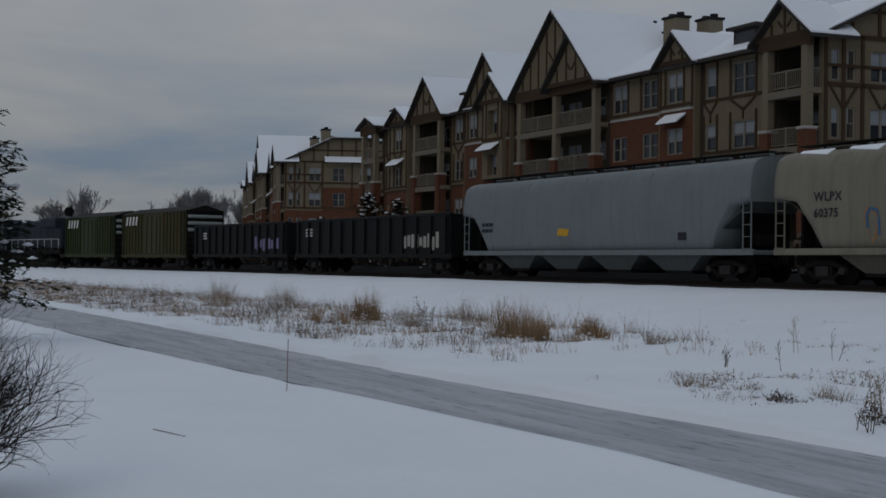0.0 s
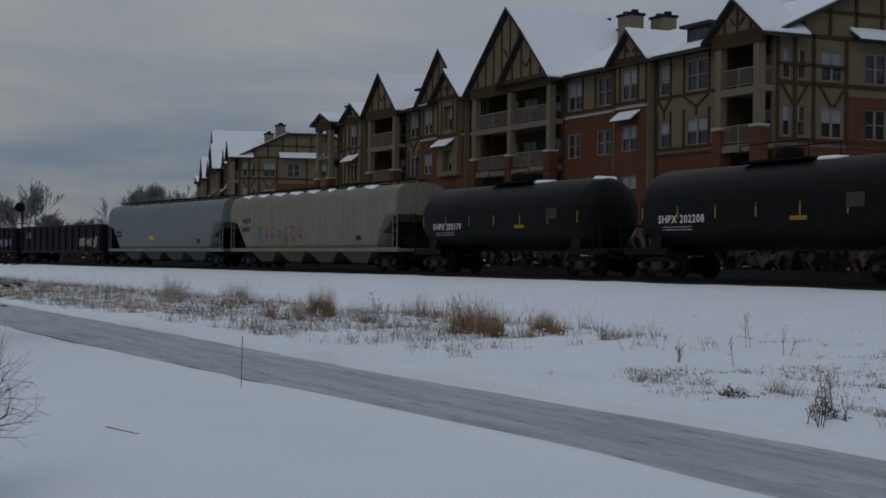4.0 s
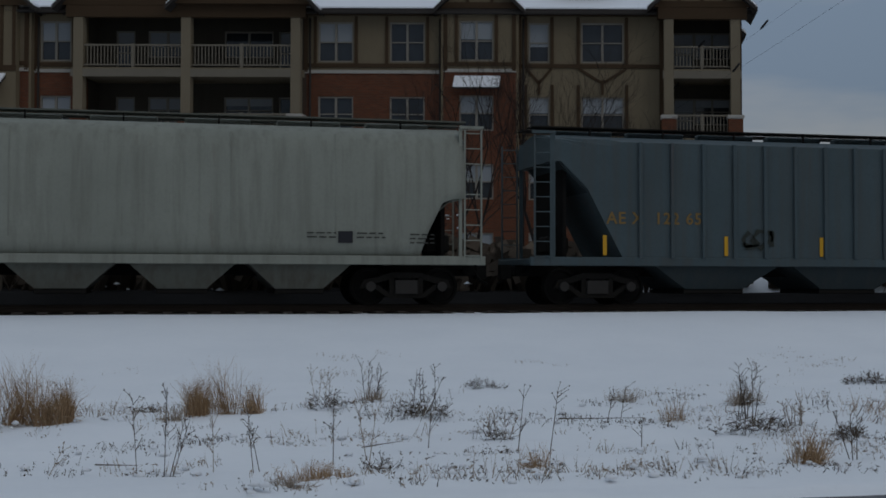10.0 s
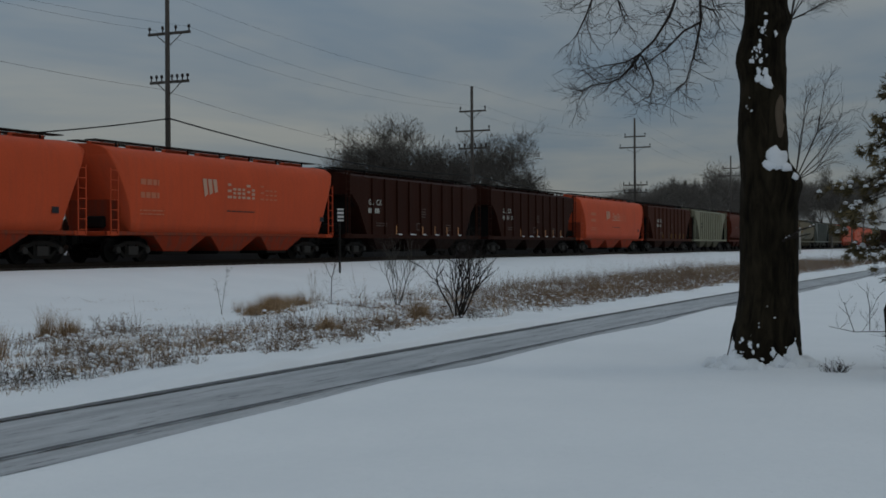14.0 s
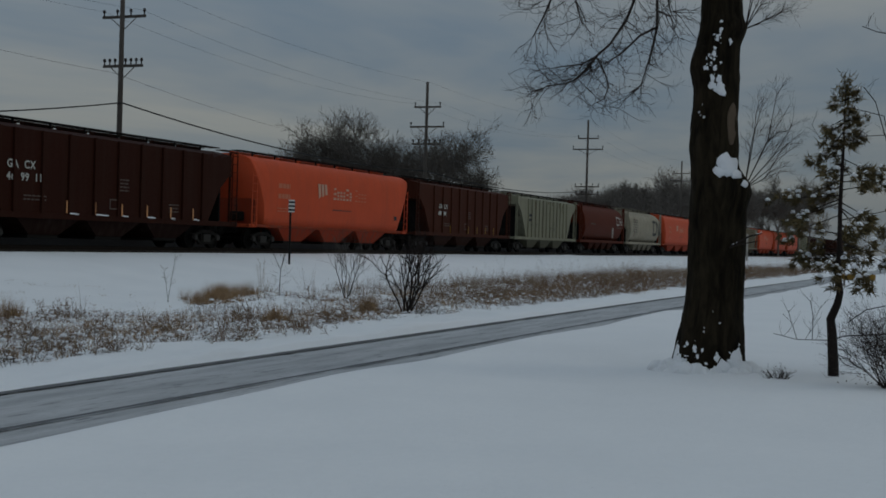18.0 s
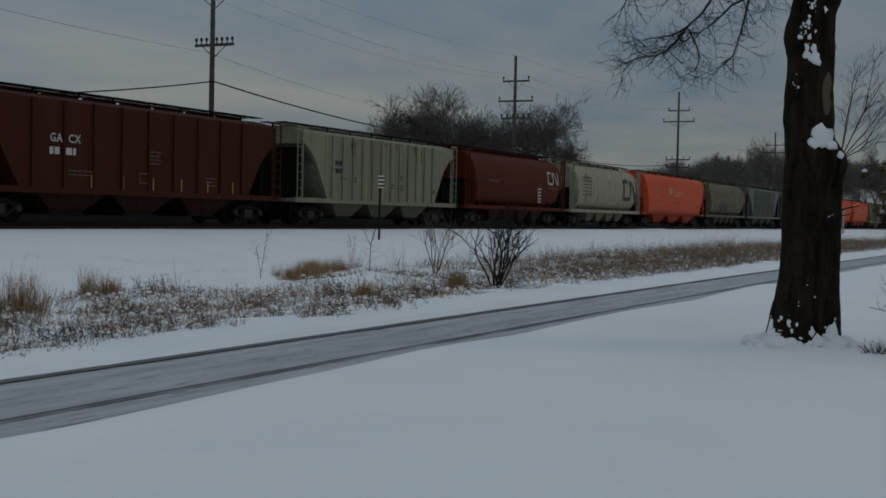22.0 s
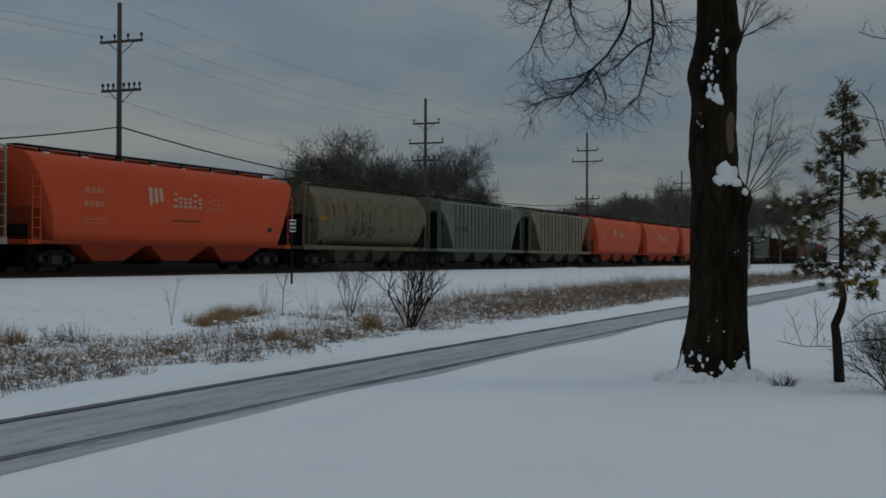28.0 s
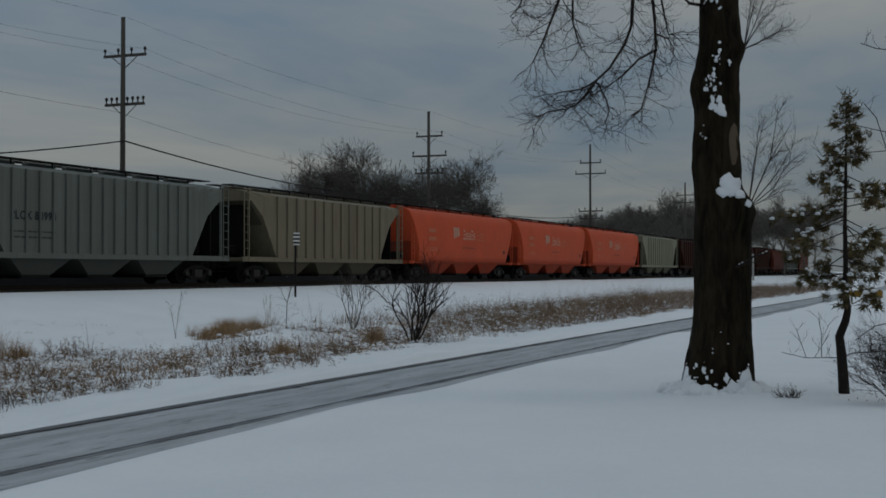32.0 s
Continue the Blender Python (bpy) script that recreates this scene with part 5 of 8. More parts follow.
def brace(b, u0, u1, v, z0, z1):
    """The forked brace under a window."""
    um = (u0 + u1) / 2
    board(b, um - 0.06, um + 0.06, v, z0, z0 + (z1 - z0) * 0.55)
    for sgn in (-1, 1):
        l = math.hypot((u1 - u0) / 2, (z1 - z0) * 0.55)
        a = math.atan2((u1 - u0) / 2, (z1 - z0) * 0.55)
        c = um + sgn * (u1 - u0) / 4
        zc = z0 + (z1 - z0) * 0.70
        board(b, c - 0.06, c + 0.06, v, zc - l / 2, zc + l / 2, 0.07, sgn * a)


def porch(b, u0, u1, posts, gable_apex, back=8.0, open_sides=()):
    """Stacked balconies between posts under a gable."""
    v_front, v_back = -0.9, 1.7
    holes = []
    for f in FLOORS:
        c = (u0 + u1) / 2
        spans = [(u0 + 0.5, u0 + 1.5), (c - 0.2, c + 1.5)] if u1 - u0 < 7 else [(u0 + 0.9, u0 + 1.8), (u0 + 2.4, u0 + 4.2), (c + 0.9, c + 3.2), (u1 - 1.6, u1 - 0.7)]
        for a, z in spans:
            holes.append((a, z, f + 0.1 if z - a < 1.4 else f + 0.9, f + 2.15))
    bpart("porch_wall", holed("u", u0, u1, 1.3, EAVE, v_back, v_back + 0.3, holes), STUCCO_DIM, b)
    rng = random.Random(int(u0 * 7))
    for a, z, q, r in holes:
        window_unit(b, a, z, q, r, v_back + 0.06, "front", 1 if z - a < 1.4 else 2, rng.choice((0, 0.3, 0.45, 0.6)), "porch_window" if q - int(q) > 0.5 else "porch_door")
    for uu in open_sides:
        # a corner porch is open at its side, with a short railing back to the end wall
        for f in FLOORS[1:]:
            side_u = uu - 0.12 if uu > 10 else uu + 0.12
            bpart("side_rail", boxed(side_u - 0.04, side_u + 0.04, v_front + 0.3, 0.0, f + 0.98, f + 1.06), RAILING, b)
            for i in range(5):
                v = v_front + 0.38 + i * 0.12
                bpart("baluster", boxed(side_u - 0.02, side_u + 0.02, v - 0.02, v + 0.02, f, f + 0.98), RAILING, b)
    for uu in (u0, u1):
        if uu in open_sides:
            continue
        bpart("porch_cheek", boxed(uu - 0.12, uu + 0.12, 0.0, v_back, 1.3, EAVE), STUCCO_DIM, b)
    for f in FLOORS[1:]:
        slab = bpart("balcony_slab", boxed(u0 - 0.05, u1 + 0.05, v_front, v_back, f - 0.32, f, 0.03), POST, b)
        bpart("edge_band", boxed(u0 - 0.08, u1 + 0.08, v_front - 0.04, v_front, f - 0.42, f - 0.08), RAILING, slab)
    for p in posts:
        bpart("porch_post", boxed(p - 0.22, p + 0.22, v_front - 0.05, v_front + 0.39, 9.2, EAVE, 0.02), POST, b)
        bpart("post_base", boxed(p - 0.33, p + 0.33, v_front - 0.16, v_front + 0.5, 1.3, 9.05, 0.01), BRICK, b)
        bpart("post_coping", boxed(p - 0.38, p + 0.38, v_front - 0.21, v_front + 0.55, 9.05, 9.22, 0.03), COPING, b)
    for a, z in zip(posts, posts[1:]):
        for f in FLOORS[1:]:
            railing(b, a + 0.22, z - 0.22, v_front + 0.12, f)
    board(b, u0 - 0.3, u1 + 0.3, v_front + 0.05, EAVE - 0.65, EAVE, 0.3)
    gable(b, u0 - 0.35, u1 + 0.35, gable_apex, v_front, EAVE, back)


def awning(b, u0, u1, z, v):
    bm = bmesh.new()
    prism(bm, [(v, z + 0.5), (v - 0.65, z), (v - 0.65, z + 0.07), (v, z + 0.58)], "x", u0, u1)
    a = bpart("window_awning", recalc(bm), FASCIA, b)
    bm = bmesh.new()
    prism(bm, [(v, z + 0.60), (v - 0.66, z + 0.085), (v - 0.62, z + 0.20), (v, z + 0.70)], "x", u0 + 0.02, u1 - 0.02)
    bpart("snow_cover", recalc(bm), SNOW_PLAIN, a, "snow on the awning")


def wall_run(b, u0, u1, v, windows, brick_to, seed, boards=True):
    """A stretch of front wall with a column of windows at each place given: (centre, width, sashes)."""
    rng = random.Random(seed)
    holes, units = [], []
    for f in FLOORS:
        for c, w, n in windows:
            z0, z1 = (f + 0.42, f + 2.25) if f > 11 else (f + 0.35, f + 1.95)
            holes.append((c - w / 2, c + w / 2, z0, z1))
            units.append((c - w / 2, c + w / 2, z0, z1, n))
    bpart("brick_wall", holed("u", u0, u1, 1.3, brick_to, v, v + 0.3, [h for h in holes if h[3] <= brick_to]), BRICK, b)
    bpart("wall", holed("u", u0, u1, brick_to, EAVE, v, v + 0.3, [h for h in holes if h[2] >= brick_to]), STUCCO, b)
    bpart("wall_band", boxed(u0, u1, v - 0.06, v, brick_to - 0.05, brick_to + 0.1), COPING if brick_to > 10 else TRIM, b)
    for a, z, q, r, n in units:
        window_unit(b, a, z, q, r, v + 0.05, "front", n, rng.choice((0.0, 0.45, 0.48, 0.5, 0.5, 0.6)))
    if boards:
        board(b, u0, u1, v - 0.02, EAVE - 0.35, EAVE - 0.05)
        for f in FLOORS[2:]:
            if f + 0.2 > brick_to:
                board(b, u0, u1, v - 0.02, f + 0.17, f + 0.35)
                for c, w, n in windows:
                    for e in (c - w / 2 - 0.13, c + w / 2 + 0.13):
                        if u0 < e < u1:
                            board(b, e - 0.07, e + 0.07, v - 0.03, f + 0.35, min(f + 2.5, EAVE - 0.35))
                    if brick_to < f - 0.9:
                        brace(b, c - w / 2 - 0.1, c + w / 2 + 0.1, v - 0.03, f - 1.05, f + 0.17)
        for e in (u0 + 0.1, u1 - 0.1):
            board(b, e - 0.09, e + 0.09, v - 0.025, max(brick_to, 8.3), EAVE - 0.3)


def apartment_building():
    b = thing("apartment_building", "tan half-timbered apartment building with snowy gabled roof", "building", "apartment buildings beyond the track")
    # front, from one corner to the other
    porch(b, -0.55, 2.3, (-0.45, 2.15), 14.95, 2.6, (-0.55,))
    wall_run(b, 2.3, 4.5, 0.0, [(3.6, 1.2, 2)], 8.1, 1)
    wall_run(b, 4.5, 8.1, -0.45, [(6.25, 1.35, 2)], 8.1, 2)
    gable(b, 4.5, 8.1, 15.35, -0.45)
    awning(b, 5.0, 7.5, 10.3, -0.45)
    wall_run(b, 8.1, 10.2, 0.0, [(9.2, 0.95, 1)], 8.1, 3)
    porch(b, 10.2, 15.4, (10.5, 15.1), 17.2)
    wall_run(b, 15.4, 18.5, 0.0, [(16.8, 1.4, 2)], 8.1, 4)
    wall_run(b, 18.5, 25.6, -0.35, [(19.85, 1.35, 2), (23.65, 1.4, 2)], 11.25, 5)
    gable(b, 18.5, 25.6, 18.0, -0.35, boards=True)
    gable(b, 21.7, 25.75, 16.1, -0.75, back=2.0)
    bpart("bay_front", holed("u", 22.1, 25.2, 8.2, EAVE, -0.72, -0.36, [(22.95, 24.35, 11.72, 13.55), (22.95, 24.35, 8.55, 10.15)]), STUCCO, b)
    for e in (22.2, 22.75, 24.55, 25.1):
        board(b, e - 0.07, e + 0.07, -0.74, 11.3, EAVE)
    board(b, 22.1, 25.2, -0.74, 11.15, 11.4)
    awning(b, 22.2, 24.75, 10.35, -0.72)
    wall_run(b, 25.6, 28.0, 0.0, [(26.65, 1.4, 2)], 11.25, 6)
    porch(b, 27.8, 37.9, (28.05, 32.85, 37.75), 19.4)
    gable(b, 32.6, 38.4, 17.3, -1.25, back=2.0)
    wall_run(b, 37.9, 44.3, 0.0, [(39.35, 1.6, 2), (42.6, 1.6, 2)], 11.25, 7)
    wall_run(b, 44.3, 47.6, -0.45, [(45.8, 1.55, 2)], 11.25, 8)
    gable(b, 44.3, 47.6, 15.85, -0.45)
    awning(b, 44.8, 46.9, 10.35, -0.45)
    wall_run(b, 47.6, 54.3, 0.0, [(48.6, 0.95, 1), (51.5, 1.95, 2)], 8.1, 9)
    porch(b, 54.3, 57.7, (54.5, 57.5), 16.0, 2.6, (57.7,))
    for u, v in ((4.5, -0.45), (8.1, -0.45), (18.5, -0.35), (25.6, -0.35), (44.3, -0.45), (47.6, -0.45)):
        bpart("bay_return", boxed(u - 0.1, u + 0.1, v + 0.002, 0.0, 1.3, EAVE), STUCCO, b)
    # end walls
    for u0, u1, out in ((START, START + 0.3, -1), (LENGTH - 0.3, LENGTH, 1)):
        cols = [(0.78, 0.55, 1), (1.75, 0.55, 1), (3.7, 1.45, 2), (6.6, 1.5, 2), (9.9, 1.5, 2), (12.4, 1.4, 2), (13.85, 0.55, 1), (15.0, 0.55, 1)]
        holes = []
        for f in FLOORS:
            for c, w, n in cols:
                holes.append((c - w / 2, c + w / 2, f + 0.42, f + 2.1, n))
        bpart("end_wall", holed("v", 0.0, DEPTH, 8.1, EAVE, u0, u1, [h[:4] for h in holes if h[2] > 8.1]), STUCCO, b)
        bpart("end_brick_wall", holed("v", 0.0, DEPTH, 1.3, 8.1, u0, u1, [h[:4] for h in holes if h[3] < 8.1]), BRICK, b)
        bm = bmesh.new()
        prism(bm, [(0.0, EAVE), (DEPTH, EAVE), (DEPTH - 6.5, RIDGE), (5.7, RIDGE)], "x", u0, u1)
        bpart("end_gable_wall", recalc(bm), STUCCO, b)
        if out > 0:
            for c0, c1 in ((4.63, 8.3), (8.3, 11.5)):
                holes_b = [h[:4] for h in holes if c0 < h[0] < c1 and 8.1 < h[2] < 11]
                bpart("brick_panel", holed("v", c0, c1, 8.1, 10.95, u1 + 0.002, u1 + 0.06, holes_b), BRICK, b)
            for h in holes:
                window_unit(b, h[0], h[1], h[2], h[3], u1 - 0.05, "end", h[4], random.Random(int(h[0] * 10 + h[2])).choice((0, 0.45, 0.5, 0.5)))
            e = u1 + 0.03
            for z in (EAVE - 0.2, 11.4, 8.3):
                end_board(b, 0.1, DEPTH - 0.1, e, z, z + 0.22)
            for z in (12.0,):
                end_board(b, 0.1, 4.6, e, z + 0.45, z + 0.60)
            end_board(b, 2.9, DEPTH - 3.6, e, 15.45, 15.61)
            for v in axis([(1.8, 15.5, 8)]):
                top = min(RIDGE, EAVE + (RIDGE - EAVE) * min(v / 5.7, (DEPTH - v) / 6.5)) - 0.1
                end_board(b, v - 0.09, v + 0.09, e, EAVE, top)
            for v in (0.15, 1.25, 2.45, 4.6, 8.2, 11.5, 13.3, 14.4, 15.6, 17.15):
                end_board(b, v - 0.10, v + 0.10, e, 8.3, EAVE)
            for vm in (3.7, 1.25, 12.4, 14.4):
                for sgn in (-1, 1):
                    vv = vm + sgn * 0.45
                    place("timber_board", UNIT, b, at=Matrix.LocRotScale((e + SHEAR * vv, vv, 10.85), Euler((-sgn * 0.6, 0, -math.atan(SHEAR))), (0.10, 0.12, 1.3)))
            bm = bmesh.new()
            prism(bm, [(e - 0.05, 14.55), (e + 0.75, 13.95), (e + 0.75, 14.05), (e - 0.05, 14.65)], "y", 4.8, 11.8)
            a = bpart("end_awning", recalc(bm), FASCIA, b)
            bm = bmesh.new()
            prism(bm, [(e, 14.66), (e + 0.76, 14.06), (e + 0.72, 14.20), (e, 14.80)], "y", 4.82, 11.78)
            bpart("snow_cover", recalc(bm), SNOW_PLAIN, a, "snow on the awning")
    bpart("rear_wall", boxed(START, LENGTH, DEPTH - 0.3, DEPTH - 0.002, 1.3, EAVE), STUCCO, b)
    # main roof: front slope, flat top, rear slope, each under snow
    prof = [(-0.55, EAVE - 0.35, 5.7, RIDGE + 0.05), (5.7, RIDGE + 0.05, DEPTH - 6.5, RIDGE + 0.05), (DEPTH - 6.5, RIDGE + 0.05, DEPTH + 0.55, EAVE - 0.35)]
    for v0, z0, v1, z1 in prof:
        bm = bmesh.new()
        prism(bm, [(v0, z0), (v1, z1), (v1, z1 + 0.22), (v0, z0 + 0.22)], "x", START - 0.5, LENGTH + 0.5)
        r = bpart("roof", recalc(bm), FASCIA, b)
        bm = bmesh.new()
        prism(bm, [(v0 + 0.03, z0 + 0.225), (v1, z1 + 0.225), (v1, z1 + 0.31), (v0 + 0.03, z0 + 0.30)], "x", START - 0.42, LENGTH + 0.42)
        bpart("snow_cover", recalc(bm), SNOW_PLAIN, r, "smooth snow on the roof")
    for i in range(5):
        u = 33.3 + i * 0.95
        z = 19.6 - 1.0 * (u - 32.8)
        bpart("roof_vent", boxed(u - 0.13, u + 0.13, 6.4, 6.65, z - 0.1, z + 0.26, 0.03), FLUE, b)
    for u, v in ((36.3, 6.2), (36.6, 8.6), (48.1, 6.2), (15.0, 6.2), (22.0, 6.2)):
        ch = bpart("chimney", boxed(u - 0.7, u + 0.7, v - 0.55, v + 0.55, RIDGE - 1.0, RIDGE + 2.1, 0.03), POST, b)
        bpart("chimney_cap", boxed(u - 0.8, u + 0.8, v - 0.65, v + 0.65, RIDGE + 2.1, RIDGE + 2.28, 0.03), FLUE, ch)
        for du in (-0.45, 0.45):
            bpart("flue", tube(bmesh.new(), [(u + du, v, RIDGE + 2.28), (u + du, v, RIDGE + 2.52)], 0.26, 10), FLUE, ch)
    for u in (50.5, 3.4, 17.0):
        bm = bmesh.new()
        prism(bm, [(0.9, EAVE + 0.3), (3.8, EAVE + 0.5), (3.8, EAVE + 1.6), (0.9, EAVE + 1.45)], "x", u - 1.1, u + 1.1)
        d = bpart("dormer", recalc(bm), FASCIA, b)
        bpart("dormer_glass", boxed(u - 0.85, u + 0.85, 0.86, 0.9, EAVE + 0.5, EAVE + 1.3), PANE, d)
        bpart("dormer_roof", boxed(u - 1.3, u + 1.3, 0.5, 4.6, EAVE + 1.45, EAVE + 1.62), FASCIA, d)
        bpart("snow_cover", boxed(u - 1.25, u + 1.25, 0.6, 4.6, EAVE + 1.625, EAVE + 1.72, 0.03), SNOW_PLAIN, d, "snow on the dormer")
    bpart("gutter", boxed(2.6, 54.2, -0.72, -0.56, EAVE - 0.40, EAVE - 0.27, 0.02), FASCIA, b)
    for u in (9.9, 18.3, 25.9, 38.2, 44.1, 47.9):
        bpart("downpipe", tube(bmesh.new(), [(u, -0.06, 1.3), (u, -0.06, EAVE - 0.5)], 0.05, 6), FASCIA, b)
    return b


block_a = apartment_building()
block_a.matrix_basis = Matrix.Translation((-108.4, 48.9, 0))
block_b = copy_thing(block_a, pose(-30.3, 65.6, 0, 0, 0, -12.3))
block_c = copy_thing(block_a, pose(-203.5, 69.0, 0, 0, 0, -14.5))
block_b["label"] = "brick and tan apartment building with timbered gables"
block_c["label"] = "distant tan apartment building with snowy roof"


# ---- poles, wires and trackside posts ----
class Mesher:
    """Collects many small bars and blades and makes one mesh of them."""

    def __init__(self):
        self.v, self.f, self.least = [], [], 0.0

    def bar(self, a, b, ra, rb, seg=3):
        a, b = Vector(a), Vector(b)
        d = b - a
        if d.length < 1e-5:
            return
        d.normalize()
        ra, rb = max(ra, self.least), max(rb, self.least)
        s = d.orthogonal().normalized()
        o = d.cross(s)
        k = len(self.v)
        if seg == 3 and self.least:
            # far twigs: one flat sliver each, turned any way
            t = (a.x * 7.3 + b.z * 13.7) % math.tau
            w = s * math.cos(t) + o * math.sin(t)
            self.face(a - w * ra, a + w * ra, b + w * rb, b - w * rb)
            return
        for p, r in ((a, ra), (b, rb)):
            for i in range(seg):
                t = i * math.tau / seg
                self.v.append(tuple(p + (s * math.cos(t) + o * math.sin(t)) * r))
        for i in range(seg):
            j = (i + 1) % seg
            self.f.append((k + i, k + j, k + seg + j, k + seg + i))

    def face(self, *pts):
        k = len(self.v)
        self.v.extend(tuple(p) for p in pts)
        self.f.append(tuple(range(k, k + len(pts))))

    def lump(self, c, r, rng, flat=0.7):
        """A small uneven lump with eight faces."""
        c = Vector(c)
        ring = [c + Vector((math.cos(i * math.tau / 5) * r * rng.uniform(0.7, 1.2), math.sin(i * math.tau / 5) * r * rng.uniform(0.7, 1.2), 0)) for i in range(5)]
        top, low = c + Vector((0, 0, r * flat)), c - Vector((0, 0, r * flat * 0.6))
        for i in range(5):
            self.face(ring[i], ring[(i + 1) % 5], top)
            self.face(ring[(i + 1) % 5], ring[i], low)

    def blob(self, c, r, rng, flat=0.6):
        """A rounded uneven heap of snow."""
        c = Vector(c)
        k = len(self.v)
        wob = [rng.uniform(0.75, 1.2) for i in range(8)]
        for h, q in ((-0.3, 0.8), (0.05, 1.0), (0.55, 0.78), (0.9, 0.38)):
            for i in range(8):
                a = i * math.tau / 8 + h
                s = r * q * wob[i] * rng.uniform(0.92, 1.08)
                self.v.append((c.x + math.cos(a) * s, c.y + math.sin(a) * s, c.z + h * r * flat * wob[(i + 3) % 8]))
        self.v.append((c.x, c.y, c.z + r * flat))
        for j in range(3):
            for i in range(8):
                n = (i + 1) % 8
                self.f.append((k + j * 8 + i, k + j * 8 + n, k + j * 8 + 8 + n, k + j * 8 + 8 + i))
        for i in range(8):
            self.f.append((k + 24 + i, k + 24 + (i + 1) % 8, k + 32))

    def mesh(self, name, mat, smooth=False):
        me = bpy.data.meshes.new(name)
        me.from_pydata(self.v, [], self.f)
        me.materials.append(mat)
        if smooth:
            me.shade_smooth()
        me.update()
        return me

    def part(self, name, mat, parent=None, label="", smooth=False):
        return place(name, self.mesh(name, mat, smooth), parent, label)


WIRE = plain("black_wire", (0.02, 0.02, 0.022), 0.6, 0, 0.2)
INSULATOR = plain("brown_insulator", (0.03, 0.025, 0.024), 0.3, 0, 0.2)
POLE_BROWN = plain("brown_pole_wood", (0.14, 0.085, 0.055), 0.9, 0, 0.4, 3.0, 0.5)


def utility_pole(x, y, top, arms, label, mat=None, r=0.17):
    p = thing("utility_pole", label, "utility pole", "poles along the railway", at=Matrix.Translation((x, y, 0)))
    part("pole_shaft", tube(bmesh.new(), [(0, 0, 0.8), (0, 0, top * 0.5), (0, 0, top)], [r, r * 0.85, r * 0.68], 10), mat or WOOD_POLE, p)
    for z, half, n, knee in arms:
        a = part("cross_arm", boxed(0.10, 0.22, -half, half, z - 0.07, z + 0.07, 0.01), mat or WOOD_POLE, p)
        for i in range(n):
            yy = -half + 0.08 + (2 * half - 0.16) * i / max(1, n - 1)
            part("insulator", tube(bmesh.new(), [(0.16, yy, z + 0.07), (0.16, yy, z + 0.22), (0.16, yy, z + 0.27), (0.16, yy, z + 0.40)], [0.035, 0.035, 0.085, 0.06], 8), INSULATOR, a)
        if knee:
            for sg in (-1, 1):
                part("arm_brace", tube(bmesh.new(), [(0.14, 0.05 * sg, z - 0.65), (0.14, sg * half * 0.6, z - 0.06)], 0.025, 5), mat or WOOD_POLE, a)
    return p


utility_pole(55.9, 41.0, 15.1, [(13.1, 1.35, 4, True), (10.5, 1.25, 8, True)], "tall weathered grey utility pole with two cross arms")
utility_pole(97.8, 41.0, 15.0, [(12.95, 1.2, 2, True), (11.3, 1.55, 2, True), (9.85, 1.3, 6, False)], "weathered utility pole with three cross arms")
utility_pole(148.0, 41.0, 16.9, [(14.7, 1.3, 2, False), (13.4, 1.9, 2, True), (8.9, 1.5, 5, False), (8.0, 1.4, 5, False)], "far weathered utility pole with several cross arms")
utility_pole(205.0, 41.0, 16.0, [(14.0, 1.3, 2, False), (12.8, 1.9, 2, False)], "far weathered utility pole beside trees")
utility_pole(26.6, 41.0, 16.5, [], "tall brown wooden utility pole beside building", POLE_BROWN, 0.24)
drop_pole = utility_pole(37.5, 50.0, 12.45, [(12.2, 1.5, 3, False), (10.6, 1.0, 4, False)], "short dark utility pole with wire loops", None, 0.22)
cap = thing("pole_hardware", "dark bracket and cut-out fittings on a pole", "pole hardware", at=Matrix.Translation((26.6, 41.0, 0)))
for z, l in ((11.9, 0.9), (11.6, 0.7)):
    part("bracket", tube(bmesh.new(), [(0.2, 0, z), (l, -0.1, z + 0.1), (l, -0.1, z - 0.1)], 0.05, 6), INSULATOR, cap)
part("drop_loop", tube(bmesh.new(), [(0.9, -0.1, 12.0), (0.75, -0.1, 11.2), (0.35, -0.05, 10.4), (0.24, 0, 9.9)], 0.03, 5), WIRE, cap)
part("conduit", tube(bmesh.new(), [(-0.27, 0, 2.0), (-0.27, 0, 11.0), (-0.3, 0, 12.4)], 0.045, 5), WIRE, cap)
for sg in (-1, 1):
    part("jumper_loop", tube(bmesh.new(), [(0.16, sg * 1.0, 10.7), (0.2, sg * 0.9, 9.6), (0.2, sg * 0.35, 8.7), (0.2, sg * 0.15, 8.2)], 0.03, 5), WIRE, drop_pole)


def wire(points, sag, r=0.018, label="thin overhead wire between poles"):
    """A span of wire that sags between each two points."""
    pts = []
    for a, b in zip(points, points[1:]):
        a, b = Vector(a), Vector(b)
        for i in range(13):
            t = i / 12
            p = a.lerp(b, t)
            p.z -= sag * 4 * t * (1 - t) * (b - a).length / 45
            if not pts or (p - pts[-1]).length > 0.01:
                pts.append(p)
    return tagged(part("overhead_wire", tube(bmesh.new(), pts, r, 4), WIRE), label, "wire", "overhead wires")


def span(offset_y, zs, sag, r=0.006):
    xs = (26.6, 56.06, 97.96, 148.16, 205.16, 330.0)
    wire([(x, 41.0 + offset_y * (x > 30), z) for x, z in zip(xs, zs[1:])], sag, r)


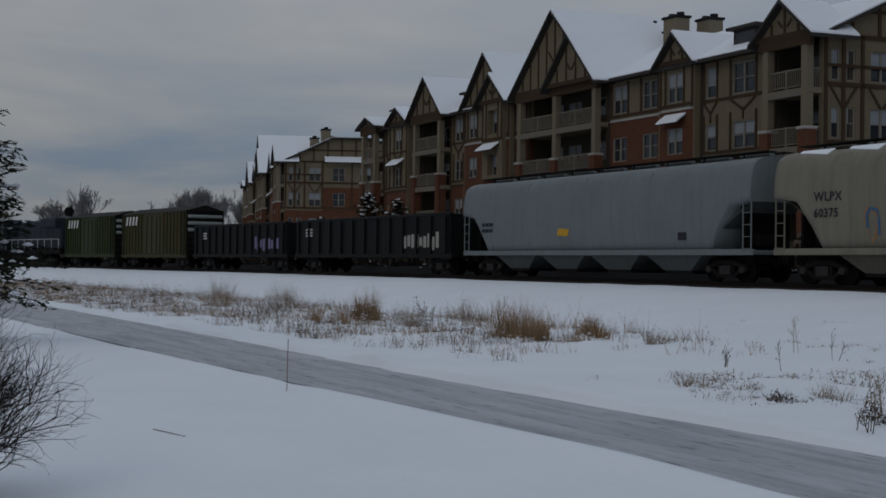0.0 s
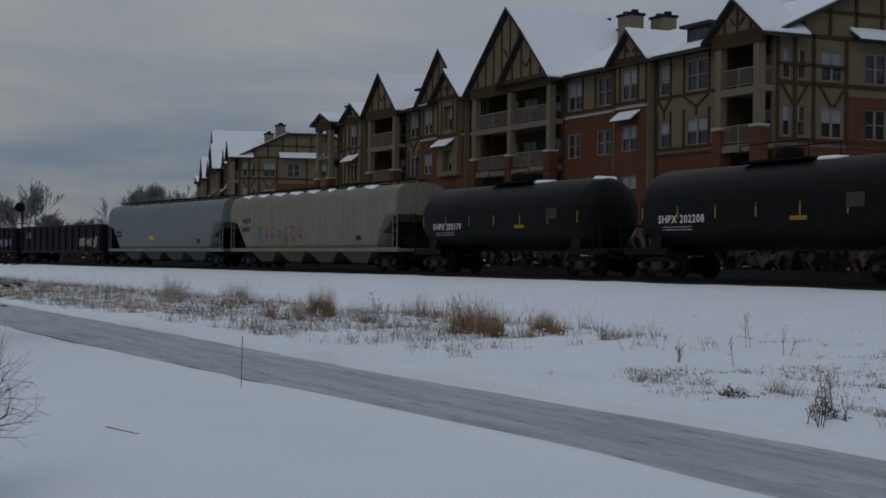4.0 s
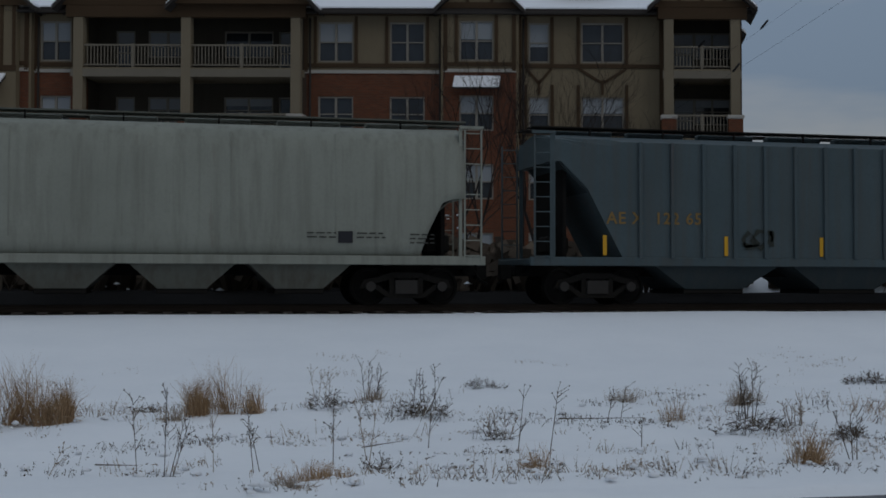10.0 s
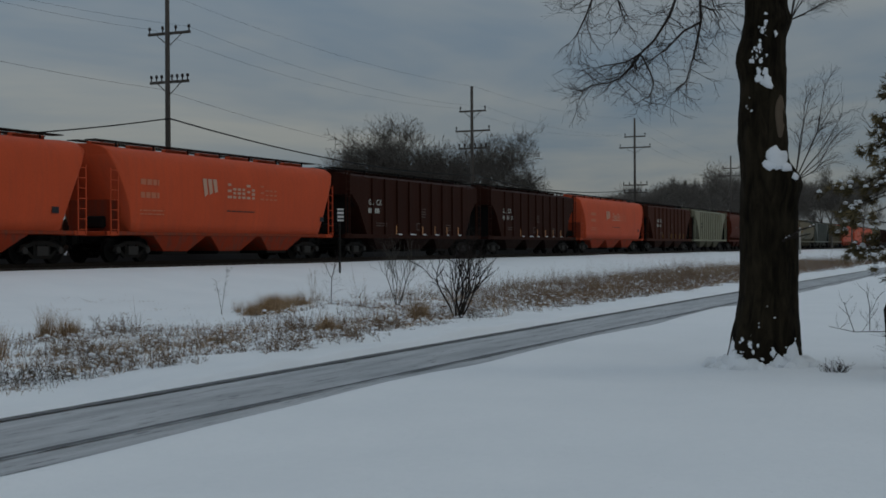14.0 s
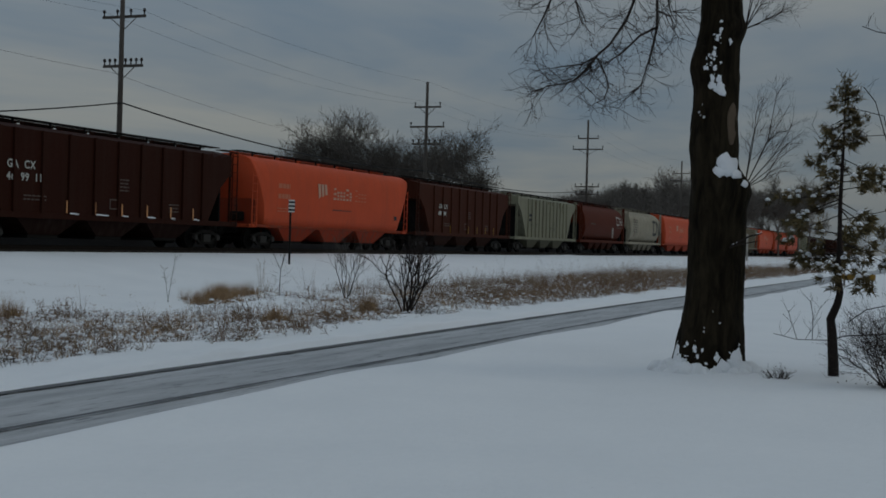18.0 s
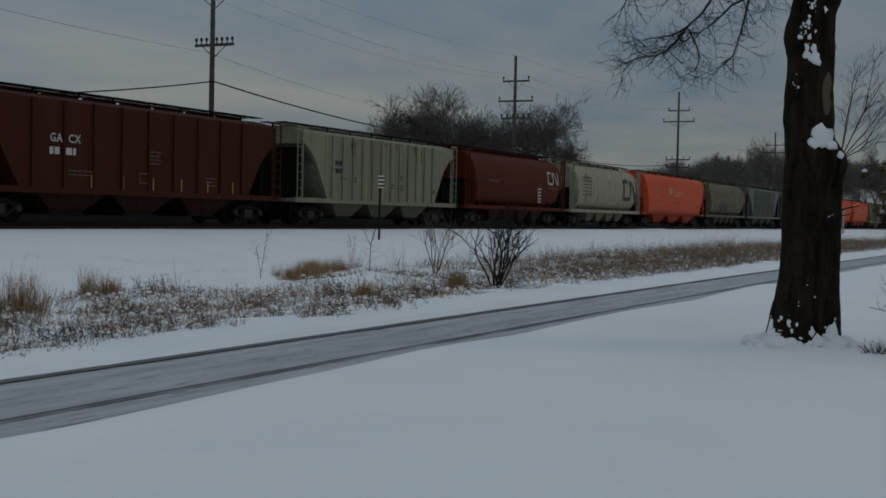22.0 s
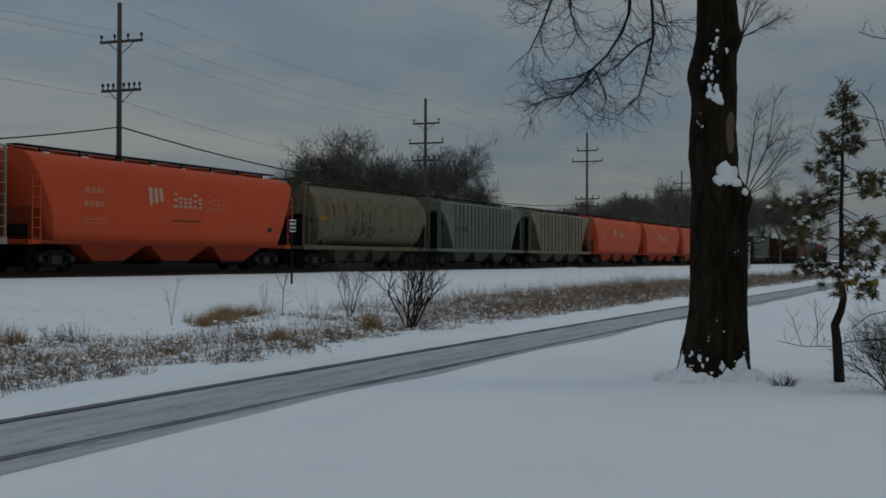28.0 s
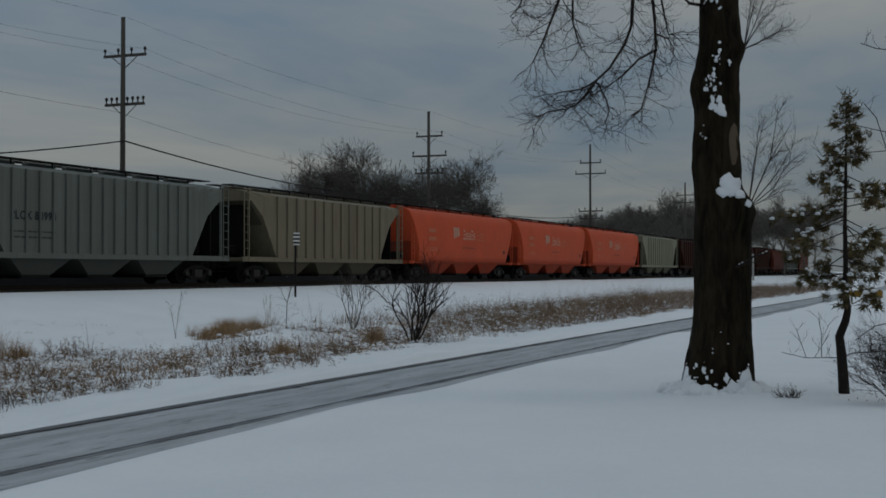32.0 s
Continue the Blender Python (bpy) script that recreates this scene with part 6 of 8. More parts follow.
span(-1.2, (13.5, 13.4, 13.4, 13.25, 15.0, 14.3, 14.0), 0.9)
span(1.2, (13.5, 13.4, 13.4, 13.25, 15.0, 14.3, 14.0), 0.9)
span(-0.2, (15.6, 15.3, 15.1, 15.0, 16.9, 16.0, 16.0), 0.7)
wire([(26.6, 41.4, 5.3), (55.9, 40.9, 8.54), (97.8, 40.9, 7.6), (148, 40.9, 8.4)], 0.75, 0.045, "thick black cable slung between poles")
wire([(26.6, 41.0, 11.9), (37.5, 50.0, 12.5), (70.0, 52.0, 12.3), (130, 60, 12)], 0.5, 0.010)
for i, (z0, z1) in enumerate(((15.9, 8.2), (14.6, 7.2), (13.4, 6.4))):
    w = wire([(26.6, 41.2, z0), (20.5, 66.0 + i, z1)], 0.3, 0.004, "thin service wire with dark markers")
    for t in (0.22, 0.45):
        p = Vector((26.6, 41.2, z0)).lerp(Vector((20.5, 66.0 + i, z1)), t + 0.06 * i)
        part("wire_marker", tube(bmesh.new(), [p + Vector((0.05, -0.2, 0.15 - 0.3 * t)), p - Vector((0.05, -0.2, 0.18))], 0.05, 6), WIRE, w)

# striped marker board on a thin post beside the track
sign = thing("marker_post", "thin dark post with striped marker board in snow", "marker post", at=pose(46.9, 25.7, 0.62, 0, 0, -20))
part("post", tube(bmesh.new(), [(0, 0, -0.2), (0, 0, 2.55)], 0.045, 8), FRAME_STEEL, sign)
sb = part("board", boxed(-0.17, 0.17, -0.07, -0.05, 2.1, 2.62, 0.005), LETTER_WHITE, sign, "white board with dark stripes")
for z in (2.2, 2.36, 2.52):
    part("stripe", boxed(-0.175, 0.175, -0.076, -0.069, z - 0.04, z + 0.04), LETTER_BLACK, sb)
post2 = thing("trackside_post", "grey metal post beside the railway", "post", at=pose(166, 24.5, 0.5))
part("post", tube(bmesh.new(), [(0, 0, 0), (0, 0, 3.4)], 0.12, 8), COPING, post2)
# thin fibre stake at the path's edge
stake = thing("path_stake", "thin reddish marker stake at the path edge", "stake", at=pose(-14.83, 5.55, -0.02))
part("rod", tube(bmesh.new(), [(0, 0, -0.05), (0.03, 0, 0.68)], 0.005, 5), plain("red_fibre", (0.20, 0.09, 0.08), 0.6, 0, 0.2), stake)
# block signal beyond the head of the train
signal = thing("railway_signal", "dark railway signal mast with round target", "signal", at=pose(-150.0, 29.5, 0.6))
part("mast", tube(bmesh.new(), [(0, 0, 0), (0, 0, 7.4)], 0.09, 8), FRAME_STEEL, signal)
part("target", tube(bmesh.new(), [(0.25, -0.3, 6.6), (0.05, -0.28, 6.6)], 0.55, 16), UNDER, signal)
part("platform", boxed(-0.5, 0.5, -0.5, 0.5, 4.7, 4.8), FRAME_STEEL, signal)
part("mast_ladder", tube(bmesh.new(), [(0.3, 0.2, 0), (0.15, 0.1, 6.4)], 0.03, 5), FRAME_STEEL, signal)


# ---- trees, shrubs and dry growth ----
def bark_build(dark, light, scale):
    def build(k):
        v = k.place((1, 1, 0.22))
        ridges = k.noise(v, scale, 6.0, 0.65, 0.6)
        c = k.mix(k.step(ridges, 0.35, 0.68), dark, light)
        c = k.mix(k.math("MULTIPLY", k.step(k.noise(k.place(), 2.0), 0.5, 0.75), 0.4), c, tuple(x * 1.5 for x in light))
        return k.bsdf(c, 0.95, 0, k.bump(ridges, 0.9, 0.05))
    return build


BARK = material("ridged_bark", bark_build((0.005, 0.004, 0.0025), (0.030, 0.023, 0.014), 9.0))
BARK_TWIG = plain("twig_bark", (0.028, 0.022, 0.02), 0.9, 0, 0.4, 9.0)
BARK_PALE = plain("grey_twig_bark", (0.085, 0.075, 0.066), 0.9, 0, 0.4, 9.0)
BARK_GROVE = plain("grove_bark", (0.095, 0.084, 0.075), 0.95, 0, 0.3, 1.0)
# far bark is paled: the haze of distance is put into its colour
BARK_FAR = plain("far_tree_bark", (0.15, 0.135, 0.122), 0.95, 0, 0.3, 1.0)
BARK_HAZE = plain("hazed_far_bark", (0.20, 0.19, 0.19), 0.95, 0, 0.3, 1.0)
BARE_WOOD = plain("bare_wood", (0.12, 0.09, 0.065), 0.85, 0, 0.3, 6.0)


def dry_build(a, b):
    def build(k):
        g = k.make("ShaderNodeNewGeometry")
        c = k.mix(g.outputs["Random Per Island"], a, b)
        return k.bsdf(k.mix(k.math("MULTIPLY", k.noise(k.place(), 5.0), 0.4), c, tuple(x * 0.5 for x in a)), 0.9)
    return build


TAN_GRASS = material("tan_grass", dry_build((0.20, 0.115, 0.058), (0.55, 0.39, 0.245)))
GREY_GRASS = material("grey_stalks", dry_build((0.22, 0.165, 0.12), (0.46, 0.39, 0.32)))
DARK_WEED = material("dark_weeds", dry_build((0.05, 0.04, 0.032), (0.17, 0.135, 0.105)))
BRUSH = material("brown_brush", dry_build((0.075, 0.046, 0.030), (0.35, 0.245, 0.165)))
NEEDLES = material("snowy_needles", dry_build((0.010, 0.014, 0.008), (0.030, 0.034, 0.018)))
YELLOW_NEEDLES = material("browned_needles", dry_build((0.045, 0.043, 0.024), (0.21, 0.155, 0.075)))


def turn_away(d, angle, rng):
    s = d.orthogonal().normalized()
    s.rotate(Matrix.Rotation(rng.uniform(0, math.tau), 3, d))
    return (d * math.cos(angle) + s * math.sin(angle)).normalized()


def grow(m, p, d, length, r, depth, rng, lift=0.15, spread=0.6, kids=3, thin=0.62):
    """A bare branch that forks into finer ones."""
    steps = 3 if depth > 1 else (1 if m.least and depth == 0 else 2)
    pts = [p]
    for i in range(steps):
        d = (d + Vector((rng.uniform(-0.22, 0.22), rng.uniform(-0.22, 0.22), rng.uniform(-0.12, 0.12) + lift * 0.3))).normalized()
        q = pts[-1] + d * (length / steps)
        ra, rb = r * (1 - 0.4 * i / steps), r * (1 - 0.4 * (i + 1) / steps)
        m.bar(pts[-1], q, ra, rb, 5 if r > 0.06 else 3)
        pts.append(q)
        if depth > 0 and i >= (1 if depth > 2 else 0):
            for k in range(kids if i == steps - 1 else max(1, kids - 1)):
                c = turn_away(d, rng.uniform(0.35, 1.0) * spread + 0.15, rng)
                c.z += lift
                grow(m, q, c.normalized(), length * rng.uniform(0.5, 0.78), r * thin * rng.uniform(0.6, 1.0), depth - 1, rng, lift, spread, kids, thin)


def bare_tree(x, y, z, height, seed, label, mat, depth=4, trunk=0.2, spread=0.6, stems=1, group="", kids=3, fine=0.0):
    rng = random.Random(seed)
    t = thing("bare_tree", label, "tree", group, at=pose(x, y, z))
    trunk_m, crown = Mesher(), Mesher()
    crown.least = fine
    for s in range(stems):
        a = rng.uniform(0, math.tau)
        d = Vector((math.cos(a) * 0.25 * (stems > 1), math.sin(a) * 0.25 * (stems > 1), 1)).normalized()
        h0 = height * rng.uniform(0.26, 0.36)
        p, r = Vector((0, 0, -0.1)), trunk
        for i in range(4):
            d2 = (d + Vector((rng.uniform(-0.08, 0.08), rng.uniform(-0.08, 0.08), 0))).normalized()
            q = p + d2 * h0 / 4
            trunk_m.bar(p, q, r, r * 0.9, 8)
            p, r = q, r * 0.9
            if i > 1:
                c = turn_away(d, 0.8, rng)
                grow(crown, q, c, height * 0.22, r * 0.45, depth - 1, rng, 0.2, spread, kids)
        for k in range(4):
            grow(crown, p, turn_away(d, rng.uniform(0.1, 0.55), rng), height * rng.uniform(0.24, 0.34), r * 0.7, depth, rng, 0.18, spread, kids)
    trunk_m.part("trunk", mat, t, smooth=True)
    crown.part("crown", mat, t)
    return t


FAR_GROUP = "far bare trees beyond the track"
# grove beyond the track
for i, (az, dist, top) in enumerate(((-59.6, 150, 6.5), (-60.9, 134, 8.6), (-61.8, 128, 10.2), (-62.9, 131, 11.6), (-63.9, 127, 12.6), (-64.9, 133, 10.4), (-66.0, 128, 11.0), (-67.1, 132, 10.6), (-68.2, 128, 11.2), (-69.2, 134, 9.4), (-65.4, 145, 11.5), (-63.2, 144, 12.0), (-67.6, 146, 11.0), (-70.2, 140, 6.2), (-71.2, 150, 5.4))):
    a = radians(-az)
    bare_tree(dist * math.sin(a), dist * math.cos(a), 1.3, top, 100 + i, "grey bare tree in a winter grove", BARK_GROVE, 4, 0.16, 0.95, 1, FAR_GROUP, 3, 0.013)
for i in range(30):
    a, dist = radians(72.0 + i * 0.42), 225 + (i * 37 % 50)
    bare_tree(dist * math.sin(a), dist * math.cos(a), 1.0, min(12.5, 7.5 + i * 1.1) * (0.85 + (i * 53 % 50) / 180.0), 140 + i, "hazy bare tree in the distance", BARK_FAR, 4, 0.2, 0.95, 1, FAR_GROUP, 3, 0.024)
for i in range(20):
    a, dist = radians(-82.0 + i * 0.62), 215 + (i * 29 % 40)
    tall = 12.5 if i in (4, 5, 6) else 14.5 - (i * 31 % 30) / 8.0 if i > 11 else 7.0
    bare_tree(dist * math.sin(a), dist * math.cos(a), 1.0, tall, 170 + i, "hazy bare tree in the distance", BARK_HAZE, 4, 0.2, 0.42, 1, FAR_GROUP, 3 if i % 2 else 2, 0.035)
for i, (x, y, h) in enumerate(((11.2, 45.0, 8.6), (14.6, 45.6, 9.6), (17.4, 45.2, 7.4), (-33, 44.6, 6.5), (-70, 44.4, 6.0))):
    bare_tree(x, y, 1.4, h, 200 + i, "slender bare tree in front of the apartments", BARK_TWIG, 4, 0.09, 0.5, 2, "young trees at the apartments", 2)


def brush_bank(x0, x1, n, seed, label, height=(0.8, 2.0), offset=(3.6, 9.0)):
    """Low dark scrub, ballast weeds and snowy twigs beyond the track."""
    rng = random.Random(seed)
    m, s = Mesher(), Mesher()
    for i in range(n):
        x = rng.uniform(x0, x1)
        y = track_y(x) + rng.uniform(*offset)
        z = 1.15
        h = rng.uniform(*height)
        for k in range(7):
            a = rng.uniform(0, math.tau)
            q = Vector((x + math.cos(a) * h * 0.5, y + math.sin(a) * h * 0.5, z + h * rng.uniform(0.5, 1.0)))
            m.bar((x + rng.uniform(-0.3, 0.3), y, z - 0.1), q, 0.02, 0.008)
            w = Vector((rng.uniform(-0.2, 0.2), 0.1, rng.uniform(0.1, 0.3)))
            m.face(q - w, q + Vector((w.z, 0, -w.x)), q + w, q + Vector((-w.z, 0, w.x)))
            m.face(Vector((x + math.cos(a) * h * 0.3, y, z)), q + Vector((0.2, 0, 0)), q - Vector((0.2, 0, 0)))
        for k in range(3):
            if rng.random() < 0.6:
                s.lump((x + rng.uniform(-0.5, 0.5), y - 0.3, z + h * rng.uniform(0.0, 0.6)), rng.uniform(0.05, 0.17), rng, 0.5)
    b = tagged(m.part("scrub_bank", DARK_WEED), label, "scrub", kind="stuff")
    tagged(s.part("scrub_snow", SNOW_PLAIN), "snow caught on low scrub beyond the track", "snow", kind="stuff")
    return b


brush_bank(-170, -40, 700, 1, "dark scrub along the far side of the railway")
brush_bank(-40, 60, 900, 2, "dark scrub beyond the railway near the apartments")
brush_bank(60, 330, 1300, 3, "dark scrub along the far side of the track")
# dark cinder bank beyond the track in the west, ploughed snow bank in the east
for name_, s0, s1, n, prof, mat, lab in (("cinder_bank", -400, 400, 200, ((2.2, -0.30), (3.2, 0.12), (5.5, 0.22), (8.2, 0.30), (8.6, 0.0)), BALLAST, "dark cinder and ballast bank beyond the track"), ("snow_bank", 12, 62, 90, ((3.9, 0.0), (4.3, 0.30), (5.2, 0.75), (6.6, 0.80), (8.9, 0.1)), SNOW, "ploughed snow bank beyond the track")):
    bm = bmesh.new()
    strip = []
    for d in axis([(s0, s1, n)]):
        m4 = on_track(d, 1.28 - 0.06 * min(1.0, max(0.0, (d - 6) / 14)))
        strip.append([bm.verts.new(m4 @ Vector((0, o, z + (0.06 if mat is BALLAST else 0.22) * noise.noise((d * 0.6, o, 4))))) for o, z in prof])
    for a, b in zip(strip, strip[1:]):
        for i in range(4):
            bm.faces.new((a[i], b[i], b[i + 1], a[i + 1])).smooth = mat is SNOW
    tagged(part(name_, bm, mat), lab, "ground", kind="structure")


def conifer(x, y, z, height, radius, seed, label, needles, bare=0.12, density=1.0, snow=0.5, droop=0.35, blade=0.16):
    rng = random.Random(seed)
    t = thing("conifer_tree", label, "tree", at=pose(x, y, z))
    wood, green, white = Mesher(), Mesher(), Mesher()
    p = Vector((0, 0, -0.1))
    for i in range(10):
        q = Vector((rng.uniform(-0.01, 0.01) * height, rng.uniform(-0.01, 0.01) * height, height * (i + 1) / 10))
        wood.bar(p, q, 0.018 * height * (1.05 - i / 10) + 0.01, 0.018 * height * (1.0 - (i + 1) / 10.5) + 0.006, 7)
        p = q
    n = int(46 * density)
    for i in range(n):
        f = bare + (1 - bare) * (i + rng.random()) / n
        rad = radius * (1 - f) ** 0.8 * rng.uniform(0.55, 1.1) + 0.06 * height * 0.3
        a = i * 2.4 + rng.uniform(-0.4, 0.4)
        o = Vector((0, 0, height * f))
        tip = o + Vector((math.cos(a) * rad, math.sin(a) * rad, -droop * rad * (1 - f) + 0.25 * rad * f))
        wood.bar(o, tip, 0.006 * height * (1 - f) + 0.004, 0.004, 4)
        for k in range(int(34 * density ** 0.5)):
            u = rng.uniform(0.15, 1.0)
            c = o.lerp(tip, u) + Vector((rng.uniform(-1, 1), rng.uniform(-1, 1), rng.uniform(-0.8, 0.4))) * blade * 0.9
            d = Vector((math.cos(a + rng.uniform(-1, 1)), math.sin(a + rng.uniform(-1, 1)), rng.uniform(-0.6, 0.3))).normalized() * blade * rng.uniform(0.5, 1.2)
            w = d.cross(Vector((rng.uniform(-1, 1), rng.uniform(-1, 1), 1))).normalized() * blade * 0.16
            green.face(c - d * 0.5 - w, c - d * 0.5 + w, c + d * 0.5)
            if k % 3 == 0:
                green.face(c - w * 2, c + w * 2, c + d * 0.8)
        if rng.random() < snow:
            for k in range(3):
                c = o.lerp(tip, rng.uniform(0.3, 0.95)) + Vector((0, 0, blade * 0.25))
                white.lump(c, blade * rng.uniform(0.35, 0.8), rng, 0.45)
    wood.part("trunk", BARK_TWIG, t, smooth=True)
    green.part("crown", needles, t)
    white.part("snow_load", SNOW_PLAIN, t, "snow resting on the boughs")
    return t


conifer(-25.9, 2.85, -0.05, 5.6, 2.7, 11, "dark snow-laden conifer at the lawn edge", NEEDLES, 0.2, 3.4, 1.0, 0.3, 0.17)
conifer(-91.0, 40.6, 1.3, 5.8, 3.4, 12, "snowy dark spruce before the apartments", NEEDLES, 0.05, 1.7, 1.0, 0.25, 0.26)
conifer(-87.4, 41.5, 1.3, 5.2, 3.0, 13, "snowy dark spruce before the apartments", NEEDLES, 0.05, 1.3, 0.9, 0.25, 0.3)
conifer(-103.0, 41.5, 1.3, 4.2, 1.6, 14, "small snowy spruce before the apartments", NEEDLES, 0.05, 1.2, 0.9, 0.25, 0.3)

# the old lawn tree: leaning trunk with knots, hanging boughs, side shoots and snow in its bark
OLD = Vector((17.25, 3.03, 0.0))
SIGHT = Vector((0.985, 0.173, 0.0))
RIGHT = Vector((0.173, -0.985, 0.0))
REACH = 17.5


def beside(px, py, depth=0.0, reach=REACH, origin=1268.0):
    """A place in the upright plane through the old tree, from how far right and how high it stands."""
    k = (reach + depth) / 2250.0
    return RIGHT * ((px - origin) * k) + SIGHT * depth + Vector((0, 0, 1.6 + (481.0 - py) * k))


old_tree = thing("old_tree", "old dark lawn tree with knotted bark and snow patches", "tree", at=Matrix.Translation(OLD))
OUTLINE = [(712, 1194, 1335), (672, 1206, 1333), (640, 1214, 1331), (600, 1222, 1328), (568, 1227, 1326), (520, 1230, 1327), (460, 1230, 1326), (410, 1231, 1327), (380, 1232, 1334), (362, 1233, 1330), (335, 1231, 1312), (300, 1227, 1312), (250, 1229, 1308), (200, 1231, 1309), (165, 1223, 1308), (150, 1225, 1308), (125, 1233, 1309), (95, 1239, 1319), (75, 1240, 1311), (30, 1241, 1308), (-40, 1243, 1305), (-200, 1246, 1300), (-420, 1250, 1296)]
rings = []
for j in range(150):
    # deep upright furrows and a ragged outline
    py = OUTLINE[0][0] + (OUTLINE[-1][0] - OUTLINE[0][0]) * (j / 149) ** 1.15
    l = float(np.interp(-py, [-o[0] for o in OUTLINE], [o[1] for o in OUTLINE]))
    r = float(np.interp(-py, [-o[0] for o in OUTLINE], [o[2] for o in OUTLINE]))
    c = beside((l + r) / 2, py)
    rad = (r - l) / 2 * REACH / 2250.0
    ring = []
    for i in range(56):
        a = i * math.tau / 56
        f = noise.noise((math.cos(a) * 4.2, math.sin(a) * 4.2, c.z * 0.9)) * 0.05 + noise.noise((math.cos(a) * 13, math.sin(a) * 13, c.z * 3.2)) * 0.045 + noise.noise((math.cos(a) * 24, math.sin(a) * 24, c.z * 9.0)) * 0.02
        w = rad * (1 + f)
        ring.append(c + RIGHT * math.cos(a) * w + SIGHT * math.sin(a) * w)
    rings.append(ring)
part("trunk", loft(bmesh.new(), rings, True, True), BARK, old_tree)
rng = random.Random(4)
snowy, scar = Mesher(), Mesher()


def bark_patch(m, px, py, w, h, rng, rise=0.03, ragged=0.35, n=11):
    """An irregular flake lying on the curved bark, thickest in its middle."""
    def on_bark(u, v, out):
        l = float(np.interp(-v, [-o[0] for o in OUTLINE], [o[1] for o in OUTLINE]))
        r = float(np.interp(-v, [-o[0] for o in OUTLINE], [o[2] for o in OUTLINE]))
        q = max(-0.96, min(0.96, (u - (l + r) / 2) / ((r - l) / 2)))
        rad = (r - l) / 2 * REACH / 2250.0
        return beside((l + r) / 2 + q * (r - l) / 2, v) - SIGHT * (rad * math.sqrt(1 - q * q) + out)
    k = len(m.v)
    edge = [rng.uniform(1 - ragged, 1 + ragged) for i in range(n)]
    for q, out in ((1.0, -0.03), (0.85, rise * 0.6), (0.45, rise)):
        for i in range(n):
            a = i * math.tau / n
            m.v.append(tuple(on_bark(px + math.cos(a) * w * q * edge[i], py + math.sin(a) * h * q * edge[i], out * rng.uniform(0.7, 1.2))))
    m.v.append(tuple(on_bark(px, py, rise)))
    for j in range(2):
        for i in range(n):
            e = (i + 1) % n
            m.f.append((k + j * n + i, k + j * n + e, k + j * n + n + e, k + j * n + n + i))
    for i in range(n):
        m.f.append((k + 2 * n + i, k + 2 * n + (i + 1) % n, k + 3 * n))


for cx, cy, n, spread_x, spread_y, size in ((1266, 112, 12, 18, 16, 3.0), (1262, 160, 22, 12, 20, 3.2), (1270, 200, 14, 12, 10, 5.0), (1252, 645, 8, 24, 30, 2.8), (1268, 600, 4, 20, 25, 2.2), (1245, 250, 4, 12, 25, 2.0), (1310, 660, 5, 12, 20, 3.0), (1225, 672, 7, 10, 14, 3.5), (1262, 20, 10, 16, 20, 3.5)):
    for i in range(n):
        s_ = size * rng.uniform(0.35, 1.2)
        bark_patch(snowy, rng.gauss(cx, spread_x * 0.6), rng.gauss(cy, spread_y * 0.6), s_, s_ * rng.uniform(0.7, 1.8), rng, 0.012, 0.4, 7)
bark_patch(snowy, 1276, 206, 13, 11, rng, 0.04, 0.4, 13)
bark_patch(snowy, 1293, 336, 22, 22, rng, 0.07, 0.25, 15)
bark_patch(snowy, 1282, 345, 13, 10, rng, 0.06, 0.3, 11)
bark_patch(snowy, 1306, 350, 12, 10, rng, 0.06, 0.3, 11)
bark_patch(snowy, 1322, 364, 6, 8, rng, 0.03, 0.3, 9)
for px, py, w, h in ((1214, 676, 15, 34), (1234, 694, 16, 20), (1288, 692, 26, 24), (1318, 684, 14, 36), (1302, 690, 20, 26), (1207, 690, 12, 22), (1262, 704, 14, 9), (1246, 648, 4, 7), (1284, 660, 5, 8)):
    bark_patch(snowy, px, py, w, h, rng, 0.03, 0.4, 13)
tagged(snowy.part("bark_snow", SNOW_PLAIN, old_tree, "snow stuck in the bark", smooth=True), kind="stuff")
bark_patch(scar, 1298, 262, 9, 42, rng, 0.012, 0.12, 16)
scar.part("bare_wood_scar", BARE_WOOD, old_tree, "pale wood where bark is gone", smooth=True)
drift = Mesher()
for i in range(46):
    a = rng.uniform(math.pi * 1.0, math.pi * 2.05)
    e = rng.uniform(0.50, 0.70)
    drift.blob(beside(1266, 700) + RIGHT * math.cos(a) * e + SIGHT * math.sin(a) * e + Vector((0, 0, 0.10 - 0.25 * (e - 0.5))), rng.uniform(0.16, 0.28) * (1.2 - e), rng, rng.uniform(0.5, 1.1))
for lo, hi, n in ((1200, 1232, 16), (1278, 1332, 26)):
    # snow blown up against the flare
    for i in range(n):
        px, q = rng.uniform(lo, hi), rng.random() ** 1.6
        py = 708 - 44 * q
        e = max(-0.97, min(0.97, (px - 1268) / 64))
        drift.blob(beside(px, py) - SIGHT * (0.49 * math.sqrt(1 - e * e) + 0.05 * (1 - q)), 0.085 - 0.05 * q, rng, rng.uniform(0.7, 1.2))
drift.part("root_snow", SNOW, old_tree, "snow drifted round the root flare", smooth=True)


